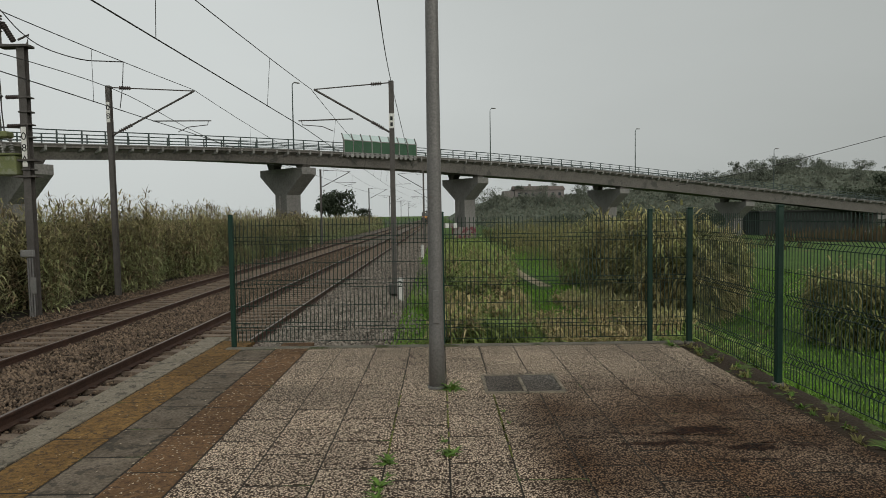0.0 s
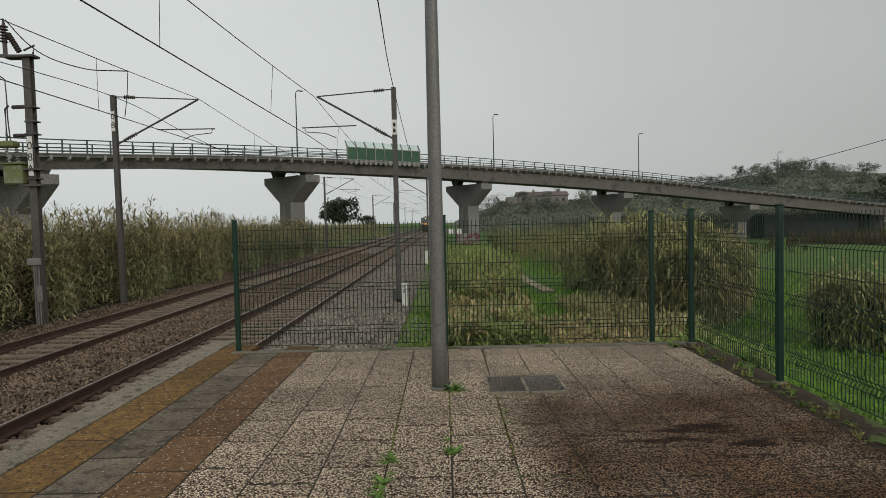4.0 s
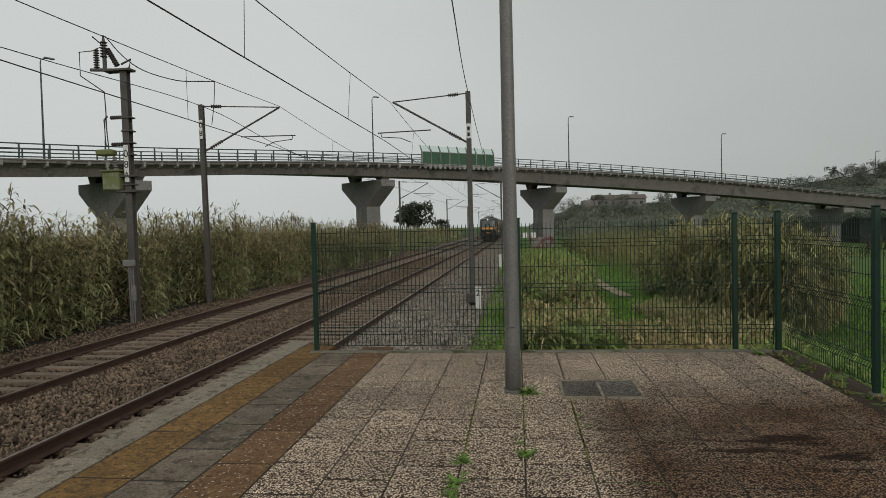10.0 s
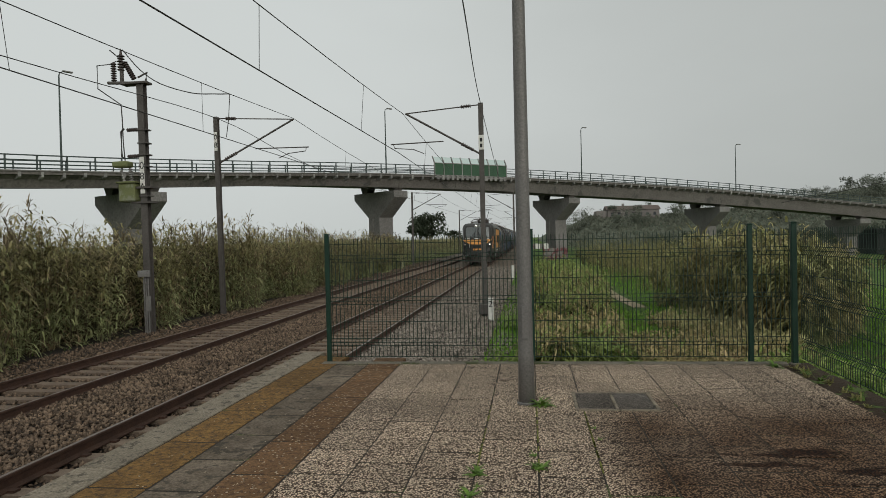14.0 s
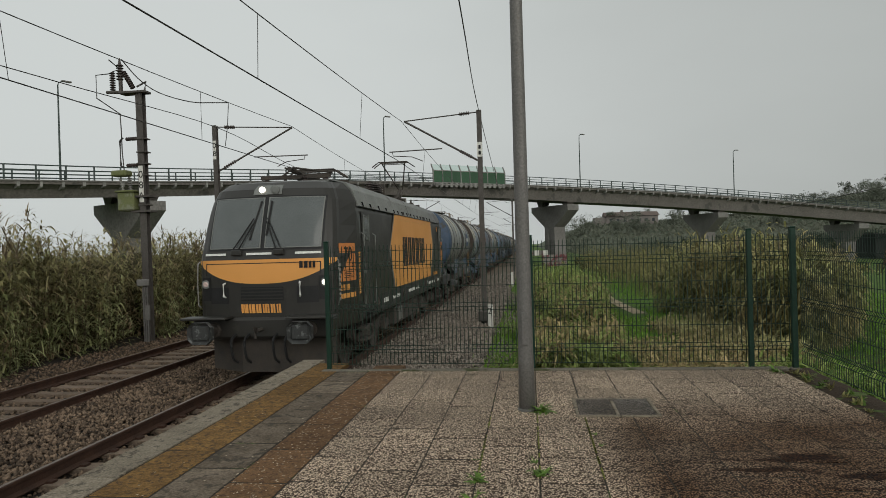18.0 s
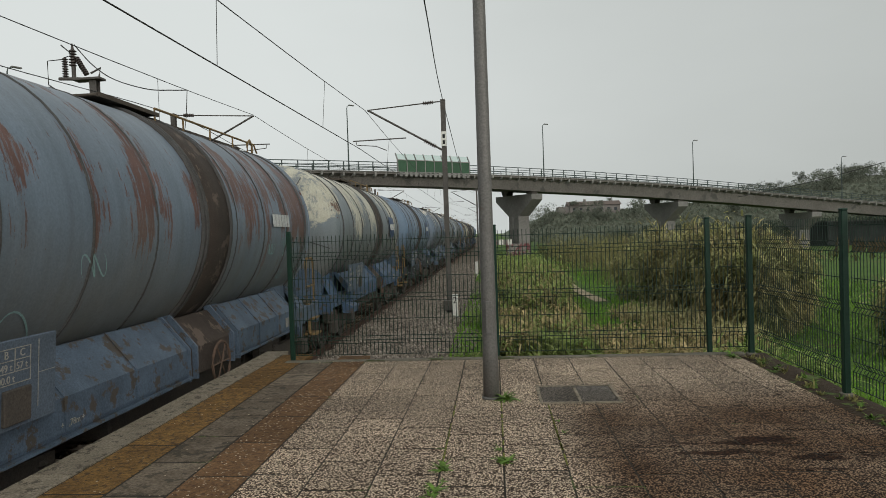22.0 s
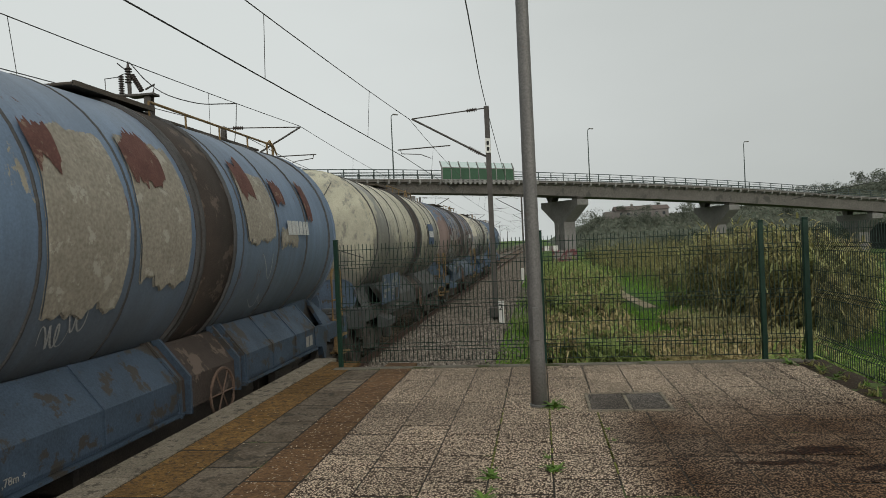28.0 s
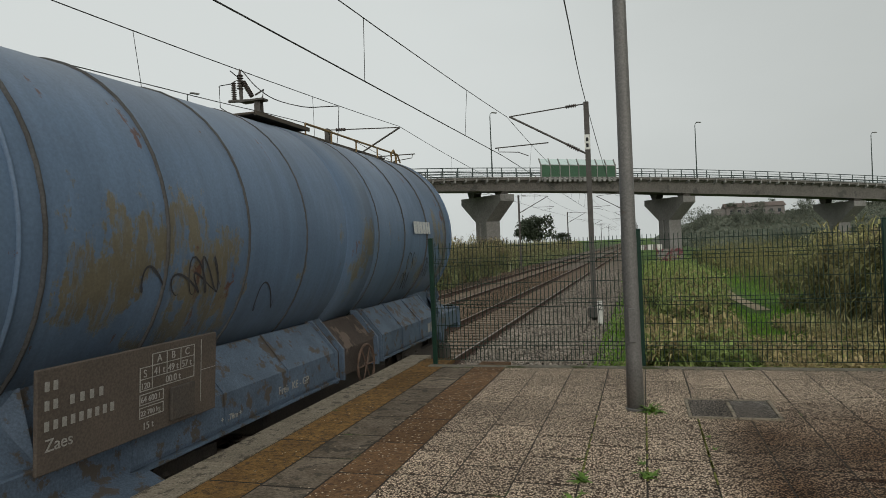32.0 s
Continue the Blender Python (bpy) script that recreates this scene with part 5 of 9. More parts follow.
overgrown(61, 450, 1.6, 4.4, 8.7, 12.6, lambda x, y: (x + 0.5 * (y - 9) < 4.6), 0.34, "tangle of green leaves behind the platform's end", 11, 0.36, 1.1, "rank_green", "weed")
overgrown(62, 800, -0.2, 2.6, 14.2, 20.5, lambda x, y: open_grass(x, y) & patchy(1.4 * x, 1.4 * y) & (x < 0.115 * y + 0.2), 0.48, "rank tan stalks in the meadow", 13, 0.40, 1.6, "rank_tan", "rank_green")
overgrown(68, 700, -0.2, 2.9, 14.2, 20.5, lambda x, y: open_grass(x, y) & (x < 0.115 * y + 0.3), 0.42, "rank green leaves in the meadow", 12, 0.42, 1.7, "rank_green", "rank_green")
overgrown(70, 900, 2.3, 5.8, 14.2, 18.3, lambda x, y: x + 0.6 * y < 15.4, 0.20, "low tan and green leaves before the cane", 11, 0.30, 1.3, "rank_tan", "rank_green")
# shade near the ground is put into the lower leaves' dark colour
overgrown(67, 900, -0.2, 3.6, 19.5, 34, lambda x, y: open_grass(x, y) & (x < 0.108 * y), 0.85, "knee-high green growth beside the footpath", 15, 0.45, 1.8, "rank_green", "reed_shade")
overgrown(69, 800, -0.2, 3.6, 19.5, 34, lambda x, y: open_grass(x, y) & (x < 0.108 * y), 0.80, "knee-high tan growth beside the footpath", 13, 0.45, 1.6, "rank_tan", "rank_green")
overgrown(66, 420, 3.6, 6.2, 15.5, 22, lambda x, y: (x + 0.25 * y > 8.6) & (x < 6.0), 0.35, "low leaning cane shoots before the clump", 12, 0.4, 1.0, "reed_tan", "rank_tan")
overgrown(63, 800, 0.2, 3.4, 32, 56, patchy, 0.85, "rank growth along the footpath", 13, 0.5, 2.0, "rank_green", "rank_tan")
grass_patch("near_meadow_grass", 19000, -1.2, 6.2, 12, 28, 0.15, 37, MAT["grass"], "short bright grass at the platform's end", 1.2, lambda x, y: (np.abs(x - 3.95) > 0.45) | (y < 25.5))
overgrown(65, 700, -0.9, 0.8, 12, 30, patchy, 0.14, "weeds in the bright grass beside the ballast", 9, 0.2, 0.9, "rank_green", "grass")
grass_patch("bramble_grass", 5000, 0.8, 3.2, 20, 36, 0.35, 35, MAT["reed_dry"], "rank dry grass along the footpath", 1.2, lambda x, y: patchy(x, y) & (x < 0.108 * y))

# footpath
bm = bmesh.new()
pp = spline([(4.1, 26.5, 0), (3.9, 30, 0), (3.8, 36, 0), (3.85, 44, 0), (3.9, 62, 0)], 6)
prev = None
for p in pp:
    z = ground_height(p.x, p.y) + 0.03
    cur = [bm.verts.new((p.x - 0.26, p.y, z)), bm.verts.new((p.x + 0.26, p.y, z))]
    if prev:
        bm.faces.new((prev[0], prev[1], cur[1], cur[0]))
    prev = cur
tagged(part("footpath", bm, mat("path_dirt", (0.36, 0.29, 0.20), (0.22, 0.18, 0.11), scale=2, rough=1, bump=0.6), None), "narrow trodden dirt path through the grass", "path", kind="structure")


def weed(x, y, r, n, seed, z=0.0, h=0.5, label="small green weed growing from a paving joint", group="weeds in the paving", tone="weed"):
    rng = np.random.default_rng(seed)
    th = thing("weed", label, "weed", group, m=pose(x, y, z))
    az, el = rng.uniform(0, math.tau, n), rng.uniform(0.15, 0.9, n) * h * 2
    d = np.stack([np.cos(az) * np.cos(el), np.sin(az) * np.cos(el), np.sin(el)], 1)
    b = np.stack([rng.normal(0, r * 0.12, n), rng.normal(0, r * 0.2, n), np.zeros(n)], 1)
    o = strips("leaves", b, d, r * rng.uniform(0.6, 1.2, n), r * rng.uniform(0.14, 0.3, n), rng.uniform(0.2, 0.7, n), MAT[tone], "", "", 3, seed)
    for k in ("category", "kind", "label"):
        if k in o:
            del o[k]
    o.parent = th


for x, y, r, n in ((2.70, 7.95, 0.13, 30), (2.86, 7.55, 0.10, 22), (2.80, 7.1, 0.08, 16), (0.07, 6.13, 0.17, 34), (-0.38, 4.32, 0.12, 26), (0.02, 4.45, 0.13, 24), (-0.39, 3.95, 0.12, 22), (-0.40, 3.75, 0.1, 18), (0.0, 4.7, 0.07, 12), (0.47, 5.4, 0.05, 10), (0.48, 5.1, 0.05, 8), (-0.36, 4.12, 0.06, 10)):
    weed(x, y, r, n, int(1000 * abs(x) + 77 * y))
rng = np.random.default_rng(8)
for i in range(38):
    weed(2.88 + rng.uniform(-0.07, 0.16), 2.6 + i * 0.146 + rng.uniform(-0.1, 0.1), rng.uniform(0.06, 0.14), 18, 900 + i, -0.02, 0.75, "dry tan grass tuft on the soil strip by the fence" if i % 2 else "low green grass tuft on the soil strip by the fence", "tufts along the fence", "reed_dry" if i % 2 else "weed")
# fallen petals on the slabs
rng = np.random.default_rng(6)
k = 850
xs = np.where(rng.uniform(0, 1, k) < 0.8, rng.uniform(-2.02, -1.62, k), rng.uniform(-2.8, -1.0, k))
az = rng.uniform(0, math.tau, k)
strips("fallen_petals", np.stack([xs, 2.2 + 6.0 * rng.uniform(0, 1, k), np.full(k, 0.006)], 1), np.stack([np.cos(az), np.sin(az), np.full(k, 0.12)], 1), rng.uniform(0.012, 0.024, k), rng.uniform(0.014, 0.026, k), np.full(k, 0.1), mat("petal", (0.46, 0.38, 0.28), (0.32, 0.25, 0.17), scale=30, rough=0.9, bump=0, island=0.35), "pale fallen petals and crumbs on the rust-brown slabs", "petals", 1, 6)
# moss in the joints
bm = bmesh.new()
rng = np.random.default_rng(5)
for k in range(150):
    jx = (0.022, 0.43, 0.43, -0.385)[k % 4]
    y = rng.uniform(4.4, 6.1) if k % 4 else rng.uniform(4.4, 6.1)
    s = rng.uniform(0.006, 0.012)
    box(bm, jx - s * 0.6, jx + s * 0.6, y - s * 2, y + s * 2, -0.02, 0.001)
tagged(part("joint_moss", bm, mat("moss", (0.17, 0.17, 0.03), (0.11, 0.13, 0.025), scale=30, rough=1, bump=0.4), None), "yellow-green moss in the paving joints", "moss", kind="stuff")


def tree(x, y, z, h, r, seed, n=900, tone="leaf_dark", trunk=True, label="dark evergreen tree beyond the railway", flat=0.8, lf=1.0):
    rng = np.random.default_rng(seed)
    th = thing("tree", label, "tree", m=pose(x, y, z))
    if trunk:
        part("trunk", tubem([(0, 0, -0.3), (0.05 * h * 0.1, 0, h * 0.3), (0, 0.02 * h, h * 0.75)], h * 0.03, 7, r_end=h * 0.012), MAT["bark"], th)
        for k in range(5):
            a = rng.uniform(0, math.tau)
            part("limb", tubem([(0, 0, h * (0.3 + 0.08 * k)), (0.4 * r * math.cos(a), 0.4 * r * math.sin(a), h * (0.45 + 0.08 * k)), (0.75 * r * math.cos(a), 0.75 * r * math.sin(a), h * (0.55 + 0.08 * k))], h * 0.012, 5, r_end=h * 0.004), MAT["bark"], th)
    # clumps of leaves round a few centres
    cs = np.stack([rng.normal(0, 0.42 * r, 14), rng.normal(0, 0.42 * r, 14), h * rng.uniform(0.38, 0.92, 14)], 1)
    cr = r * rng.uniform(0.28, 0.52, 14) * (1.15 - 0.5 * (cs[:, 2] / h - 0.38))
    pick = rng.integers(0, 14, n)
    d = rng.normal(0, 1, (n, 3))
    d /= np.linalg.norm(d, axis=1, keepdims=True)
    b = cs[pick] + d * (cr[pick] * rng.uniform(0.15, 1.0, n) ** 0.6)[:, None] * np.array([1, 1, flat])
    dd = rng.normal(0, 1, (n, 3))
    dd /= np.linalg.norm(dd, axis=1, keepdims=True)
    o = strips("crown", b, dd, lf * h * rng.uniform(0.07, 0.15, n), lf * h * rng.uniform(0.06, 0.12, n), np.full(n, 0.3), MAT[tone], "", "", 2, seed)
    for k in ("category", "kind", "label"):
        if k in o:
            del o[k]
    o.parent = th
    return th


MAT["bark"] = mat("bark", (0.08, 0.06, 0.045), (0.05, 0.04, 0.03), scale=4, rough=1, bump=0.8)
# leaf greens lifted and greyed: distance haze painted into the base colour
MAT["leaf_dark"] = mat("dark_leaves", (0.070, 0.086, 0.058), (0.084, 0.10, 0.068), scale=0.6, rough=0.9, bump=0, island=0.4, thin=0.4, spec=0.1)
MAT["leaf_hazed"] = mat("hazed_leaves", (0.155, 0.172, 0.135), (0.175, 0.187, 0.15), scale=0.15, rough=1, bump=0, island=0.35, thin=0.4, spec=0.05)
tree(-22.8, 149, -1.5, 9.5, 4.2, 5, 2600, lf=0.65)
tree(-17.5, 152, -1.5, 5.0, 2.6, 6, 700)


# ---- hills and distance ----
def hill_z(x, y):
    """The ridge beyond the flyover, rising to the right."""
    t = max(0.0, min(1.0, (y - 170) / 110.0))
    up = t * t * (3 - 2 * t)
    rise = max(0.0, min(1.0, (x - 4) / 20.0))
    h = 11.5 * rise + 3.0 * max(0, min(1, (x - 60) / 60)) + 6.5 * math.exp(-((x - 150) / 45.0) ** 2)
    return -2.8 + up * h + 0.6 * up * noise.noise(Vector((x * 0.05, y * 0.05, 2)))


hx = grid_lines([(-10, 240, 50)])
hy = grid_lines([(150, 330, 24), (330, 700, 4)])
hv = [(x, y, hill_z(x, y)) for y in hy for x in hx]
hn = len(hx)
hf = [(j * hn + i, j * hn + i + 1, (j + 1) * hn + i + 1, (j + 1) * hn + i) for j in range(len(hy) - 1) for i in range(hn - 1)]
# hill colours lightened as well, with the haze put into them
tagged(link("hill", hv, hf, mat("hill_scrub", (0.088, 0.102, 0.072), (0.10, 0.108, 0.08), scale=0.05, rough=1, bump=0.6, fine=0.8, dist=0.4, c3=(0.045, 0.06, 0.036), amount3=0.45, scale3=0.06), smooth=True), "hazy scrub-covered hill beyond the flyover", "hill", kind="structure")
rng_h = np.random.default_rng(41)
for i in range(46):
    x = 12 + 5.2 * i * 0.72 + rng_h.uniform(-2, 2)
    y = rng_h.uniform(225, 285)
    tree(x, y, hill_z(x, y) - 1.3, rng_h.uniform(5.0, 7.5), rng_h.uniform(3.0, 5.0), 100 + i, 1000, "leaf_hazed", False, "hazy tree on the far hillside", 0.7, 0.55)
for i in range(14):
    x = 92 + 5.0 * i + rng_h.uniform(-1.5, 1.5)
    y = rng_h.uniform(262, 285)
    tree(x, y, hill_z(x, y) - 3.2, rng_h.uniform(7, 10) * (0.68 if x < 124 else 0.95), rng_h.uniform(4.0, 6.0), 200 + i, 1100, "leaf_hazed", False, "hazy tree on the ridge", 0.75, 0.55)
# dark wood on the right, nearer
for i in range(26):
    x = 66 + 4.4 * i * 0.8 + rng_h.uniform(-2, 2)
    y = 150 + 8 * math.sin(i * 1.9) + rng_h.uniform(-4, 4)
    tree(x, y, -3, rng_h.uniform(11, 14.5) * (0.42 + 0.58 * max(0.0, min(1, (x - 78) / 24))), rng_h.uniform(4.5, 6), 300 + i, 1500, "leaf_dark", True, "dark tree in the wood beyond the meadow", 0.8, 0.6)
for i in range(16):
    x = 26 + 4.6 * i + rng_h.uniform(-1, 1)
    y = 128 + rng_h.uniform(-4, 12) + 0.15 * x
    tree(x, y, -3.2, rng_h.uniform(4.0, 6.0), rng_h.uniform(3.0, 4.2), 400 + i, 900, "leaf_dark", True, "dark bush under the flyover", 0.8, 0.65)
for i in range(10):
    x = 5 + 4.0 * i + rng_h.uniform(-1, 1)
    y = 108 + rng_h.uniform(0, 16)
    tree(x, y, -2, rng_h.uniform(2.6, 4.0), rng_h.uniform(2.2, 3.2), 450 + i, 800, "leaf_hazed", False, "scrub bush behind the flyover", 0.8, 0.6)
# dry brown field edge
x1_, y1_, rng = zone(16, 900, 35, 66, 60, 74)
strips("brown_scrub", np.stack([x1_, y1_, np.full(len(x1_), -2.0)], 1), np.tile(np.array([[0.1, 0.0, 0.995]]), (len(x1_), 1)), rng.uniform(1.4, 2.4, len(x1_)), rng.uniform(0.3, 0.7, len(x1_)), np.full(len(x1_), 0.1), mat("brown_scrub", (0.12, 0.085, 0.05), (0.09, 0.075, 0.045), scale=0.4, rough=1, bump=0, island=0.3, thin=0.4, spec=0.05), "brown withered scrub at the meadow's edge", "scrub", 2, 8)

x1_, y1_, rng = zone(17, 2600, 5, 30, 50, 118)
x1_ = np.maximum(x1_, 4.0 + 0.06 * (y1_ - 50))
strips("meadow_scrub", np.stack([x1_, y1_, np.full(len(x1_), -1.75)], 1), np.stack([rng.normal(0, 0.3, len(x1_)), rng.normal(0, 0.3, len(x1_)), np.full(len(x1_), 0.9)], 1), rng.uniform(0.7, 1.7, len(x1_)), rng.uniform(0.12, 0.4, len(x1_)), np.full(len(x1_), 0.25), mat("olive_scrub", (0.10, 0.095, 0.045), (0.07, 0.085, 0.035), scale=0.3, rough=1, bump=0, island=0.4, thin=0.4, spec=0.05), "brown and olive scrub between the path and the hill", "scrub", 2, 9)
x1_, y1_, rng = zone(18, 3200, -190, 4, 150, 290)
strips("distant_scrub", np.stack([x1_ - 0.12 * (y1_ - 150), y1_, np.full(len(x1_), -1.6)], 1), np.tile(np.array([[0.05, 0.0, 0.998]]), (len(x1_), 1)), rng.uniform(1.5, 3.4, len(x1_)), rng.uniform(1.2, 3.0, len(x1_)), np.full(len(x1_), 0.1), MAT["leaf_hazed"], "hazy scrub along the horizon", "scrub", 2, 10)

n_h = 14000
x1_, y1_, rng = zone(19, n_h, 8, 180, 176, 292, 0.8)
az, el = rng.uniform(0, math.tau, n_h), rng.uniform(0.7, 1.45, n_h)
# hillside bushes paler than real leaves, painting haze over the slope
strips("hill_scrub", np.stack([x1_, y1_, np.array([hill_z(float(a), float(b)) for a, b in zip(x1_, y1_)]) - 0.3], 1), np.stack([np.cos(az) * np.cos(el), np.sin(az) * np.cos(el), np.sin(el)], 1), rng.uniform(1.0, 2.6, n_h), rng.uniform(0.7, 1.8, n_h), np.full(n_h, 0.3), mat("hazed_bush", (0.165, 0.18, 0.138), (0.18, 0.187, 0.147), scale=0.06, rough=1, bump=0, island=0.2, thin=0.5, spec=0.05), "hazy bushes covering the hillside", "scrub", 2, 11)

# house on the hill
house_m = mat("house_plaster", (0.20, 0.18, 0.165), (0.165, 0.15, 0.14), scale=0.8, rough=0.95, bump=0.2)
roof_m = mat("house_tiles", (0.13, 0.105, 0.092), (0.11, 0.085, 0.075), scale=1.2, rough=0.95, bump=0.3)
pane_m = mat("dark_pane", (0.05, 0.055, 0.06), rough=0.2, bump=0)
house = thing("house", "long low plastered house with a tiled roof on the hill", "house", m=pose(38, 262, hill_z(38, 262) - 0.5, 0, 0, 4))
part("wall", boxm(-9.5, 9.5, -3.5, 3.5, 0, 3.4), house_m, house, "pinkish plaster walls")
bm = bmesh.new()
prism(bm, [(-4.0, 3.3), (4.0, 3.3), (0, 4.9)], "x", -10, 10)
part("roof", bm, roof_m, house, "low tiled roof", m=pose(0, 0, 0))
part("wall", boxm(-13.5, -9.6, -3, 3, 0, 3.0), house_m, house, "side wing of the house")
part("chimney", boxm(-3.5, -2.7, -0.4, 0.4, 4.2, 5.7), house_m, house)
for i in range(7):
    part("window", boxm(-8.3 + i * 2.6, -7.3 + i * 2.6, -3.55, -3.45, 1.1, 2.3), pane_m, house, "dark window")

# low block darkened to stand for thicket under the flyover, far right
shed = thing("shed", "dark low block standing for thicket beyond the meadow", "shed", m=pose(64, 126, -3.2, 0, 0, 10))
part("wall", boxm(-7, 12, -3, 3, 0, 4.6), mat("shed_wall", (0.028, 0.032, 0.03), (0.02, 0.024, 0.022), scale=0.6, rough=0.9, bump=0.2), shed)
part("roof", boxm(-7.3, 12.3, -3.3, 3.3, 4.6, 4.8), mat("shed_roof", (0.09, 0.09, 0.092), (0.07, 0.07, 0.07), scale=0.6, rough=0.8, bump=0.2), shed, "flat grey sheet roof")
# added slab standing for the graffiti on the pier base, and a red-white board
cont_m = mat("faded_red_paint", (0.15, 0.045, 0.05), (0.10, 0.04, 0.042), scale=1.0, rough=0.85, bump=0.2, c3=(0.17, 0.16, 0.145), amount3=0.62, scale3=1.1)
cont = thing("graffiti_slab", "low slab standing for faded red and white graffiti on the pier base", "wall", m=pose(3.0, 84.0, -1.6, 0, 0, 40))
part("wall_body", boxm(-1.9, 1.9, -0.15, 0.15, 0, 1.7), cont_m, cont)
brd = thing("barrier_board", "red and white striped barrier board on posts", "barrier", m=pose(0.6, 80.0, -1.5))
for i in range(6):
    part("stripe", boxm(-1.5 + i * 0.5, -1.0 + i * 0.5, -0.04, 0.04, 1.6, 2.2), MAT["white"] if i % 2 else cont_m, brd)
for xx in (-1.2, 1.2):
    part("post", boxm(xx - 0.06, xx + 0.06, 0.05, 0.12, 0, 2.2), MAT["steel"], brd)


# ---- train: motion along the track ----
SPEED = [(0, 12.6), (19, 12.6), (20, 12.6), (21, 12.5), (22, 12.4), (23, 12.4), (24, 12.15), (26, 11.93), (27.5, 11.92), (29, 11.74), (30, 11.64), (31, 11.42), (32, 11.36)]
fine_t = np.arange(0, 32 + 1e-6, 1 / 30)
fine_v = np.interp(fine_t, [a for a, b in SPEED], [b for a, b in SPEED])
gone = np.concatenate([[0], np.cumsum((fine_v[1:] + fine_v[:-1]) / 60)])
NOSE_Y = 11.85 + np.interp(18, fine_t, gone) - gone


def nose_at(t):
    return float(np.interp(t, fine_t, NOSE_Y))


# ---- train: materials ----
def tank_paint(name, base, low, peel, peel_amount, rust=(0.10, 0.047, 0.032), rust_amount=0.15, seed=0.0, streak=0.4, at=3.8, soft=0.03, spiky=0.0, grime_shade=2.5):
    """Old tank paint: a base coat, brown dirt rising from below with painted shade mixed in, ragged peeled patches that
    change from plate to plate, rust breaking through, rain streaks.
    """
    m = bpy.data.materials.new(name)
    m.use_nodes = True
    n, l = m.node_tree.nodes, m.node_tree.links
    b = n["Principled BSDF"]
    tc = n.new("ShaderNodeTexCoord")
    mp = n.new("ShaderNodeMapping")
    mp.inputs["Location"].default_value = (seed, seed * 3.1, 0)
    l.new(tc.outputs["Object"], mp.inputs["Vector"])
    co = mp.outputs[0]

    def tex(scale, detail, vec=co, rough=0.6):
        t = n.new("ShaderNodeTexNoise")
        t.inputs["Scale"].default_value, t.inputs["Detail"].default_value, t.inputs["Roughness"].default_value = scale, detail, rough
        l.new(vec, t.inputs["Vector"])
        return t.outputs[0]

    def remap(v, a, b_, c, d):
        r = n.new("ShaderNodeMapRange")
        r.inputs[1].default_value, r.inputs[2].default_value, r.inputs[3].default_value, r.inputs[4].default_value = a, b_, c, d
        l.new(v, r.inputs[0])
        return r.outputs[0]

    def blend(fac, a, c, mode="MIX"):
        x = n.new("ShaderNodeMixRGB")
        x.blend_type = mode
        if isinstance(fac, float):
            x.inputs[0].default_value = fac
        else:
            l.new(fac, x.inputs[0])
        for i, v in ((1, a), (2, c)):
            if isinstance(v, tuple):
                x.inputs[i].default_value = (*v, 1)
            else:
                l.new(v, x.inputs[i])
        return x.outputs[0]

    def math_(op, a, c, e=None):
        x = n.new("ShaderNodeMath")
        x.operation = op
        for i, v in ((0, a), (1, c), (2, e)):
            if v is None:
                continue
            if isinstance(v, float):
                x.inputs[i].default_value = v
            else:
                l.new(v, x.inputs[i])
        return x.outputs[0]

    sep = n.new("ShaderNodeSeparateXYZ")
    l.new(tc.outputs["Object"], sep.inputs[0])
    height = sep.outputs[2]
    # coat tone, paler and greyer towards the top, then the darker low band with an uneven border
    broad = tex(0.55, 5)
    tone = blend(remap(broad, 0.35, 0.65, 0, 1), base, tuple(v * 0.80 for v in base))
    pale = tuple(0.45 * v + 0.55 * sum(base) / 3 * 1.25 for v in base)
    tone = blend(remap(math_("ADD", height, math_("MULTIPLY", tex(1.1, 7), 1.6)), 4.0, 5.2, 0, 0.75), tone, pale)
    # rain streaks running down
    ms = n.new("ShaderNodeMapping")
    ms.inputs["Scale"].default_value = (0.25, 5.0, 0.28)
    l.new(co, ms.inputs["Vector"])
    st = tex(1.6, 6, ms.outputs[0])
    col = blend(streak, tone, blend(1.0, tone, remap(st, 0.3, 0.7, 0.62, 1.28), "MULTIPLY"))
    # peeled patches, shifted from one plate to the next
    me_ = n.new("ShaderNodeMapping")
    me_.inputs["Scale"].default_value = (0.7, 0.85 + 0.9 * spiky, 0.75 - 0.35 * spiky)
    l.new(co, me_.inputs["Vector"])
    mj = n.new("ShaderNodeMapping")
    mj.inputs["Scale"].default_value = (0.5, 1.25 + 0.9 * spiky, 0.24)
    l.new(co, mj.inputs["Vector"])
    plate = n.new("ShaderNodeTexWhiteNoise")
    plate.noise_dimensions = "1D"
    l.new(math_("FLOOR", math_("MULTIPLY", math_("ADD", sep.outputs[1], -0.3 + seed * 11.0), 0.909), 0.0), plate.inputs["W"])
    step = math_("MULTIPLY", math_("SUBTRACT", plate.outputs[0], 0.5), 0.16)
    pn = math_("ADD", math_("ADD", tex(1.25, 12, me_.outputs[0], 0.7), math_("MULTIPLY", math_("SUBTRACT", tex(6, 8, mj.outputs[0], 0.7), 0.5), 0.36)), math_("MULTIPLY_ADD", math_("ABSOLUTE", math_("SUBTRACT", height, at), 0.0), -0.14, 0.11))
    pn = math_("ADD", pn, step)
    pm = remap(pn, 0.80 - soft / 2 - 0.30 * peel_amount, 0.80 + soft / 2 - 0.30 * peel_amount, 0, 1)
    # the peeled coat is scratched through in fine flakes
    fl = remap(tex(9, 9, mj.outputs[0], 0.75), 0.40, 0.47, 0.25, 1)
    pm = math_("MULTIPLY", pm, fl)
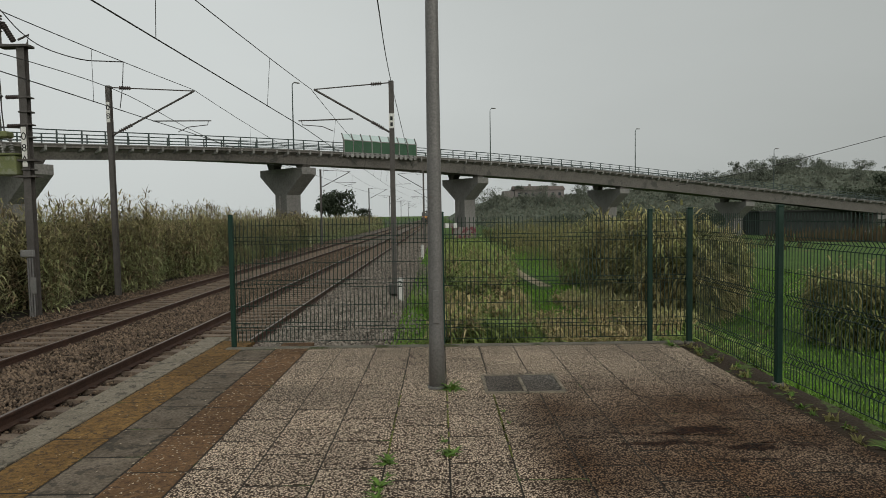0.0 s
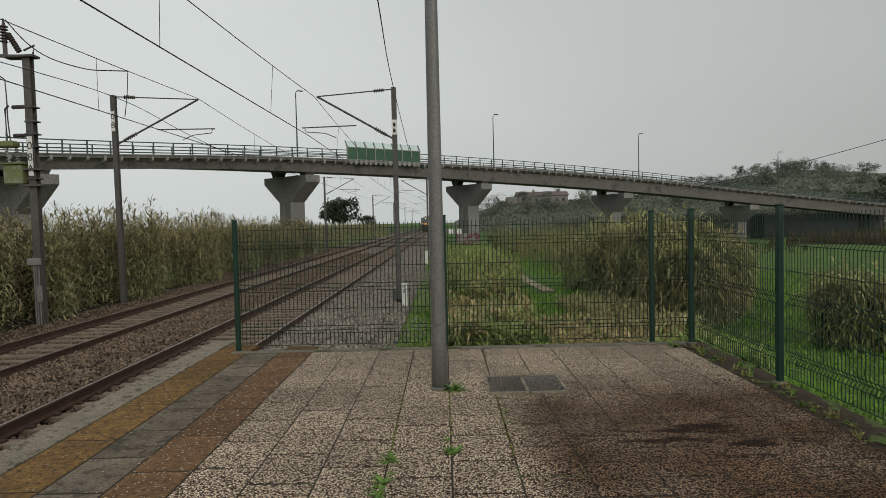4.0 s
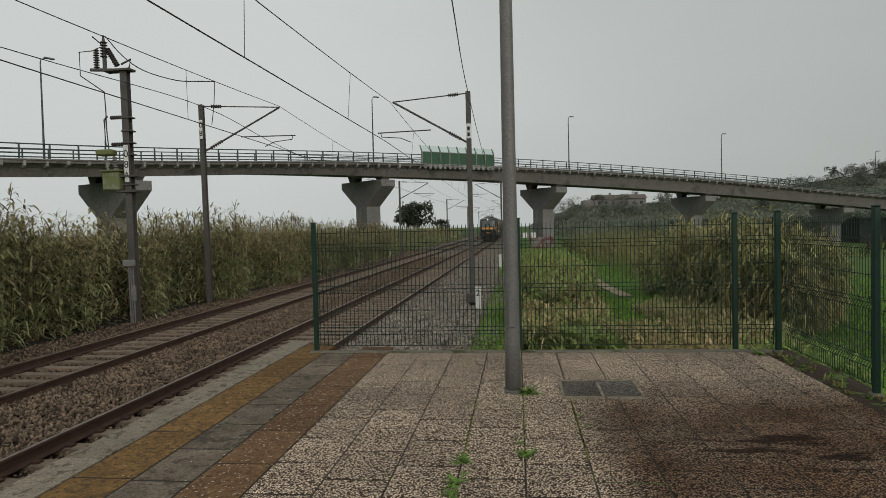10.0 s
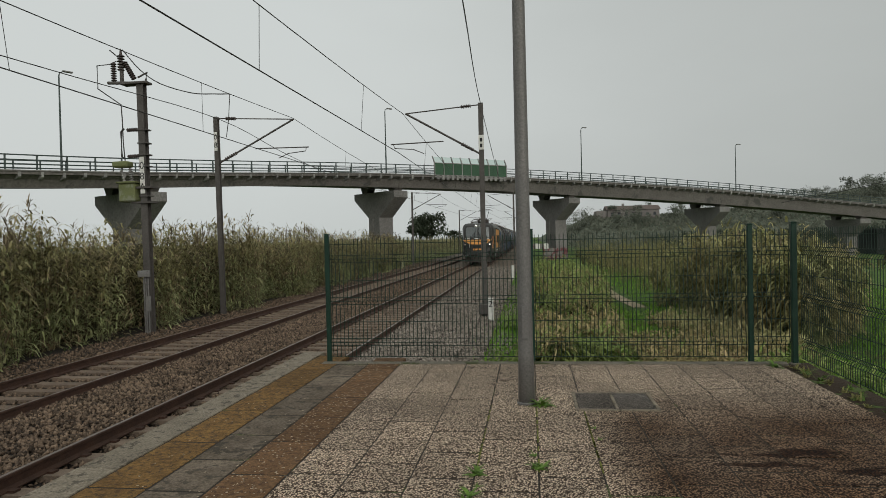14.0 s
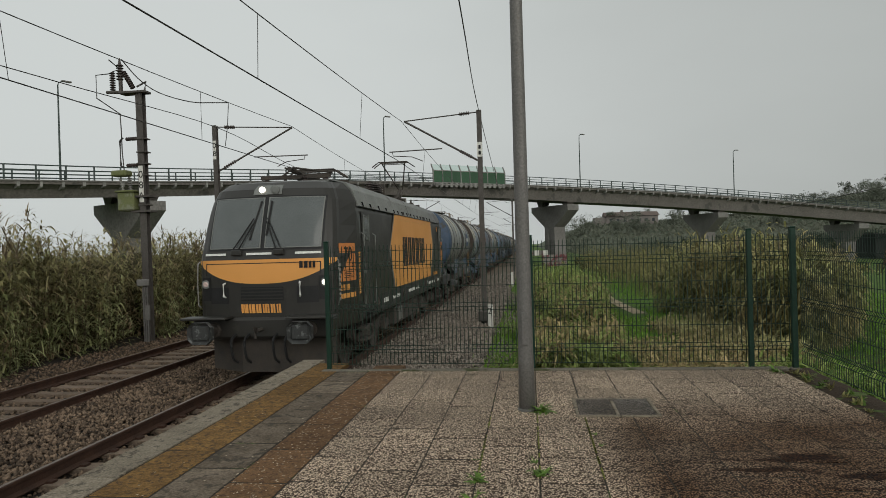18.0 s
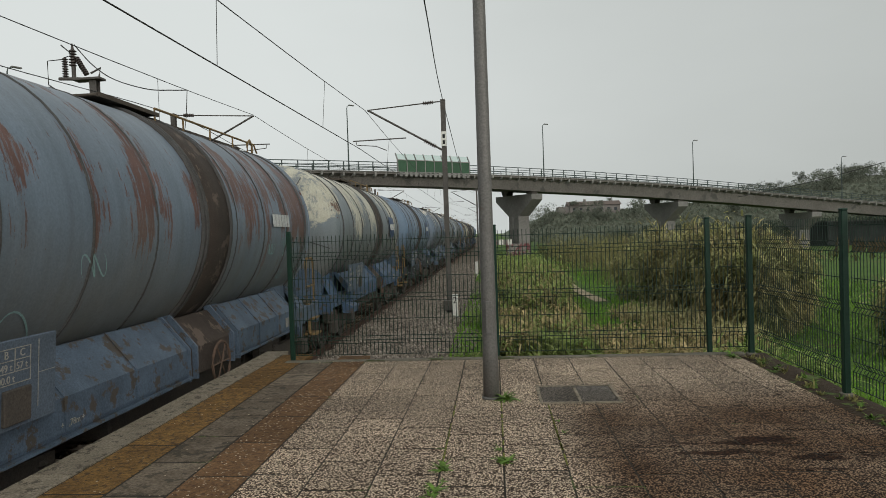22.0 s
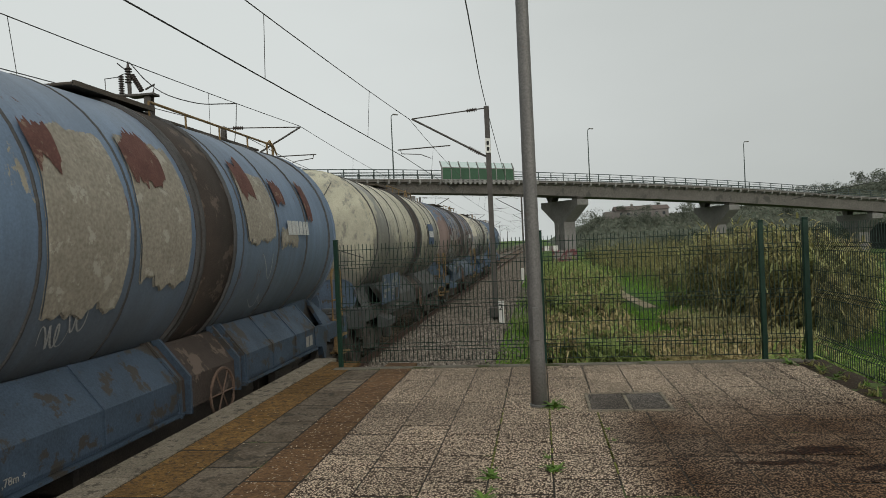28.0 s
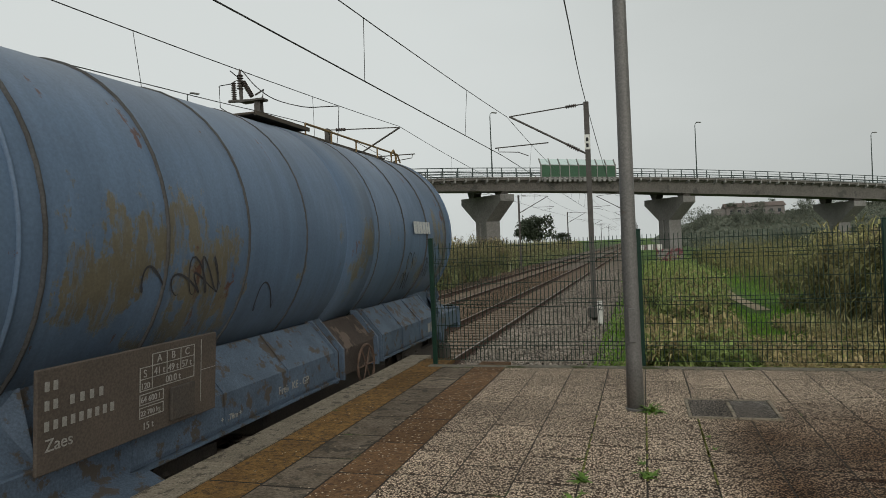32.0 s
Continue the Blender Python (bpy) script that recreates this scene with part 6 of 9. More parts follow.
    peel_c = blend(remap(tex(2.2, 8), 0.35, 0.7, 0, 1), peel, tuple(v * 0.66 for v in peel))
    col = blend(pm, col, peel_c)
    # rust round the patches
    rn = tex(1.5, 9, co, 0.7)
    rm = remap(math_("ADD", rn, math_("MULTIPLY", pn, 0.25)), 0.90 - 0.26 * rust_amount, 0.915 - 0.26 * rust_amount, 0, 1)
    col = blend(rm, col, blend(remap(tex(5, 6), 0.35, 0.65, 0, 1), rust, tuple(v * 0.6 for v in rust)))
    # small upright chips where the coat has flaked to rust
    chip = math_("ADD", tex(4.5, 7, mj.outputs[0], 0.65), math_("MULTIPLY", math_("SUBTRACT", rn, 0.5), 0.55))
    col = blend(remap(chip, 0.70 - 0.07 * rust_amount, 0.712 - 0.07 * rust_amount, 0, 0.9), col, tuple(v * 0.85 for v in rust))
    # dirt thrown up from the track, plus lower-flank shade painted into the low colour
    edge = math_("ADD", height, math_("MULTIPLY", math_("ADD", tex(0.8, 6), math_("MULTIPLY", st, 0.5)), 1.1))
    col = blend(remap(edge, grime_shade + 1.15, grime_shade - 0.25, 0, 0.88), col, blend(remap(tex(3.0, 6), 0.3, 0.7, 0, 1), low, tuple(v * 0.72 for v in low)))
    col = blend(0.5, col, blend(1.0, col, remap(tex(45, 3), 0.3, 0.7, 0.7, 1.2), "MULTIPLY"))
    l.new(col, b.inputs["Base Color"])
    b.inputs["Specular IOR Level"].default_value = 0.35
    l.new(remap(broad, 0.3, 0.7, 0.42, 0.65), b.inputs["Roughness"])
    bp = n.new("ShaderNodeBump")
    bp.inputs["Strength"].default_value, bp.inputs["Distance"].default_value = 0.35, 0.01
    l.new(math_("ADD", pm, math_("MULTIPLY", tex(7, 4), 0.6)), bp.inputs["Height"])
    l.new(bp.outputs[0], b.inputs["Normal"])
    return m


CREAM = (0.58, 0.545, 0.44)
L_DARK = mat("loco_charcoal", (0.030, 0.0285, 0.025), (0.024, 0.0225, 0.02), scale=1.2, rough=0.4, bump=0.0, spec=0.32, grain=0.15, c3=(0.036, 0.034, 0.029), amount3=0.2, scale3=1.5)
L_ORANGE = mat("loco_orange", (0.66, 0.305, 0.082), (0.61, 0.28, 0.072), scale=0.8, rough=0.42, bump=0.0, grain=0.06)
L_GREY = mat("loco_stripe_grey", (0.16, 0.165, 0.155), (0.135, 0.14, 0.13), scale=1.5, rough=0.4, bump=0.0, grain=0.1)
L_ROOF = mat("loco_roof_grey", (0.19, 0.196, 0.184), (0.145, 0.15, 0.142), scale=1.5, rough=0.6, bump=0.15, c3=(0.075, 0.07, 0.06), amount3=0.3, scale3=2)
L_UNDER = mat("running_gear_black", (0.042, 0.039, 0.036), (0.075, 0.062, 0.051), scale=5, rough=0.85, bump=0.4)
L_GLASS = mat("dark_windscreen", (0.06, 0.068, 0.066), (0.11, 0.12, 0.118), scale=0.6, rough=0.08, bump=0, spec=0.5)
BOARD_WHITE = mat("board_white", (0.30, 0.29, 0.27), (0.17, 0.165, 0.15), scale=8, rough=0.7, bump=0)
L_WHITE = mat("marking_white", (0.70, 0.70, 0.66), (0.60, 0.60, 0.57), scale=8, rough=0.6, bump=0)
TANK_MARK = mat("faded_mark_white", (0.46, 0.47, 0.46), (0.36, 0.37, 0.36), scale=8, rough=0.7, bump=0)
L_DIM = mat("dim_headlight", (0.36, 0.26, 0.23), (0.28, 0.21, 0.19), scale=20, rough=0.2, bump=0)
L_DIM.node_tree.nodes["Principled BSDF"].inputs["Emission Color"].default_value = (1.0, 0.82, 0.74, 1)
L_DIM.node_tree.nodes["Principled BSDF"].inputs["Emission Strength"].default_value = 0.1
L_LAMP = bpy.data.materials.new("headlight_glow")
L_LAMP.use_nodes = True
L_LAMP.node_tree.nodes["Principled BSDF"].inputs["Emission Color"].default_value = (1.0, 0.93, 0.78, 1)
L_LAMP.node_tree.nodes["Principled BSDF"].inputs["Emission Strength"].default_value = 1.8
YELLOW_RAIL = mat("handrail_ochre", (0.22, 0.145, 0.06), (0.13, 0.085, 0.045), scale=7, rough=0.7, bump=0.2)
FRAME_BLUE = mat("frame_blue", (0.086, 0.12, 0.167), (0.052, 0.071, 0.097), scale=2.4, rough=0.6, bump=0.25, c3=(0.06, 0.05, 0.042), amount3=0.38, scale3=5)
FRAME_GREY = mat("frame_grey", (0.078, 0.082, 0.08), (0.045, 0.046, 0.046), scale=1.3, rough=0.7, bump=0.25, c3=(0.055, 0.045, 0.04), amount3=0.4, scale3=2.6)
DIRT = mat("saddle_dirt", (0.058, 0.044, 0.036), (0.03, 0.024, 0.02), scale=1.3, rough=0.85, bump=0.5, c3=(0.105, 0.08, 0.064), amount3=0.36, scale3=3.5)
# grey darker than the tank coat, painting the shadow line along the seams
RIB = mat("seam_shadow_grey", (0.075, 0.075, 0.075), (0.04, 0.037, 0.034), scale=2, rough=0.7, bump=0.2)
WALKWAY = mat("walkway_brown", (0.085, 0.07, 0.055), (0.05, 0.043, 0.036), scale=3, rough=0.9, bump=0.4)
RED_HAND = mat("handwheel_rust", (0.13, 0.08, 0.055), (0.07, 0.05, 0.04), scale=6, rough=0.8, bump=0.2)
BOARD_BLUE = mat("board_blue", (0.065, 0.092, 0.135), (0.05, 0.07, 0.10), scale=2, rough=0.7, bump=0.15, c3=(0.10, 0.08, 0.07), amount3=0.25, scale3=2)
BOARD_BROWN = mat("board_brown", (0.085, 0.068, 0.055), (0.06, 0.05, 0.042), scale=2, rough=0.8, bump=0.15)
BOARD_GREY = mat("board_grey", (0.085, 0.11, 0.145), (0.065, 0.082, 0.105), scale=2, rough=0.75, bump=0.15)
LOGO_BLUE = mat("logo_blue", (0.038, 0.07, 0.145), (0.03, 0.055, 0.115), scale=2, rough=0.5, bump=0.05)

BUFFER = mat("greased_buffer", (0.05, 0.052, 0.05), (0.03, 0.03, 0.03), scale=7, rough=0.6, bump=0.3, c3=(0.12, 0.125, 0.12), amount3=0.35, scale3=8)
FRAME_DARK = mat("frame_grime", (0.034, 0.037, 0.04), (0.02, 0.02, 0.02), scale=1.6, rough=0.8, bump=0.3, c3=(0.085, 0.10, 0.125), amount3=0.34, scale3=4.5)
WHEELS = []


def wheelset(parent, y, r=0.46):
    """Two solid wheels on an axle; it turns about its own axle."""
    bm = bmesh.new()
    for s in (-1, 1):
        lathe(bm, [(0.10, s * 0.99), (0.13, s * 0.93), (0.34, s * 0.905), (r - 0.06, s * 0.94), (r, s * 0.93), (r - 0.004, s * 0.83), (r + 0.03, s * 0.82), (r + 0.03, s * 0.795), (0.30, s * 0.80), (0.12, s * 0.78)], "x", 28)
        for k in range(6):
            a = k * math.tau / 6
            box(bm, s * 0.93 - 0.02, s * 0.93 + 0.02, 0.26 * math.cos(a) - 0.035, 0.26 * math.cos(a) + 0.035, 0.26 * math.sin(a) - 0.035, 0.26 * math.sin(a) + 0.035)
    lathe(bm, [(0.08, -1.15), (0.08, 1.15)], "x", 12)
    w = part("wheelset", bm, L_UNDER, parent, "solid steel wheels on an axle", m=pose(0, y, r))
    WHEELS.append((w, y, r))
    return w


def bogie(parent, y, base=1.8, r=0.46, loco_style=False):
    """Two-axle bogie with side frames, axle boxes and springs."""
    b = part("bogie", box(box(bmesh.new(), -1.0, 1.0, y - 0.2, y + 0.2, 0.5, 0.8), -0.6, 0.6, y - 0.5, y + 0.5, 0.55, 0.72), L_UNDER, parent, "dark two-axle bogie")
    h = base / 2
    for s in (-1, 1):
        x = s * 1.12
        poly = [(y - h - 0.42, 0.62), (y - h - 0.42, 0.78), (y - h + 0.35, 0.82), (y - 0.35, 0.68), (y + 0.35, 0.68), (y + h - 0.35, 0.82), (y + h + 0.42, 0.78), (y + h + 0.42, 0.62), (y + h - 0.3, 0.55), (y + 0.4, 0.38), (y - 0.4, 0.38), (y - h + 0.3, 0.55)]
        part("side_frame", prismm(poly, "x", x - 0.05, x + 0.05), L_UNDER, b, "cast side frame")
        for e in (-h, h):
            part("axle_box", boxm(x - 0.02 if s > 0 else x - 0.16, x + 0.16 if s > 0 else x + 0.02, y + e - 0.14, y + e + 0.14, r - 0.14, r + 0.14, bevel=0.03), L_UNDER, b, "axle box")
            part("spring", lathem([(0.06, 0), (0.085, 0.03), (0.06, 0.06), (0.085, 0.09), (0.06, 0.12), (0.085, 0.15), (0.06, 0.18)], "z", 10, (x, y + e - 0.26, 0.56)), L_UNDER, b, "coil spring")
            part("spring", lathem([(0.06, 0), (0.085, 0.03), (0.06, 0.06), (0.085, 0.09), (0.06, 0.12), (0.085, 0.15), (0.06, 0.18)], "z", 10, (x, y + e + 0.26, 0.56)), L_UNDER, b, "coil spring")
    for e in (-h, h):
        wheelset(b, y + e, r)
    return b


def buffers(parent, y, d, z=1.05, spread=0.92, material=None):
    """Two side buffers and a draw hook at an end; d is the outward way along y."""
    for s in (-1, 1):
        bm = lathem([(0.14, 0), (0.14, 0.04), (0.10, 0.05), (0.10, 0.34), (0.085, 0.35), (0.085, 0.5)] if d > 0 else [(0.14, 0), (0.14, -0.04), (0.10, -0.05), (0.10, -0.34), (0.085, -0.35), (0.085, -0.5)], "y", 14, (s * spread, y, z))
        bf = part("buffer", bm, material or L_UNDER, parent, "round side buffer")
        part("buffer_head", boxm(s * spread - 0.22, s * spread + 0.22, min(y + d * 0.5, y + d * 0.57), max(y + d * 0.5, y + d * 0.57), z - 0.19, z + 0.19, bevel=0.09), BUFFER, bf, "flat buffer head")
    part("draw_hook", tubem([(0, y, z), (0, y + d * 0.25, z), (0, y + d * 0.33, z + 0.07), (0, y + d * 0.30, z - 0.12)], 0.035, 6), L_UNDER, parent, "draw hook")


def bars(parent, x, y0, z0, w, h, n, material, name="marking_bar", gap=0.35, side=1):
    """A run of plain bars where small writing stands on a flank."""
    step = w / n
    first_bar = part(name, boxm(x, x + 0.004 * side, 0, step * (1 - gap), z0, z0 + h), material, parent, m=pose(0, y0, 0))
    for i in range(1, n):
        share(first_bar, name, pose(0, y0 + i * step, 0), parent)
    return first_bar


# the wordmark as plain slanting strokes of uneven width
LOGO = [[(a + 0.015, 0), (a, 1), (a + w, 1), (a + w + 0.015, 0)] for a, w in
        ((0.0, 0.055), (0.072, 0.03), (0.115, 0.055), (0.20, 0.045), (0.265, 0.075), (0.37, 0.05), (0.435, 0.06), (0.535, 0.035), (0.585, 0.05), (0.65, 0.04), (0.73, 0.045), (0.79, 0.045), (0.875, 0.03), (0.925, 0.05))]


def logo_flat(parent, material, to_place, thick, name="wordmark_block"):
    """The wordmark's blocks; to_place turns unit (u, v) and a lift into a local point."""
    for poly in LOGO:
        bm = bmesh.new()
        lo = [bm.verts.new(to_place(u, v, 0.0)) for u, v in poly]
        hi = [bm.verts.new(to_place(u, v, thick)) for u, v in poly]
        bm.faces.new(hi)
        bm.faces.new(lo[::-1])
        k = len(poly)
        for i in range(k):
            bm.faces.new((lo[i], lo[(i + 1) % k], hi[(i + 1) % k], hi[i]))
        bmesh.ops.triangulate(bm, faces=[f for f in bm.faces if len(f.verts) > 4])
        part(name, bm, material, parent)


# ---- locomotive ----
L_LEN, L_W = 14.7, 1.48
ZS = [1.0, 1.2, 1.6, 2.0, 2.3, 2.42, 2.9, 3.2, 3.40, 3.62, 3.76, 3.82]
SET = [0.02, 0.0, 0.0, 0.0, 0.02, 0.05, 0.20, 0.31, 0.39, 0.50, 0.72, 1.10]
NARROW = [1.34, 1.34, 1.34, 1.34, 1.34, 1.33, 1.30, 1.27, 1.24, 1.16, 1.04, 0.80]
NOSE_SET, NOSE_ROUND, CAB_LEN = 0.10, 0.44, 1.15
HALF = [1.46, 1.48, 1.48, 1.48, 1.48, 1.48, 1.47, 1.46, 1.44, 1.34, 1.20, 0.95]


def cab(s, z, lift=0.0):
    """A point on the cab's front at the sideways share s (-1 to 1) and the height z."""
    y0, w = np.interp(z, ZS, SET), np.interp(z, ZS, NARROW)
    y = y0 + NOSE_ROUND * (1 - (1 - abs(s) ** 2.4) ** (1 / 2.4))
    return Vector((s * w * (1 + lift * 0.5), y - NOSE_SET - lift, z))


def cab_patch(name, parent, material, s0, s1, z_low, z_high, lift=0.012, n=14, m=4, label="", upright=False):
    """A skin piece on the cab's front between two heights, which may vary across; an upright one keeps its width."""
    bm = bmesh.new()
    rows = []
    for j in range(m + 1):
        row = []
        for i in range(n + 1):
            s = s0 + (s1 - s0) * i / n
            a = z_low(s) if callable(z_low) else z_low
            b = z_high(s) if callable(z_high) else z_high
            z = a + (b - a) * j / m
            row.append(bm.verts.new(cab(s * 1.34 / np.interp(z, ZS, NARROW) if upright else s, z, lift)))
        rows.append(row)
    for a, b in zip(rows, rows[1:]):
        for i in range(n):
            bm.faces.new((a[i], a[i + 1], b[i + 1], b[i]))
    return part(name, bm, material, parent, label, smooth=True)


def cab_side(y, z, lift=0.0):
    """A point on the tapering side of the leading cab."""
    y_end = np.interp(z, ZS, SET) - NOSE_SET + NOSE_ROUND
    return Vector((np.interp(y, [y_end, CAB_LEN], [np.interp(z, ZS, NARROW), np.interp(z, ZS, HALF)]) + lift, y, z))


def side_patch(name, parent, material, y0, y1, z0, z1, lift, label=""):
    """A thin plate lying on the cab's side."""
    lo = [cab_side(y, z, 0.0) for y, z in ((y0, z0), (y1, z0), (y1, z1), (y0, z1))]
    hi = [cab_side(y, z, lift) for y, z in ((y0, z0), (y1, z0), (y1, z1), (y0, z1))]
    faces = [(4, 5, 6, 7), (3, 2, 1, 0)] + [(k, (k + 1) % 4, 4 + (k + 1) % 4, 4 + k) for k in range(4)]
    return link(name, [tuple(v) for v in lo + hi], faces, material, parent, label)


loco = thing("locomotive", "charcoal and orange electric freight locomotive with a raised pantograph", "locomotive")
bm = bmesh.new()
S = [math.sin(k / 9 * math.pi / 2) for k in range(10)]
S[-1] = 0.9999
rings = []
for z in ZS:
    half = np.interp(z, ZS, HALF)
    front = [Vector((-half, CAB_LEN, z))] + [cab(s, z) for s in [-v for v in S[::-1]] + S[1:]] + [Vector((half, CAB_LEN, z))]
    back = [Vector((-p.x, L_LEN + 0.2 - p.y, p.z)) for p in front]
    rings.append([bm.verts.new(p) for p in front + back])
for a, b in zip(rings, rings[1:]):
    for k in range(len(a)):
        bm.faces.new((a[k], a[(k + 1) % len(a)], b[(k + 1) % len(b)], b[k]))
bm.faces.new(rings[-1])
bm.faces.new(rings[0][::-1])
body = part("body", bm, L_DARK, loco, "charcoal painted steel body", smooth=False)
# front
cab_patch("windscreen_border", loco, MAT["black"], -0.82, 0.82, 2.47, 3.48, 0.006, 20, 6, "black border of the windscreen", True)
for a, b in ((-0.785, -0.035), (0.035, 0.785)):
    pane = cab_patch("windscreen", loco, L_GLASS, a, b, 2.52, 3.44, 0.013, 8, 5, "dark sloping windscreen pane", True)
    for z0, z1 in ((2.505, 2.52), (3.44, 3.455)):
        cab_patch("windscreen_frame", pane, L_GREY, a - 0.01, b + 0.01, z0, z1, 0.017, 8, 1, "", True)
    for e in (a, b):
        cab_patch("windscreen_frame", pane, L_GREY, e - 0.008, e + 0.008, 2.52, 3.44, 0.017, 2, 4, "", True)
for arm, blade in ((((-0.42, 2.46), (-0.15, 3.06)), ((-0.19, 2.66), (-0.075, 3.38))), (((-0.34, 2.46), (-0.13, 3.02)), None), (((0.28, 2.46), (0.05, 3.06)), ((0.05, 2.74), (0.085, 3.38))), (((0.21, 2.46), (0.04, 3.0)), None)):
    w = part("wiper", tubem([cab(arm[0][0], arm[0][1], 0.05), cab(arm[1][0], arm[1][1], 0.05)], 0.013, 5), MAT["black"], loco, "black wiper arm")
    if blade:
        part("wiper_blade", tubem([cab(blade[0][0], blade[0][1], 0.03), cab(blade[1][0], blade[1][1], 0.03)], 0.019, 5), MAT["black"], w)
        part("wiper_mount", boxm(-0.1, 0.1, -0.04, 0.04, -0.05, 0.05, bevel=0.015), L_DARK, loco, "wiper mounting", m=Matrix.Translation(cab(arm[0][0] * 0.85, 2.43, 0.03)))
cab_patch("orange_band", loco, L_ORANGE, -0.985, 0.985, lambda s: 1.86 + 0.40 * abs(s) ** 2.6, 2.30, 0.010, 20, 4, "orange crescent across the front")
for a, b in ((-0.86, -0.52), (-0.22, 0.14), (0.46, 0.80)):
    cab_patch("grab_strip", loco, L_WHITE, a, b, 2.385, 2.425, 0.02, 6, 1, "pale strip below the windscreen")
for a, b, z0, z1 in ((-0.84, 0.80, 2.225, 2.24), (-0.84, -0.825, 2.02, 2.225), (0.785, 0.80, 2.02, 2.225)):
    cab_patch("band_line", loco, MAT["black"], a, b, z0, z1, 0.014, 12, 2)
for e in (-0.985, 0.985):
    part("corner_rail", tubem([cab(e, 1.42, 0.02), cab(e, 1.46, 0.06), cab(e, 1.9, 0.07), cab(e, 2.24, 0.06), cab(e, 2.28, 0.02)], 0.013, 6), BOARD_WHITE, loco, "pale corner handrail")
for a in (-0.62, 0.62):
    cab_patch("front_grille", loco, MAT["black"], a - 0.14, a + 0.14, 1.50, 1.80, 0.012, 4, 4, "dark louvred grille")
cab_patch("front_grille", loco, MAT["black"], -0.30, 0.30, 1.55, 1.80, 0.012, 4, 2, "dark centre grille")
for k in range(4):
    cab_patch("grille_bar", loco, L_DARK, -0.29, 0.29, 1.58 + k * 0.06, 1.60 + k * 0.06, 0.025, 4, 1)
for s in (-0.84, 0.84):
    cab_patch("headlamp_recess", loco, MAT["black"], s - 0.07, s + 0.07, 1.55, 1.98, 0.012, 4, 3, "dark headlamp recess")
    c = cab(s, 1.86, 0.02)
    hl = part("headlight", lathem([(0.05, 0.0), (0.05, -0.02), (0.03, -0.035)], "y", 14, tuple(c)), L_DIM if s < 0 else L_LAMP, loco, "dim round headlight" if s < 0 else "lit round headlight")
    part("headlight_ring", lathem([(0.075, 0.01), (0.08, -0.015), (0.052, -0.018)], "y", 14, tuple(c)), L_GREY, hl)
    part("front_handle", tubem([cab(s * 0.62, 1.62, 0.02), cab(s * 0.62, 1.64, 0.07), cab(s * 0.62, 1.86, 0.07), cab(s * 0.62, 1.88, 0.02)], 0.018, 6), L_WHITE, loco, "white grab handle")
cab_patch("roof_lamp_box", loco, L_GREY, -0.24, 0.22, 3.51, 3.70, 0.02, 6, 2, "roof headlight housing")
c = cab(-0.1, 3.60, 0.03)
part("headlight", lathem([(0.06, 0.0), (0.06, -0.04), (0.035, -0.06)], "y", 14, tuple(c)), L_LAMP, loco, "lit round roof headlight")
c = cab(0.12, 3.60, 0.03)
part("lamp_glass", lathem([(0.085, 0.0), (0.085, -0.04), (0.05, -0.05)], "y", 14, tuple(c)), L_GREY, loco, "unlit roof lamp")
logo_flat(loco, L_ORANGE, lambda u, v, t: cab(-0.30 + 0.57 * u, 1.33 + 0.16 * v, 0.006 + t), 0.01)
part("fleet_mark", box(box(box(box(bmesh.new(), 0.72, 0.78, 0.06, 0.075, 2.13, 2.25), 0.81, 0.87, 0.065, 0.08, 2.13, 2.25), 0.90, 0.94, 0.07, 0.085, 2.13, 2.25), 0.97, 1.01, 0.08, 0.095, 2.13, 2.25), MAT["black"], loco, "dark fleet marks as bars", m=pose(-0.02, -0.125, 0))
# front beam, plough, buffers
part("buffer_beam", boxm(-1.32, 1.32, -0.16, 0.25, 0.86, 1.25, bevel=0.05), L_DARK, loco, "heavy dark buffer beam")
for s in (-1, 1):
    part("buffer_step", boxm(min(s * 0.55, s * 1.40), max(s * 0.55, s * 1.40), -0.48, -0.1, 1.24, 1.285, bevel=0.015), L_DARK, loco, "step plate over a buffer")
buffers(loco, -0.16, -1, 1.04, 0.90)
buffers(loco, L_LEN + 0.32, 1, 1.04)
plough = [(-1.2, 0.42), (-0.45, 0.0), (0.45, 0.0), (1.2, 0.42), (1.2, 0.50), (0.45, 0.08), (-0.45, 0.08), (-1.2, 0.50)]
part("plough", prismm(plough, "z", 0.24, 0.88), L_UNDER, loco, "dark rail guard plough")
part("plough", prismm([(x, L_LEN - y) for x, y in plough[::-1]], "z", 0.24, 0.88), L_UNDER, loco, "dark rail guard plough")
for dx in (-0.5, -0.25, 0.28, 0.5):
    part("air_hose", tubem(spline([(dx, -0.16, 0.95), (dx, -0.36, 0.85), (dx + 0.02, -0.33, 0.55), (dx + 0.05, -0.21, 0.45)], 3), 0.025, 6), MAT["black"], loco, "hanging air hose")


def flank(poly, lift, material, name, label="", x=L_W):
    return part(name, prismm(poly, "x", x + lift, x + lift + 0.004), material, loco, label)


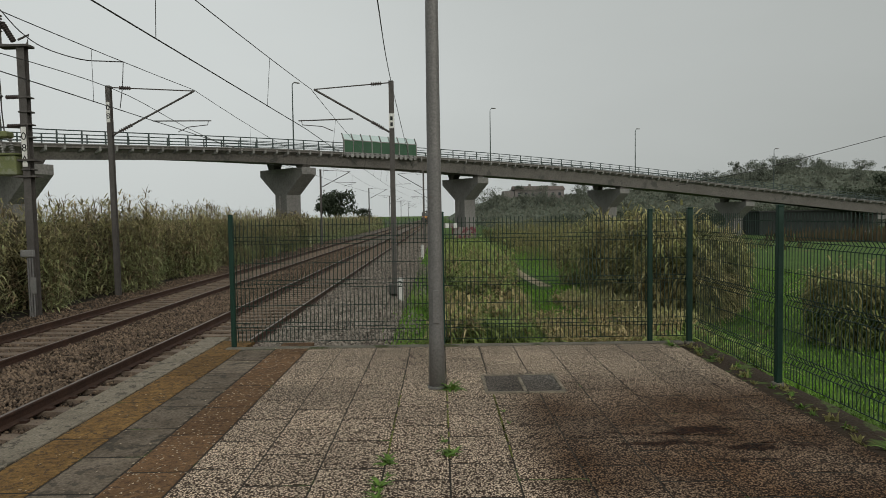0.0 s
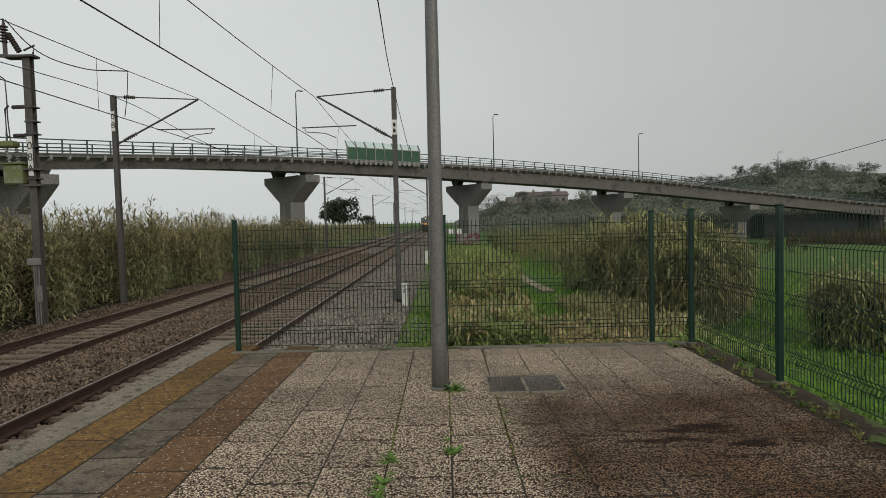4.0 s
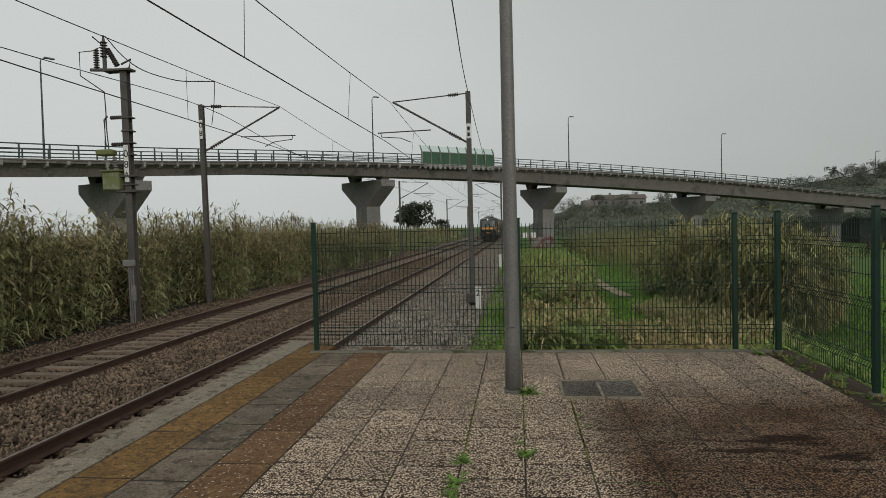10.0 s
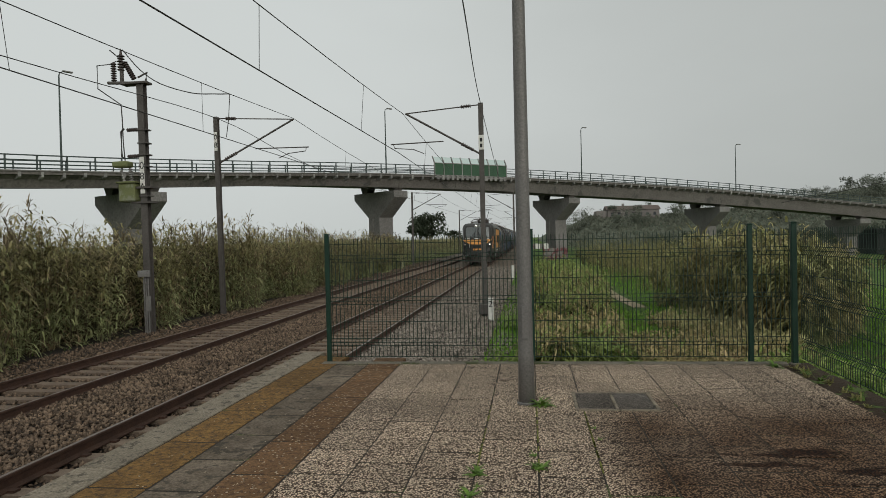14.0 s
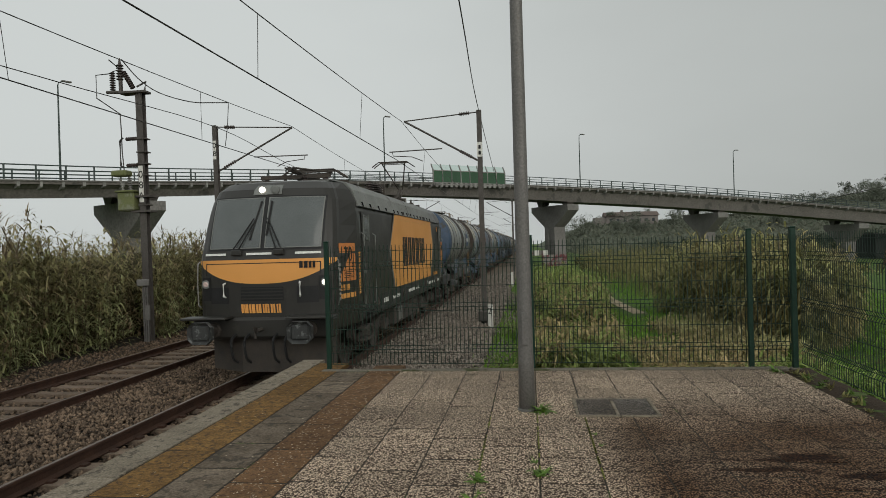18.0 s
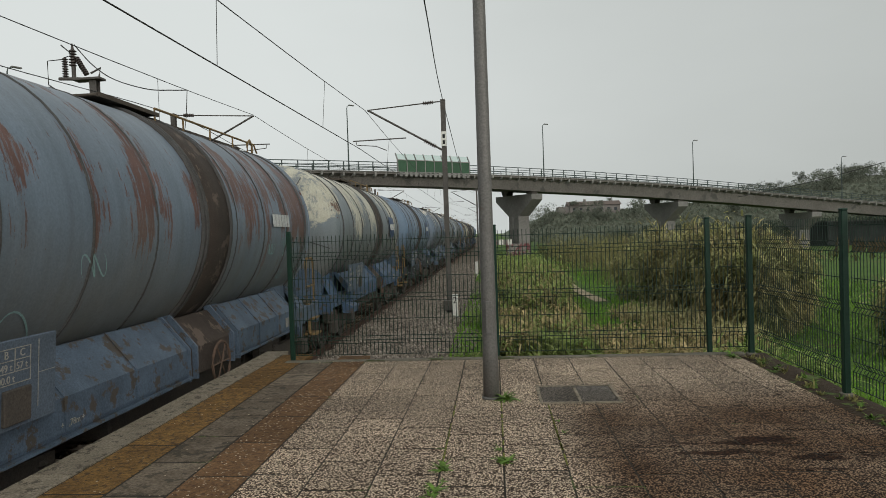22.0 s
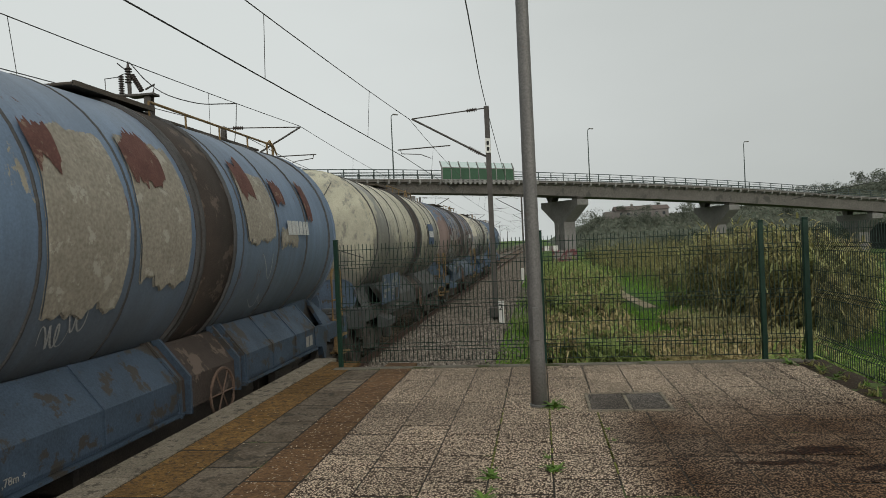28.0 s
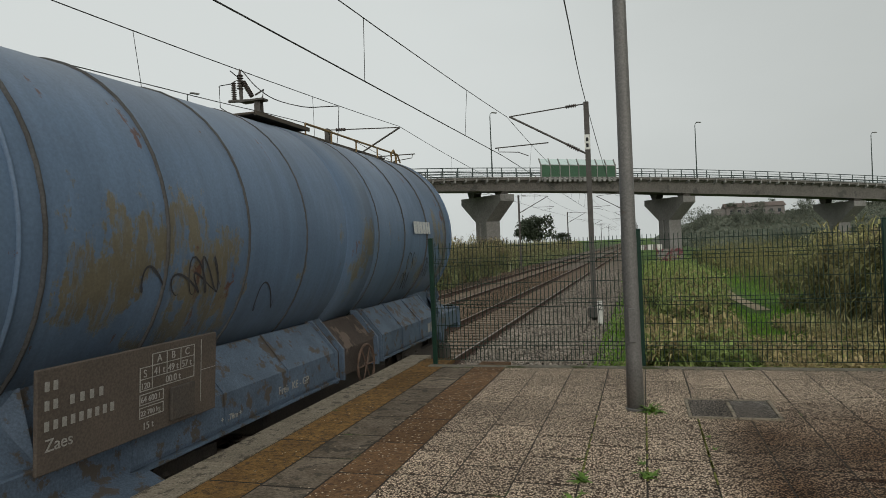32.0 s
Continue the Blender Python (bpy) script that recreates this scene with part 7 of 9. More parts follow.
for side in (1, -1):
    k = L_W if side > 0 else -L_W - 0.02
    flank([(4.16, 2.38), (4.82, 3.285), (5.2, 3.285), (4.5, 2.38), (5.2, 1.45), (4.70, 1.45)], 0.003, L_GREY, "grey_chevron", "grey chevron stripe", k)
    flank([(4.28, 2.44), (4.92, 3.285), (11.05, 3.285), (11.5, 2.50), (10.85, 1.45), (4.8, 1.45)], 0.006, L_ORANGE, "orange_panel", "large orange flank panel", k)
    flank([(11.05, 3.285), (11.23, 3.285), (11.68, 2.50), (11.05, 1.45), (10.85, 1.45), (11.5, 2.50)], 0.003, L_GREY, "grey_chevron", "grey chevron stripe", k)
    flank([(CAB_LEN, 1.41), (L_LEN - 0.95, 1.41), (L_LEN - 0.95, 1.04), (CAB_LEN, 1.04)], 0.002, mat("loco_sill_grey", (0.034, 0.036, 0.033), (0.026, 0.028, 0.026), scale=1.5, rough=0.5, bump=0.05), "sill_band", "dark grey sill band", k)
part("panel_line", boxm(L_W + 0.010, L_W + 0.014, 4.9, 11.1, 3.155, 3.162), mat("panel_line_pale", (0.62, 0.36, 0.14), (0.5, 0.28, 0.1), scale=4, rough=0.5, bump=0), loco, "fine pale line under the roof")
logo_flat(loco, MAT["black"], lambda u, v, t: Vector((L_W + 0.011 + t, 5.9 + 3.77 * u, 1.94 + 0.78 * v)), 0.006)
# doors
for d0, d1, wy0, wy1 in ((1.50, 2.34, 1.62, 2.08), (13.0, 13.6, 13.10, 13.40)):
    dr = flank([(d0, 1.3), (d1, 1.3), (d1, 3.2), (d0, 3.2)], 0.004, mat("door_charcoal", (0.042, 0.042, 0.039), (0.034, 0.034, 0.032), scale=2, rough=0.42, bump=0.03, spec=0.3), "cab_door", "cab side door")
    part("door_window", boxm(L_W + 0.008, L_W + 0.014, wy0, wy1, 2.62, 3.12, bevel=0.0), L_GLASS, dr, "door window")
    part("door_window_frame", box(box(bmesh.new(), L_W + 0.008, L_W + 0.018, wy0 - 0.03, wy0, 2.59, 3.15), L_W + 0.008, L_W + 0.018, wy1, wy1 + 0.03, 2.59, 3.15), L_GREY, dr)
    part("door_handle", boxm(L_W + 0.01, L_W + 0.05, d0 + 0.05, d0 + 0.15, 1.95, 2.0), L_GREY, dr, "steel door handle")
    for yy in (d0 - 0.08, d1 + 0.06):
        part("handrail", tubem([(L_W + 0.01, yy, 1.28), (L_W + 0.07, yy, 1.32), (L_W + 0.07, yy, 2.72), (L_W + 0.01, yy, 2.76)], 0.016, 6), L_GREY, loco, "upright steel handrail")
    for zz in (0.55, 0.8, 1.05):
        part("cab_step", boxm(L_W - 0.18, L_W + 0.01, d0 + 0.08, d1 - 0.08, zz, zz + 0.05, bevel=0.01), L_UNDER, loco, "cab access step")
    # flat black plate paints the dark of a step recess that isn't cut in
    part("step_recess", boxm(L_W + 0.004, L_W + 0.01, d0 + 0.1, d1 - 0.12, 1.0, 1.15), MAT["black"], loco, "dark step recess")
# cab side windows and campaign panels
CAMPAIGN = mat("campaign_orange", (0.58, 0.215, 0.065), (0.52, 0.19, 0.055), scale=3, rough=0.5, bump=0)
side_patch("cab_side_window", loco, L_GLASS, 0.66, 1.40, 2.66, 3.12, 0.008, "dark cab side window")
pn = side_patch("campaign_panel", loco, CAMPAIGN, 0.36, 1.02, 1.84, 2.56, 0.006, "orange panel with a percentage")
lettering("-70", 0.38, MAT["black"], pn, pose(cab_side(0.38, 2.2)[0] + 0.010, 0.38, 2.22, 90, 0, 90 - 9.8), "percentage")
lettering("%", 0.13, MAT["black"], pn, pose(cab_side(0.85, 2.1)[0] + 0.010, 0.85, 2.10, 90, 0, 90 - 9.8), "percentage")
for k in range(5):
    side_patch("small_print_bar", pn, MAT["black"], 0.50 + 0.03 * (k % 2), 0.92 - 0.05 * (k % 3), 1.90 + k * 0.035, 1.912 + k * 0.035, 0.009)
for k in range(4):
    side_patch("fleet_mark", loco, L_ORANGE, 0.36 + k * 0.10, 0.43 + k * 0.10, 1.67, 1.78, 0.006)
side_patch("name_bar", loco, L_ORANGE, 0.36, 1.0, 1.52, 1.61, 0.006)
logo_flat(loco, L_ORANGE, lambda u, v, t: Vector((L_W + 0.003 + t, 1.19 + 0.13 * (1 - v), 1.55 + 0.85 * u)), 0.004)
part("cab_side_window", boxm(L_W - 0.05, L_W + 0.006, 13.72, 13.94, 2.66, 3.14), L_GLASS, loco, "dark cab side window")
pn = part("campaign_panel", boxm(L_W - 0.075, L_W - 0.03, 13.92, 14.44, 1.86, 2.62, bevel=0.0), CAMPAIGN, loco, "orange panel with a percentage")
bars(pn, L_W - 0.03, 13.98, 2.05, 0.40, 0.022, 6, MAT["black"], "small_print_bar", 0.1)
bars(pn, L_W - 0.03, 13.98, 2.28, 0.40, 0.22, 3, MAT["black"], "percentage_bar", 0.35)
bars(loco, L_W - 0.02, 13.68, 1.50, 0.2, 0.10, 2, L_ORANGE, "fleet_mark")
logo_flat(loco, L_ORANGE, lambda u, v, t: Vector((L_W + 0.003 + t, 13.66 + 0.10 * (1 - v), 1.62 + 0.85 * u)), 0.004)
part("zigzag_strip", box(bmesh.new(), L_W - 0.09, L_W - 0.055, 14.76, 14.80, 1.6, 2.28), BOARD_WHITE, loco, "pale zigzag warning strip")
for k in range(8):
    part("zigzag_strip", boxm(-0.012, 0.012, -0.018, 0.018, 0, 0.055), BOARD_WHITE, loco, "pale dash of a warning strip", m=Matrix.Translation(cab(0.9995, 1.5 + k * 0.09, 0.012)))
bars(loco, L_W + 0.004, 11.6, 1.45, 1.0, 0.11, 9, L_ORANGE, "vehicle_number_bar")
bars(loco, L_W + 0.004, 12.5, 2.98, 0.26, 0.15, 4, L_ORANGE, "fleet_mark")
sill_x = L_W + 0.008
lettering("Peso em O.M. 86 t", 0.135, L_WHITE, loco, pose(sill_x, 4.42, 1.19, 90, 0, 90), "weight_marking")
lettering("V.m\u00e1x. 140 km/h", 0.112, L_WHITE, loco, pose(sill_x, 7.74, 1.2, 90, 0, 90), "speed_marking")
bars(loco, sill_x, 6.6, 1.2, 0.46, 0.085, 7, L_WHITE, "maker_bar", 0.2)
bars(loco, sill_x, 7.16, 1.2, 0.46, 0.085, 7, L_WHITE, "type_bar", 0.2)
bars(loco, sill_x, 3.4, 1.19, 0.5, 0.10, 5, L_WHITE, "marking_bar", 0.25)
lettering("46t", 0.11, L_WHITE, loco, pose(sill_x, 11.62, 1.2, 90, 0, 90), "load_marking")
bars(loco, sill_x, 10.12, 1.2, 0.05, 0.13, 1, L_WHITE, "marking_bar")
bars(loco, sill_x, 10.35, 1.2, 1.05, 0.085, 15, L_WHITE, "brake_marking_bar", 0.25)
bars(loco, sill_x, 12.45, 1.2, 0.4, 0.08, 3, L_WHITE, "marking_bar", 0.15)
for yy in (2.7, 5.85, 9.8, 12.1, 13.75):
    part("lifting_eye", lathem([(0.0001, 0.0), (0.11, 0.0), (0.11, 0.03), (0.07, 0.04), (0.05, 0.01), (0.0001, 0.01)], "x", 14, (L_W + 0.008, yy, 1.25)), L_UNDER, loco, "round jacking socket")
# roof
for yy in (1.6, 2.3, 3.1, 3.9, 4.83, 5.35, 5.93, 6.12, 6.65, 7.23, 7.80, 8.38, 8.97, 9.55, 9.76, 10.33, 10.9):
    part("roof_clip", prismm([(yy - 0.02, 3.39), (yy, 3.39), (yy + 0.08, 3.305), (yy + 0.04, 3.305)], "x", 1.44, 1.502), MAT["black"], loco, "slanting roof clip")
bm = bmesh.new()
prism(bm, [(-1.50, 3.29), (-1.385, 3.62), (-1.24, 3.78), (-0.97, 3.845), (0.97, 3.845), (1.24, 3.78), (1.385, 3.62), (1.50, 3.29)], "y", CAB_LEN + 0.1, 11.45)
part("roof_cover", bm, L_ROOF, loco, "dull grey roof panels")
part("roof_gutter", boxm(1.485, 1.508, CAB_LEN + 0.1, 13.4, 3.282, 3.296), MAT["black"], loco, "dark joint under the roof")
for y0, y1 in ((11.47, 12.1), (12.12, 12.75), (12.77, 13.4)):
    part("roof_cover", prismm([(-1.49, 3.29), (-1.375, 3.62), (-1.23, 3.77), (-0.96, 3.835), (0.96, 3.835), (1.23, 3.77), (1.375, 3.62), (1.49, 3.29)], "y", y0, y1), L_DARK, loco, "dark roof panel over the rear cab")
part("roof_joint", prismm([(1.505, 3.29), (1.39, 3.622), (1.243, 3.783), (1.23, 3.775), (1.37, 3.615), (1.48, 3.29)], "y", 7.0, 7.02), L_UNDER, loco)
for k in range(5):
    part("roof_cable_coil", tubem([(0.95, 8.15 + k * 0.26 + 0.085 * math.cos(a), 3.88 + 0.085 * math.sin(a)) for a in [q * math.tau / 12 for q in range(12)]], 0.018, 5, close=True), L_UNDER, loco, "coiled roof cable")
for y0, y1 in ((2.0, 3.6), (10.6, 12.4)):
    for s in (-1, 1):
        gr = part("roof_grille", prismm([(s * 1.40, 3.42), (s * 1.24, 3.66), (s * 1.27, 3.68), (s * 1.43, 3.44)], "y", y0, y1), L_UNDER, loco, "dark intake grille")
    part("roof_box", boxm(-0.9, 0.9, y0, y1, 3.72, 3.86, bevel=0.04), L_ROOF, loco, "low roof equipment box")
part("roof_line", tubem([(0.2, 1.8, 4.02), (0.2, 7.0, 4.02), (0.2, 12.2, 4.02)], 0.025, 6), L_UNDER, loco, "roof busbar")
for yy in (1.9, 4.4, 7.0, 9.4, 12.0):
    part("roof_insulator", lathem(insulator_prof(0.10, 0, 0.3, 4), "z", 12, (0.2, yy, 3.72)), MAT["insulator"], loco, "ribbed roof insulator")
for yy, xx in ((6.42, 0.5), (6.2, -0.3), (7.60, 0.5)):
    part("roof_insulator", lathem(insulator_prof(0.14, 0, 0.40, 6), "z", 12, (xx, yy, 3.86)), MAT["insulator"], loco, "large ribbed insulator")
part("circuit_breaker", boxm(0.42, 0.62, 7.84, 7.98, 3.8, 4.36, bevel=0.02), L_UNDER, loco, "upright roof circuit breaker")
part("roof_cable", tubem([(0.5, 6.42, 4.28), (0.5, 6.6, 4.3), (0.5, 7.0, 4.28), (0.5, 7.35, 4.18), (0.5, 7.6, 4.28)], 0.022, 6), L_UNDER, loco, "roof cable")
part("roof_insulator", lathem(insulator_prof(0.2, 0, 0.34, 6), "z", 14, (0.5, 7.0, 3.92)), MAT["insulator"], loco, "thick ribbed roof insulator")


def pantograph(y, up, facing):
    """Single-arm pantograph; up: height of the head over the roof."""
    pt = part("pantograph", box(box(box(bmesh.new(), -0.75, 0.75, y - 0.75, y - 0.65, 3.95, 4.03), -0.75, 0.75, y + 0.65, y + 0.75, 3.95, 4.03), -0.06, 0.06, y - 0.7, y + 0.7, 3.95, 4.03), L_UNDER, loco, "raised single-arm pantograph" if up > 0.6 else "folded pantograph")
    for sx in (-0.65, 0.65):
        for sy in (-0.7, 0.7):
            part("pantograph_insulator", lathem(insulator_prof(0.08, 0, 0.24, 4), "z", 10, (sx, y + sy, 3.72)), MAT["insulator"], pt, "pantograph insulator")
    if up > 0.6:
        knee = (0, y + 0.95 * facing, 4.0 + up * 0.42)
        head = (0, y - 0.32 * facing, 4.0 + up - 0.08)
        part("lower_arm", tubem([(0, y - 0.35 * facing, 4.03), knee], 0.05, 8), L_UNDER, pt, "lower arm")
        for sx in (-1, 1):
            part("upper_arm", tubem([(sx * 0.08, knee[1], knee[2]), (sx * 0.42, head[1], head[2])], 0.022, 6), L_UNDER, pt, "upper arm tube")
        part("guide_rod", tubem([(0.1, y + 0.1 * facing, 4.05), (0.05, knee[1] + 0.1 * facing, knee[2] - 0.1)], 0.016, 5), L_UNDER, pt)
    else:
        head = (0, y - 0.5 * facing, 4.2)
        part("lower_arm", tubem([(0, y - 0.5 * facing, 4.05), (0, y + 1.1 * facing, 4.12)], 0.05, 8), L_UNDER, pt, "folded lower arm")
        for sx in (-1, 1):
            part("upper_arm", tubem([(sx * 0.08, y + 1.1 * facing, 4.14), (sx * 0.42, head[1], head[2])], 0.022, 6), L_UNDER, pt, "folded upper arm")
    for e in (-0.16, 0.16):
        part("contact_strip", tubem([(-0.76, head[1] + e, head[2] - 0.12), (-0.52, head[1] + e, head[2] + 0.05), (0.52, head[1] + e, head[2] + 0.05), (0.76, head[1] + e, head[2] - 0.12)], 0.022, 6), L_UNDER, pt, "carbon contact strip")
    part("head_frame", tubem([(-0.4, head[1] - 0.16, head[2]), (-0.4, head[1] + 0.16, head[2]), (0.4, head[1] + 0.16, head[2]), (0.4, head[1] - 0.16, head[2])], 0.014, 5, close=True), L_UNDER, pt)


pantograph(12.75, 1.58, 1)
pantograph(2.6, 0.3, -1)
for yy in (3.3, 11.6):
    bogie(loco, yy, 2.6, 0.58, True)
part("battery_box", boxm(-1.3, 1.3, 5.6, 9.2, 0.42, 0.93, bevel=0.04), L_UNDER, loco, "dark equipment boxes under the body")
part("equipment_panel", boxm(1.30, 1.315, 6.0, 6.5, 0.5, 0.85), L_GREY, loco, "grey equipment cover")
for i in range(8):
    part("sand_pipe", tubem([(1.2, 1.6 + i * 1.65, 0.92), (1.22, 1.7 + i * 1.65, 0.5)], 0.03, 6), L_UNDER, loco)


# ---- tank wagons ----
TANK_R, TANK_Z, TANK_L = 1.44, 2.67, 9.4


def tank_point(y, ang, lift=0.0):
    """On the tank's shell: ang in degrees from level on the platform side, upwards."""
    r = TANK_R + 0.02 * (1 - abs(y / TANK_L - 0.5) * 2) + lift
    a = radians(ang)
    return Vector((r * math.cos(a), y, TANK_Z + r * math.sin(a)))


def shell_patch(name, parent, material, y0, y1, a0, a1, lift=0.012, n=3, m=6, label=""):
    bm = bmesh.new()
    rows = [[bm.verts.new(tank_point(y0 + (y1 - y0) * i / n, a0 + (a1 - a0) * j / m, lift)) for i in range(n + 1)] for j in range(m + 1)]
    for a, b in zip(rows, rows[1:]):
        for i in range(n):
            bm.faces.new((a[i], a[i + 1], b[i + 1], b[i]))
    return part(name, bm, material, parent, label, smooth=True)


def ribbon(pts, width):
    """A flat painted stroke on the shell through (along, degrees) points, fading to a point at both ends."""
    k = TANK_R * math.pi / 180
    bm, prev, n = bmesh.new(), None, len(pts)
    for i, (y, a) in enumerate(pts):
        ya, aa = pts[max(0, i - 1)]
        yb, ab = pts[min(n - 1, i + 1)]
        dy, da = yb - ya, (ab - aa) * k
        ln = math.hypot(dy, da) or 1.0
        h = width * min(1.0, 0.25 + 4.0 * min(i, n - 1 - i) / n)
        cur = [bm.verts.new(tank_point(y - e * h * da / ln, a + e * h * dy / ln / k, 0.007)) for e in (-1, 1)]
        if prev:
            bm.faces.new((prev[0], prev[1], cur[1], cur[0]))
        prev = cur
    return bm


def scribble(parent, rng, y0, y1, a0, a1, n, material, label, width=0.010, big=1.0):
    """Spray-can loops along the flank."""
    for k in range(n):
        yc, ac = rng.uniform(y0, y1), rng.uniform(a0, a1)
        pts, loops = [], rng.uniform(1.0, 3.0)
        sy, sa = big * rng.uniform(0.08, 0.26), min(big, 1.6) * rng.uniform(3, 7)
        ph = rng.uniform(0, 6)
        for i in range(40):
            t = i / 39
            pts.append((yc + sy * (2.2 * t - 1 + 0.5 * math.sin(ph + loops * math.tau * t)), ac + sa * math.cos(ph * 1.3 + loops * math.tau * t * 1.1)))
        part("graffiti_line", ribbon(pts, width), material, parent, label)


def blob(parent, rng, yc, ac, ry, ra, material, label, outline=None):
    """A sprayed patch with an uneven rounded outline."""
    ph = rng.uniform(0, 6, 3)
    rim = []
    for i in range(36):
        t = i / 36 * math.tau
        g = 1 + 0.22 * math.sin(2 * t + ph[0]) + 0.16 * math.sin(3 * t + ph[1]) + 0.08 * math.sin(7 * t + ph[2])
        rim.append((yc + ry * g * math.cos(t), ac + ra * g * math.sin(t)))
    bm = bmesh.new()
    rows = [[bm.verts.new(tank_point(yc + (y - yc) * f, ac + (a - ac) * f, 0.0045)) for y, a in rim] for f in (0.15, 0.6, 1.0)]
    bm.faces.new(rows[0])
    for p, q in zip(rows, rows[1:]):
        for i in range(36):
            bm.faces.new((p[i], p[(i + 1) % 36], q[(i + 1) % 36], q[i]))
    part("graffiti_fill", bm, material, parent, label, smooth=True)
    if outline:
        part("graffiti_line", ribbon(rim + rim[:2], 0.02), outline, parent, "pale graffiti outline")


def peeled_patch(parent, seed, y0, y1, a0, a1, material, label, edge=None, rough=3.0, lift=0.021):
    """A ragged bare patch on the shell between two angles, with a pale rim of lifted paint."""
    bm, prev, n = bmesh.new(), None, 46
    low, high = [], []
    for i in range(n + 1):
        t = i / n
        y = y0 + (y1 - y0) * t
        jag = [rough * (noise.noise(Vector((y * 3.1, seed + q, 0))) + 0.6 * noise.noise(Vector((y * 11, seed + q, 2))) + 0.45 * noise.noise(Vector((y * 31, seed + q, 5)))) for q in (0, 9)]
        close_in = 0.5 * (a1 - a0) * max(0.0, 1 - min(t, 1 - t) * 14) ** 1.5
        b, c = a0 + close_in + 1.6 * jag[0], a1 - close_in + 1.6 * jag[1]
        c = max(c, b + 0.3)
        cur = [bm.verts.new(tank_point(y, b + (c - b) * j / 5, lift)) for j in range(6)]
        low.append((y, b))
        high.append((y, c))
        if prev:
            for j in range(5):
                bm.faces.new((prev[j], cur[j], cur[j + 1], prev[j + 1]))
        prev = cur
    p = part("peeled_patch", bm, material, parent, label, smooth=True)
    if edge:
        for line_ in (low, high):
            part("lifted_rim", ribbon(line_, 0.016), edge, p)
    return p


def lettered_board(parent, material, rng, along):
    """The number board on the sill, with plain bars for the numbers and a small table."""
    x = 1.40
    bd = part("number_board", boxm(x, x + 0.03, 0.19, 1.86, 1.32, 1.93, bevel=0.006), material, parent, "painted board with numbers and a load table", m=pose(0.04, along, 0.01, 0, 4, 0))
    xx = x + 0.032
    first_bar = None
    for z, n, w, y0 in ((1.80, 2, 0.12, 0.24), (1.69, 2, 0.12, 0.24), (1.69, 4, 0.30, 0.42), (1.57, 9, 0.56, 0.24)):
        for i in range(n):
            if first_bar is None:
                first_bar = part("number_bar", boxm(xx, xx + 0.004, 0, 0.030, 0, 0.056), BOARD_WHITE, bd, "white number bar", m=pose(0, y0, z))
            else:
                share(first_bar, "number_bar", pose(0, y0 + i * w / n, z), bd)
    lettering("Zaes", 0.105, BOARD_WHITE, bd, pose(xx + 0.002, 0.24, 1.45, 90, 0, 90), "type_lettering")
    bm = bmesh.new()
    for y0, y1, z0, z1 in ((1.12, 1.58, 1.87, 1.876), (1.0, 1.58, 1.79, 1.796), (1.0, 1.58, 1.71, 1.716), (1.0, 1.58, 1.63, 1.636), (1.0, 1.006, 1.63, 1.79), (1.12, 1.126, 1.63, 1.876), (1.27, 1.276, 1.71, 1.876), (1.42, 1.426, 1.71, 1.876), (1.574, 1.58, 1.63, 1.876), (1.66, 1.664, 1.42, 1.9), (1.66, 1.84, 1.66, 1.664)):
        box(bm, xx, xx + 0.004, y0, y1, z0, z1)
    for z0 in (1.535, 1.445):
        box(box(box(box(bm, xx, xx + 0.004, 1.0, 1.24, z0, z0 + 0.006), xx, xx + 0.004, 1.0, 1.24, z0 + 0.07, z0 + 0.076), xx, xx + 0.004, 1.0, 1.006, z0 + 0.006, z0 + 0.07), xx, xx + 0.004, 1.234, 1.24, z0 + 0.006, z0 + 0.07)
    part("load_table", bm, BOARD_WHITE, bd, "white load table lines")
    for words, y0, z0, size in (("A", 1.17, 1.81, 0.075), ("B", 1.32, 1.81, 0.075), ("C", 1.47, 1.81, 0.075), ("S", 1.035, 1.725, 0.075), ("41 t", 1.14, 1.725, 0.07), ("49 t", 1.285, 1.725, 0.07), ("57 t", 1.435, 1.725, 0.07), ("120", 1.01, 1.645, 0.06), ("00.0 t", 1.26, 1.645, 0.07), ("64 600 l", 1.012, 1.552, 0.058), ("22 700 kg", 1.012, 1.462, 0.05), ("15 t", 1.03, 1.365, 0.07)):
        lettering(words, size, BOARD_WHITE, bd, pose(xx + 0.002, y0, z0, 90, 0, 90), "load_lettering")
    part("document_holder", boxm(xx, xx + 0.03, 1.30, 1.56, 1.36, 1.60, bevel=0.006), L_UNDER, bd, "dark document clip")


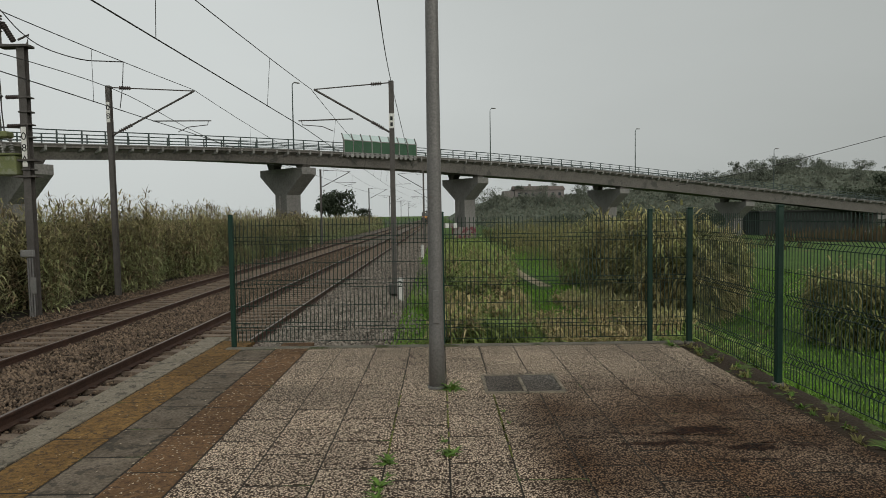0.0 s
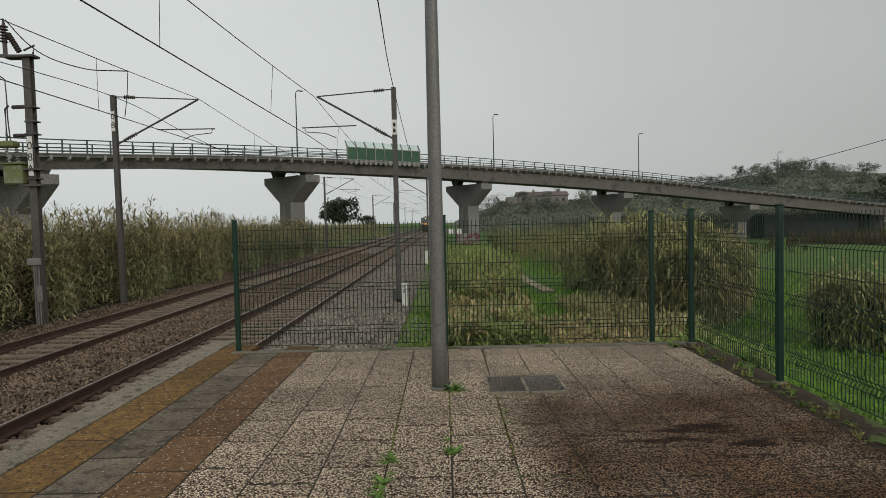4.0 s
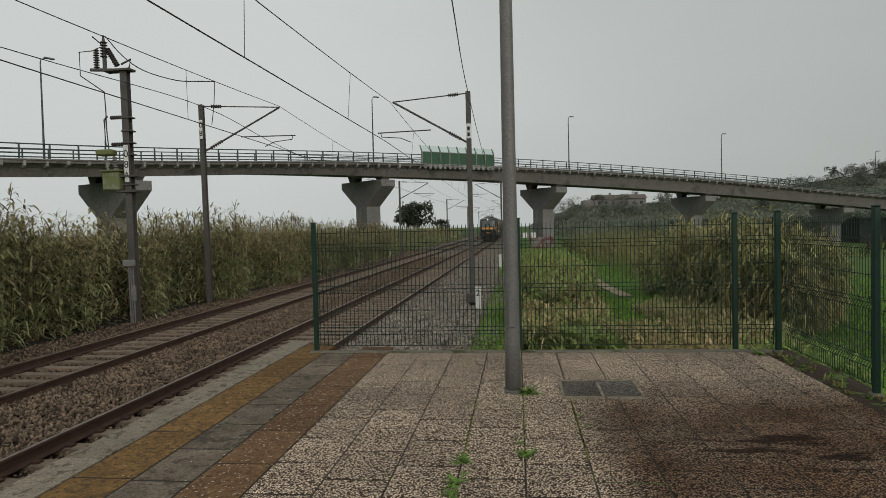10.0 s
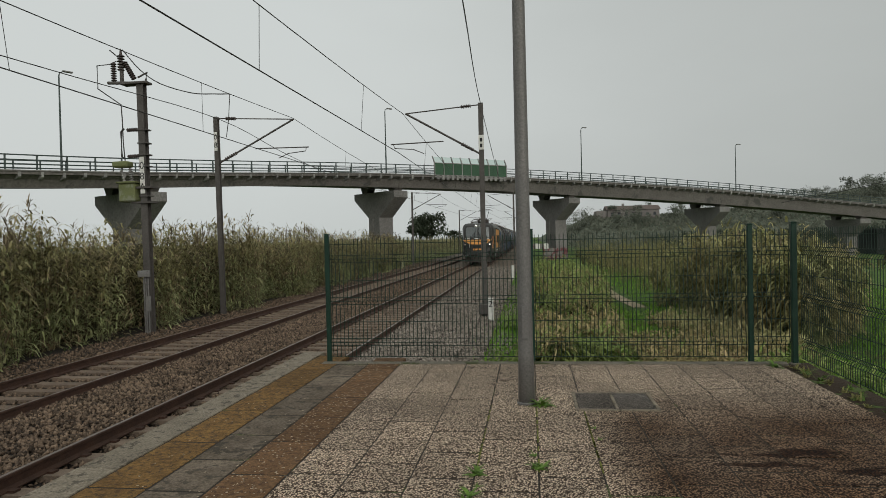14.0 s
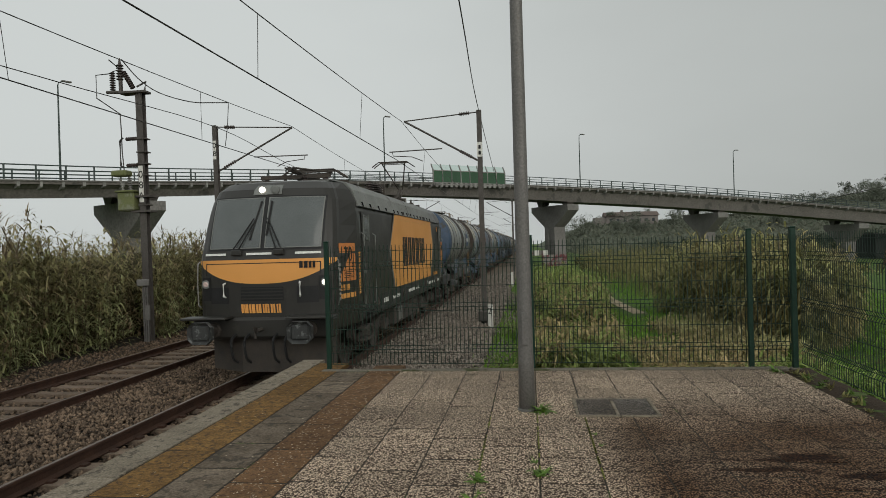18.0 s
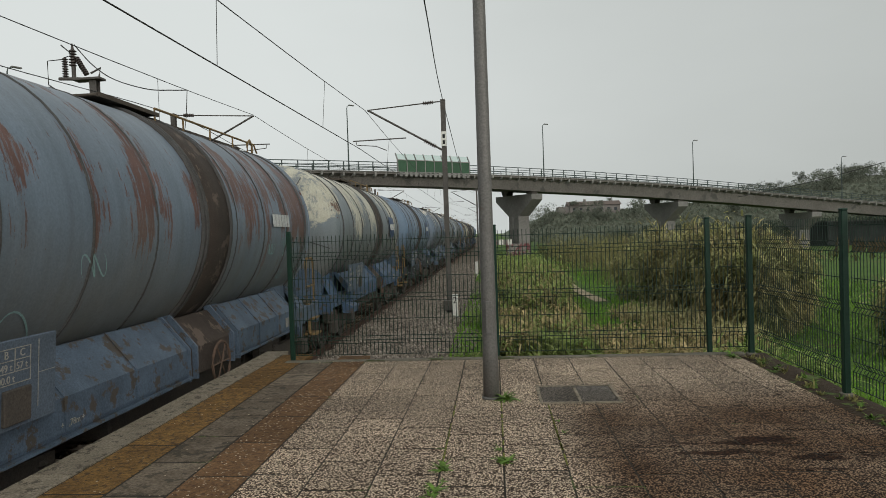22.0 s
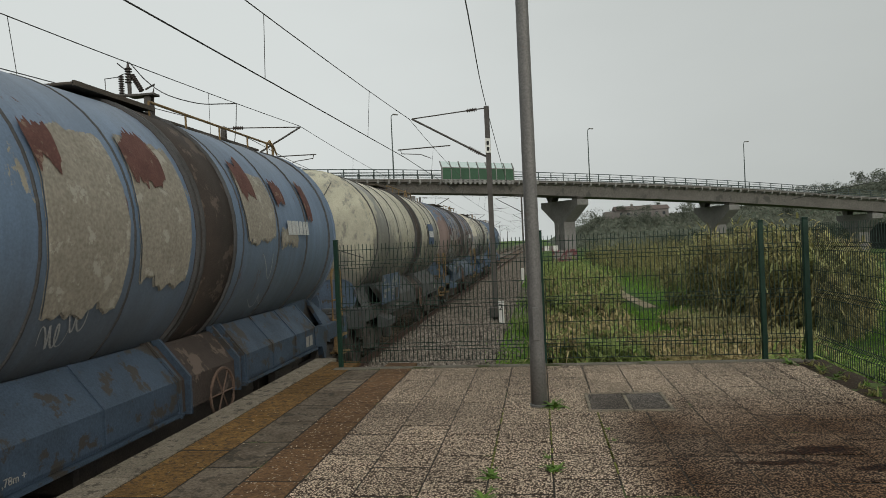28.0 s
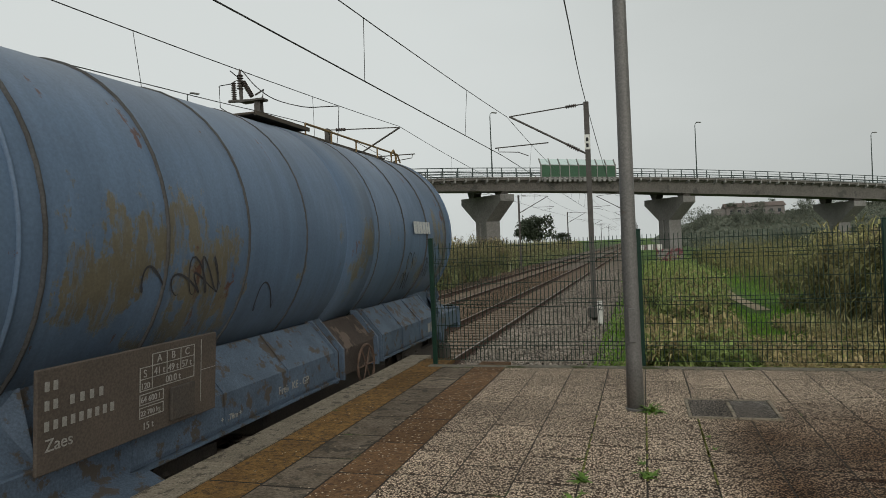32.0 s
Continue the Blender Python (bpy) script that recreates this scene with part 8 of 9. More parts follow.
def guard_rail(parent, y0, y1, label):
    """Tubular guard rails with posts and a step at a wagon's end."""
    g = part("end_platform", boxm(-1.25, 1.25, y0, y1, 1.20, 1.26), WALKWAY, parent, "grated brown end platform")
    ym = (y0 + y1) / 2
    for s in (-1, 1):
        x = s * 1.28
        part("guard_rail", tubem([(x, y0, 1.0), (x, y0, 1.98), (x, y0 + 0.06, 2.08), (x, y1 - 0.06, 2.08), (x, y1, 1.98), (x, y1, 1.0)], 0.024, 6), YELLOW_RAIL, g, label)
        part("guard_rail_bar", tubem([(x, y0, 1.55), (x, y1, 1.55)], 0.018, 6), YELLOW_RAIL, g)
        part("end_step", boxm(x - 0.22, x + 0.14, ym - 0.2, ym + 0.2, 0.62, 0.66), YELLOW_RAIL, g, "ochre step tread")
        part("step_hanger", boxm(x - 0.02, x + 0.03, ym - 0.2, ym - 0.12, 0.62, 1.22), YELLOW_RAIL, g)
        part("end_step", boxm(x - 0.2, x + 0.12, ym - 0.2, ym + 0.2, 0.92, 0.95), YELLOW_RAIL, g, "ochre step tread")
    part("guard_rail", tubem([(-1.28, ym, 2.05), (-0.5, ym, 2.05)], 0.022, 6), YELLOW_RAIL, g)
    return g


def tank_wagon(spec, index):
    (paint, frame_m, board_m, end_m, rear_guard, front_guard, tags, tag_col, logo_y, label) = spec
    rng = np.random.default_rng(500 + index)
    w = thing("tank_wagon", label, "tank wagon", "tank wagons of the train")
    prof = [(0.02, -0.24), (0.5, -0.225), (0.95, -0.175), (1.25, -0.11), (1.37, -0.065), (TANK_R - 0.01, 0.0)]
    prof += [(TANK_R + 0.02 * (1 - abs(k / 12 - 0.5) * 2), 0.05 + 9.3 * k / 12) for k in range(13)]
    prof += [(TANK_R - 0.01, 9.4), (1.37, 9.465), (1.25, 9.51), (0.95, 9.575), (0.5, 9.625), (0.02, 9.64)]
    tank = part("tank", lathem(prof, "y", 48, (0, 0, TANK_Z)), paint, w, "weathered cylindrical tank shell", smooth=True)
    if index < 2:
        reach = (0.42, 0.6)[index]
        head_prof = [(r + 0.006, y - 0.006) for r, y in prof[:6]] + [(TANK_R + 0.010, 0.05), (TANK_R + 0.012, reach)]
        hm = lathem(head_prof, "y", 48, (0, 0, TANK_Z))
        part("painted_head", hm, end_m, tank, "tank head in a different colour", smooth=True)
    turned = bool(front_guard)
    b0, b1 = (3.88, 4.84) if turned else (4.60, 5.50)
    plates = (0.3, 1.4, 2.5, 3.6, 4.65, 5.65, 6.7, 7.8, 8.9) if index == 12 else (0.3, 1.4, 2.5, 3.45, 5.1, 5.9, 6.9, 8.0, 9.0) if turned else (0.3, 1.4, 2.5, 3.6, 5.72, 6.8, 7.88, 8.95)
    for yy in (0.12, *plates, 9.25):
        r = TANK_R + 0.022
        part("seam_rib", lathem([(r - 0.03, yy - 0.011), (r + 0.003, yy - 0.008), (r + 0.004, yy + 0.008), (r - 0.03, yy + 0.011)], "y", 48, (0, 0, TANK_Z)), RIB if yy not in (0.12, 9.25) else (end_m if index < 2 and yy < 1 else paint), tank, "raised seam rib", smooth=True)
    part("saddle_band", lathem([(TANK_R - 0.01, b0), (TANK_R + 0.03, b0 + 0.02), (TANK_R + 0.034, (b0 + b1) / 2), (TANK_R + 0.03, b1 - 0.02), (TANK_R - 0.01, b1)], "y", 48, (0, 0, TANK_Z)), DIRT if index < 12 else paint, tank, "dirty brown middle band" if index < 12 else "", smooth=True)
    for yy in (b0 + 0.04, b0 + 0.14, b1 - 0.04) if index < 12 else ():
        part("band_edge", lathem([(TANK_R + 0.0, yy - 0.024), (TANK_R + 0.055, yy - 0.02), (TANK_R + 0.055, yy + 0.02), (TANK_R + 0.0, yy + 0.024)], "y", 48, (0, 0, TANK_Z)), RIB, tank, smooth=True)
    # tank ends: painted heads with a round hub plate and weld lines
    for y, d in ((-0.22, -1), (9.62, 1))[1 if index == 0 else 0:]:
        hb = part("hub_plate", lathem([(0.44, 0), (0.44, d * 0.035), (0.40, d * 0.05), (0.02, d * 0.06)] if d > 0 else [(0.02, -0.06), (0.40, -0.05), (0.44, -0.035), (0.44, 0)], "y", 28, (0.0, y - d * 0.02, TANK_Z)), end_m if index < 2 else paint, w, "round plate on the tank head", smooth=False)
        part("hub_ring", tubem([(0.44 * math.cos(a), y + d * 0.02, TANK_Z + 0.44 * math.sin(a)) for a in np.linspace(0, math.tau, 25)[:-1]], 0.015, 5, close=True), RIB, hb)
    for ang in (62, 118, 200, -20):
        a = radians(ang)
        part("weld_line", tubem([(0.45 * math.cos(a), -0.24, TANK_Z + 0.45 * math.sin(a)), (0.95 * math.cos(a), -0.185, TANK_Z + 0.95 * math.sin(a)), (1.3 * math.cos(a), -0.10, TANK_Z + 1.3 * math.sin(a))], 0.009, 4), RIB, tank)
    # top walkway
    w0, w1 = (3.4, 5.1) if turned else (4.15, 5.5)
    part("walkway", boxm(-0.30, 0.30, w1, 9.0, TANK_Z + 1.445, TANK_Z + 1.475), WALKWAY, w, "narrow top walkway")
    dp = part("dome_platform", boxm(-0.56, 0.56, w0, w1, TANK_Z + 1.435, TANK_Z + 1.465, bevel=0.008), WALKWAY, w, "wide brown platform round the dome")
    for x in (-0.55, 0.55):
        part("toe_board", boxm(x - 0.015, x + 0.015, w0, w1, TANK_Z + 1.425, TANK_Z + 1.475), WALKWAY, dp, "upright toe board")
    part("manhole_dome", lathem([(0.30, 0), (0.30, 0.16), (0.33, 0.17), (0.33, 0.19), (0.05, 0.21)], "z", 18, (0, (b0 + b1) / 2, TANK_Z + 1.36)), WALKWAY, w, "round manhole dome")
    for x in (-0.55, 0.55):
        part("walkway_rail", tubem([(x, 5.4, TANK_Z + 1.36), (x, 5.4, TANK_Z + 1.52), (x, 9.0, TANK_Z + 1.52), (x, 9.15, TANK_Z + 1.38)], 0.016, 6), YELLOW_RAIL, w, "low ochre walkway rail")
        for yy in (6.2, 7.1, 8.0):
            part("rail_stud", tubem([(x, yy, TANK_Z + 1.34), (x, yy, TANK_Z + 1.52)], 0.014, 5), YELLOW_RAIL, w)
    for x in (-0.3, 0.3):
        part("lifting_hoop", tubem([(x, 9.35, TANK_Z + 1.36), (x, 9.35, TANK_Z + 1.6), (x, 9.48, TANK_Z + 1.68), (x, 9.6, TANK_Z + 1.58), (x, 9.6, TANK_Z + 1.2)], 0.022, 6), YELLOW_RAIL, w, "hooped ladder top")
    # underframe
    part("sole_bar", boxm(1.18, 1.32, -0.62, 10.02, 0.93, 1.20, bevel=0.012), frame_m, w, "long side sill")
    part("sole_bar", boxm(-1.32, -1.18, -0.62, 10.02, 0.93, 1.20, bevel=0.012), frame_m, w, "long side sill")
    part("centre_sill", boxm(-0.3, 0.3, -0.6, 10.0, 0.85, 1.18), frame_m, w, "centre sill")
    for y in (-0.66, 9.98):
        part("headstock", boxm(-1.34, 1.34, y, y + 0.12, 0.82, 1.24, bevel=0.015), frame_m, w, "end beam")
    buffers(w, -0.66, -1, 1.03, material=frame_m)
    buffers(w, 10.10, 1, 1.03, material=frame_m)
    for s in (-1, 1):
        m0, m1 = b0 - 0.32, b1 + 0.18
        for (ya, yb) in ((0.95, m0), (m1, 8.2)):
            pl = [(s * 1.30, 0.955), (s * 1.40, 0.955), (s * 1.41, 0.99), (s * 1.41, 1.26), (s * 1.11, 1.61), (s * 1.03, 1.60), (s * 1.28, 1.22)]
            part("sloping_skirt", prismm(pl, "y", ya, yb), frame_m, w, "sloping skirt above an upright sill")
            part("skirt_flange", prismm([(s * 1.28, 0.925), (s * 1.44, 0.925), (s * 1.44, 0.95), (s * 1.28, 0.95)], "y", ya, yb), frame_m, w, "flange along the sill's foot")
            for yy in np.linspace(ya + 0.04, yb - 0.04, 4):
                part("skirt_rib", prismm([(s * 1.412, 0.99), (s * 1.422, 0.99), (s * 1.422, 1.262), (s * 1.118, 1.622), (s * 1.11, 1.612), (s * 1.41, 1.262)], "y", yy - 0.02, yy + 0.02), frame_m, w)
        part("middle_dirt_panel", prismm([(s * 1.26, 0.90), (s * 1.37, 0.93), (s * 1.37, 1.24), (s * 1.09, 1.57), (s * 1.0, 1.56), (s * 1.22, 1.18)], "y", m0, m1), DIRT, w, "grimy panel below the middle band")
        for yy in (m0 - 0.03, m0 + 0.16, m1 - 0.16, m1 + 0.03):
            part("collar_plate", prismm([(s * 1.26, 0.90), (s * 1.43, 0.90), (s * 1.43, 1.265), (s * 1.12, 1.635), (s * 1.04, 1.62), (s * 1.2, 1.2)], "y", yy - 0.018, yy + 0.018), frame_m, w, "upright plate framing the middle panel")
        part("end_bracket", prismm([(8.2, 1.26), (8.55, 1.24), (8.9, 1.08), (8.9, 0.93), (8.74, 0.97), (8.66, 0.72), (8.58, 0.72), (8.5, 0.92), (8.2, 0.955)], "x", s * 1.36 - 0.045, s * 1.36 + 0.045), frame_m, w, "curved end bracket of the sill")
        for y, q in ((0.0, 1), (9.4, -1)):
            # saddle gusset rising to the tank
            bm = bmesh.new()
            poly = [(y - q * 0.25, 1.2), (y + q * 2.1, 1.2), (y + q * 1.7, 1.55), (y + q * 0.45, 1.75)]
            prism(bm, poly, "x", s * 0.98 - 0.03, s * 0.98 + 0.03)
            part("saddle_gusset", bm, frame_m, w, "triangular saddle plate")
            bm = bmesh.new()
            v = [bm.verts.new(p) for p in ((s * 1.18, y - q * 0.2, 1.2), (s * 1.18, y + q * 0.35, 1.2), (s * 0.85, y + q * 0.5, 1.85), (s * 0.75, y + q * 0.2, 1.75), (s * 1.24, y - q * 0.2, 1.2), (s * 1.24, y + q * 0.35, 1.2), (s * 0.92, y + q * 0.5, 1.85), (s * 0.82, y + q * 0.2, 1.75))]
            for f in ((0, 1, 2, 3), (7, 6, 5, 4), (0, 4, 5, 1), (1, 5, 6, 2), (2, 6, 7, 3), (3, 7, 4, 0)):
                bm.faces.new([v[i] for i in f])
            part("saddle_bracket", bm, frame_m, w, "leaning saddle bracket")
    # capsule-shaped belt plate under the head
    for y, d in ((-0.12, -1), (9.52, 1)):
        cap_ = [(math.copysign(0.72, c) + 0.33 * c, 1.46 + 0.33 * s_) for c, s_ in ((math.cos(t), math.sin(t)) for t in np.linspace(-math.pi / 2 + 0.01, 1.5 * math.pi + 0.01, 25)[:-1])]
        part("belt_plate", prismm(cap_, "y", min(y, y + d * 0.06), max(y, y + d * 0.06)), FRAME_BLUE, w, "capsule-shaped belt plate")
        rim = [(math.copysign(0.72, c) + 0.33 * c, y + d * 0.06, 1.46 + 0.33 * s_) for c, s_ in ((math.cos(t), math.sin(t)) for t in np.linspace(-math.pi / 2 + 0.01, 1.5 * math.pi + 0.01, 25)[:-1])]
        part("belt_rim", tubem(rim, 0.022, 5, close=True), FRAME_BLUE, w)
    part("drain_valve", lathem([(0.09, 0), (0.09, 0.1), (0.05, 0.12), (0.05, 0.3)], "z", 10, (-0.55, -0.35, 1.2)), L_UNDER, w, "drain valve")
    part("valve_wheel", tubem([(-0.4 + 0.12 * math.cos(a), -0.42, 1.5 + 0.12 * math.sin(a)) for a in np.linspace(0, math.tau, 13)[:-1]], 0.014, 5, close=True), L_UNDER, w, "small valve wheel")
    lettered_board(w, board_m, rng, -0.13)
    part("tool_box", prismm([(1.32, 0.98), (1.58, 0.86), (1.55, 0.72), (1.32, 0.72)], "y", 0.45, 1.1), frame_m, w, "sloping cover over the bogie")
    bw = 3.92 if turned else 5.0
    hw = part("brake_wheel", tubem([(1.47, bw + 0.26 * math.cos(a), 0.98 + 0.26 * math.sin(a)) for a in np.linspace(0, math.tau, 17)[:-1]], 0.017, 5, close=True), RED_HAND, w, "spoked rusty brake wheel")
    for a in np.linspace(0, math.pi, 4)[:-1]:
        part("spoke", tubem([(1.47, bw + 0.26 * math.cos(a), 0.98 + 0.26 * math.sin(a)), (1.47, bw - 0.26 * math.cos(a), 0.98 - 0.26 * math.sin(a))], 0.010, 4), RED_HAND, hw)
    part("brake_gear", boxm(-1.1, 1.1, 3.2, 6.4, 0.55, 0.85, bevel=0.03), L_UNDER, w, "dark brake gear under the frame")
    part("air_reservoir", lathem([(0.05, 0), (0.2, 0.05), (0.2, 1.1), (0.05, 1.15)], "y", 14, (0.85, 5.6, 0.68)), L_UNDER, w, "air reservoir")
    for yy in (0.95, 8.45):
        bogie(w, yy)
    # wordmark plate
    if logo_y:
        if index not in (2, 7, 8, 10, 12):
            shell_patch("wordmark_plate", w, LOGO_BLUE, logo_y, logo_y + 1.0, -9, 16, 0.026, 3, 8, "blue square plate with a white wordmark")
        logo_flat(w, TANK_MARK, lambda u, v, t: tank_point(logo_y + 0.08 + 0.84 * u, -0.5 + 7.5 * v, 0.029 + t), 0.005)
    bars(w, 1.414, 7.75, 1.02, 0.3, 0.15, 2, BOARD_WHITE, "marking_bar", 0.2)
    lettering("+ 8,78m +", 0.075, BOARD_WHITE, w, pose(1.415, 2.0, 1.02, 90, 0, 90), "length_marking")
    if index >= 10:
        lettering("Freio KE - GP", 0.11, BOARD_WHITE, w, pose(1.415, 2.95, 1.05, 90, 0, 90), "brake_marking")
    if rear_guard:
        guard_rail(w, 9.5, 10.02, "ochre guard rail" if rear_guard == 1 else "dark guard rail")
    if front_guard:
        guard_rail(w, -0.66, -0.12, "ochre guard rail")
        lad = part("ladder", tubem([(0.45, -0.42, 1.2), (0.36, -0.40, 4.2)], 0.022, 6), YELLOW_RAIL, w, "upright ochre ladder")
        part("ladder_stile", tubem([(0.0, -0.42, 1.2), (0.0, -0.40, 4.2)], 0.022, 6), YELLOW_RAIL, lad)
        for k in range(10):
            z = 1.45 + k * 0.28
            part("rung", tubem([(0.45 - 0.03 * (z - 1.2), -0.41, z), (0.0, -0.41, z)], 0.015, 5), YELLOW_RAIL, lad)
        sg = part("warning_sign", boxm(0.36, 0.66, -0.45, -0.435, 2.55, 2.86), L_WHITE, w, "white warning sign with black words")
        for k, word in enumerate(("ATEN\u00c7\u00c3O", "CATEN\u00c1RIAS", "PERIGO", "DE MORTE")):
            lettering(word, 0.048, MAT["black"], sg, pose(0.51, -0.453, 2.79 - k * 0.068, 90, 0, 0), "warning_words", "CENTER")
    if tags:
        big = 2.0 if tags >= 5 else 1.0
        scribble(w, rng, 0.8, 3.2, -38, -14, tags, tag_col, "sprayed graffiti line", 0.009 * big, big)
        scribble(w, rng, 5.8, 8.4, -38, -12, tags, tag_col, "sprayed graffiti line", 0.009 * big, big)
    if tags == 5:
        # dark sprayed humps with a pale outline along the lower flank
        bm, edge, prev = bmesh.new(), [], None
        for i in range(91):
            y = 0.25 + 3.4 * i / 90
            top = -29 + 15 * abs(math.sin(i * 0.088 + 0.4)) ** 0.6 + 3 * math.sin(i * 0.05)
            cur = [bm.verts.new(tank_point(y, -52 + (top + 52) * j / 4, 0.005)) for j in range(5)]
            edge.append((y, top))
            if prev:
                for j in range(4):
                    bm.faces.new((prev[j], cur[j], cur[j + 1], prev[j + 1]))
            prev = cur
        part("graffiti_fill", bm, SPRAY_D, w, "dark sprayed graffiti humps", smooth=True)
        part("graffiti_line", ribbon(edge, 0.022), SPRAY_W, w, "pale graffiti outline")
        scribble(w, rng, 0.6, 3.2, -40, -30, 3, SPRAY_W, "pale graffiti stroke", 0.010, 1.6)
        scribble(w, rng, 5.2, 8.6, -34, -10, 9, SPRAY_D, "dark graffiti stroke", 0.012, 1.4)
    if index == 8:
        for k, (y0, y1, a0, a1) in enumerate(((0.45, 1.35, -8, 24), (2.56, 3.52, -26, 31), (3.66, 4.52, -19, 33), (5.78, 6.72, -4, 30), (6.86, 7.5, -6, 3))):
            peeled_patch(w, 3.7 * k, y0, y1, a0, a1, PEEL_BUFF, "buff patch where the blue paint has peeled", PEEL_RIM)
        for k, (y0, y1, a0, a1) in enumerate(((2.56, 2.86, 19, 33), (3.68, 4.25, 18, 35), (5.84, 6.25, 16, 38), (6.86, 7.2, 14, 28), (7.95, 8.2, 8, 30))):
            peeled_patch(w, 40 + 2.9 * k, y0, y1, a0, a1, PEEL_RUST, "dark red rust patch", None, 4.0, 0.026)
    if tags == 7:
        for y0, y1, a0, a1, n, fill in ((0.3, 3.4, 2, 40, 4, SPRAY_B), (0.4, 3.8, -12, 26, 4, SPRAY_M), (0.3, 4.0, -30, 10, 4, SPRAY_O), (5.2, 8.8, -26, 12, 5, SPRAY_M), (5.2, 9.0, -34, 0, 4, SPRAY_O)):
            for k in range(n):
                blob(w, rng, y0 + (y1 - y0) * (k + rng.uniform(0.2, 0.8)) / n, rng.uniform(a0, a1), rng.uniform(0.22, 0.5), rng.uniform(5, 12), fill, "sprayed graffiti patch", SPRAY_W if rng.uniform() < 0.4 else None)
        for k in range(4):
            y0 = 0.2 + 0.85 * k
            part("graffiti_line", ribbon([(y0 + 1.1 * t, rng.uniform(4, 22) + 16 * math.sin(math.pi * t) * (1 if k % 2 else -1)) if t in (0, 1) else (y0 + 1.1 * t, 14 + 16 * math.sin(math.pi * t) * (1 if k % 2 else -1)) for t in np.linspace(0, 1, 20)], 0.035), SPRAY_W, w, "broad pale graffiti outline")
        scribble(w, rng, 0.6, 3.6, -25, 30, 5, SPRAY_W, "pale graffiti outline", 0.014, 2.2)
        scribble(w, rng, 5.2, 8.6, -34, 10, 14, SPRAY_D, "dark graffiti stroke", 0.014, 1.5)
        scribble(w, rng, 5.2, 8.6, -12, 14, 9, SPRAY_W, "pale graffiti stroke", 0.010, 1.1)
    return w


PEEL_BUFF = mat("peeled_buff", (0.255, 0.232, 0.19), (0.20, 0.18, 0.145), scale=2.2, rough=0.75, bump=0.3, fine=30, c3=(0.30, 0.285, 0.24), amount3=0.3, scale3=5)
PEEL_RIM = mat("lifted_paint_rim", (0.36, 0.35, 0.30), (0.14, 0.12, 0.10), scale=9, rough=0.8, bump=0.2)
PEEL_RUST = mat("peeled_rust", (0.115, 0.052, 0.042), (0.08, 0.038, 0.032), scale=5, rough=0.85, bump=0.4, c3=(0.17, 0.12, 0.09), amount3=0.3, scale3=7)
SPRAY_W = mat("spray_white", (0.36, 0.37, 0.36), (0.22, 0.23, 0.23), scale=8, rough=0.8, bump=0)
SPRAY_D = mat("spray_dark", (0.05, 0.05, 0.055), (0.025, 0.025, 0.03), scale=8, rough=0.8, bump=0)
SPRAY_B = mat("spray_blue", (0.095, 0.145, 0.23), (0.07, 0.10, 0.155), scale=2.5, rough=0.75, bump=0.1, c3=(0.10, 0.06, 0.052), amount3=0.4, scale3=3)
SPRAY_M = mat("spray_maroon", (0.10, 0.058, 0.052), (0.075, 0.04, 0.036), scale=2.5, rough=0.75, bump=0.1, c3=(0.15, 0.13, 0.11), amount3=0.35, scale3=4)
SPRAY_O = mat("spray_olive", (0.17, 0.15, 0.115), (0.12, 0.105, 0.085), scale=2.0, rough=0.75, bump=0.1, c3=(0.10, 0.06, 0.05), amount3=0.35, scale3=4)
SPRAY_G = mat("spray_teal", (0.22, 0.34, 0.33), (0.18, 0.28, 0.28), scale=8, rough=0.8, bump=0)
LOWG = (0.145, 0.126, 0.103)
FRAME_BRIGHT = mat("frame_bright_blue", (0.062, 0.105, 0.175), (0.042, 0.068, 0.11), scale=2.6, rough=0.6, bump=0.25, c3=(0.075, 0.055, 0.042), amount3=0.36, scale3=5.5)
FRAME_NIGHT = mat("frame_dark_blue", (0.05, 0.076, 0.112), (0.03, 0.042, 0.058), scale=2.0, rough=0.6, bump=0.25, c3=(0.04, 0.035, 0.03), amount3=0.42, scale3=3.5)
END_BLUE = mat("tank_end_blue", (0.055, 0.086, 0.135), (0.04, 0.062, 0.098), scale=1.5, rough=0.5, bump=0.1, c3=(0.05, 0.05, 0.05), amount3=0.3, scale3=2)
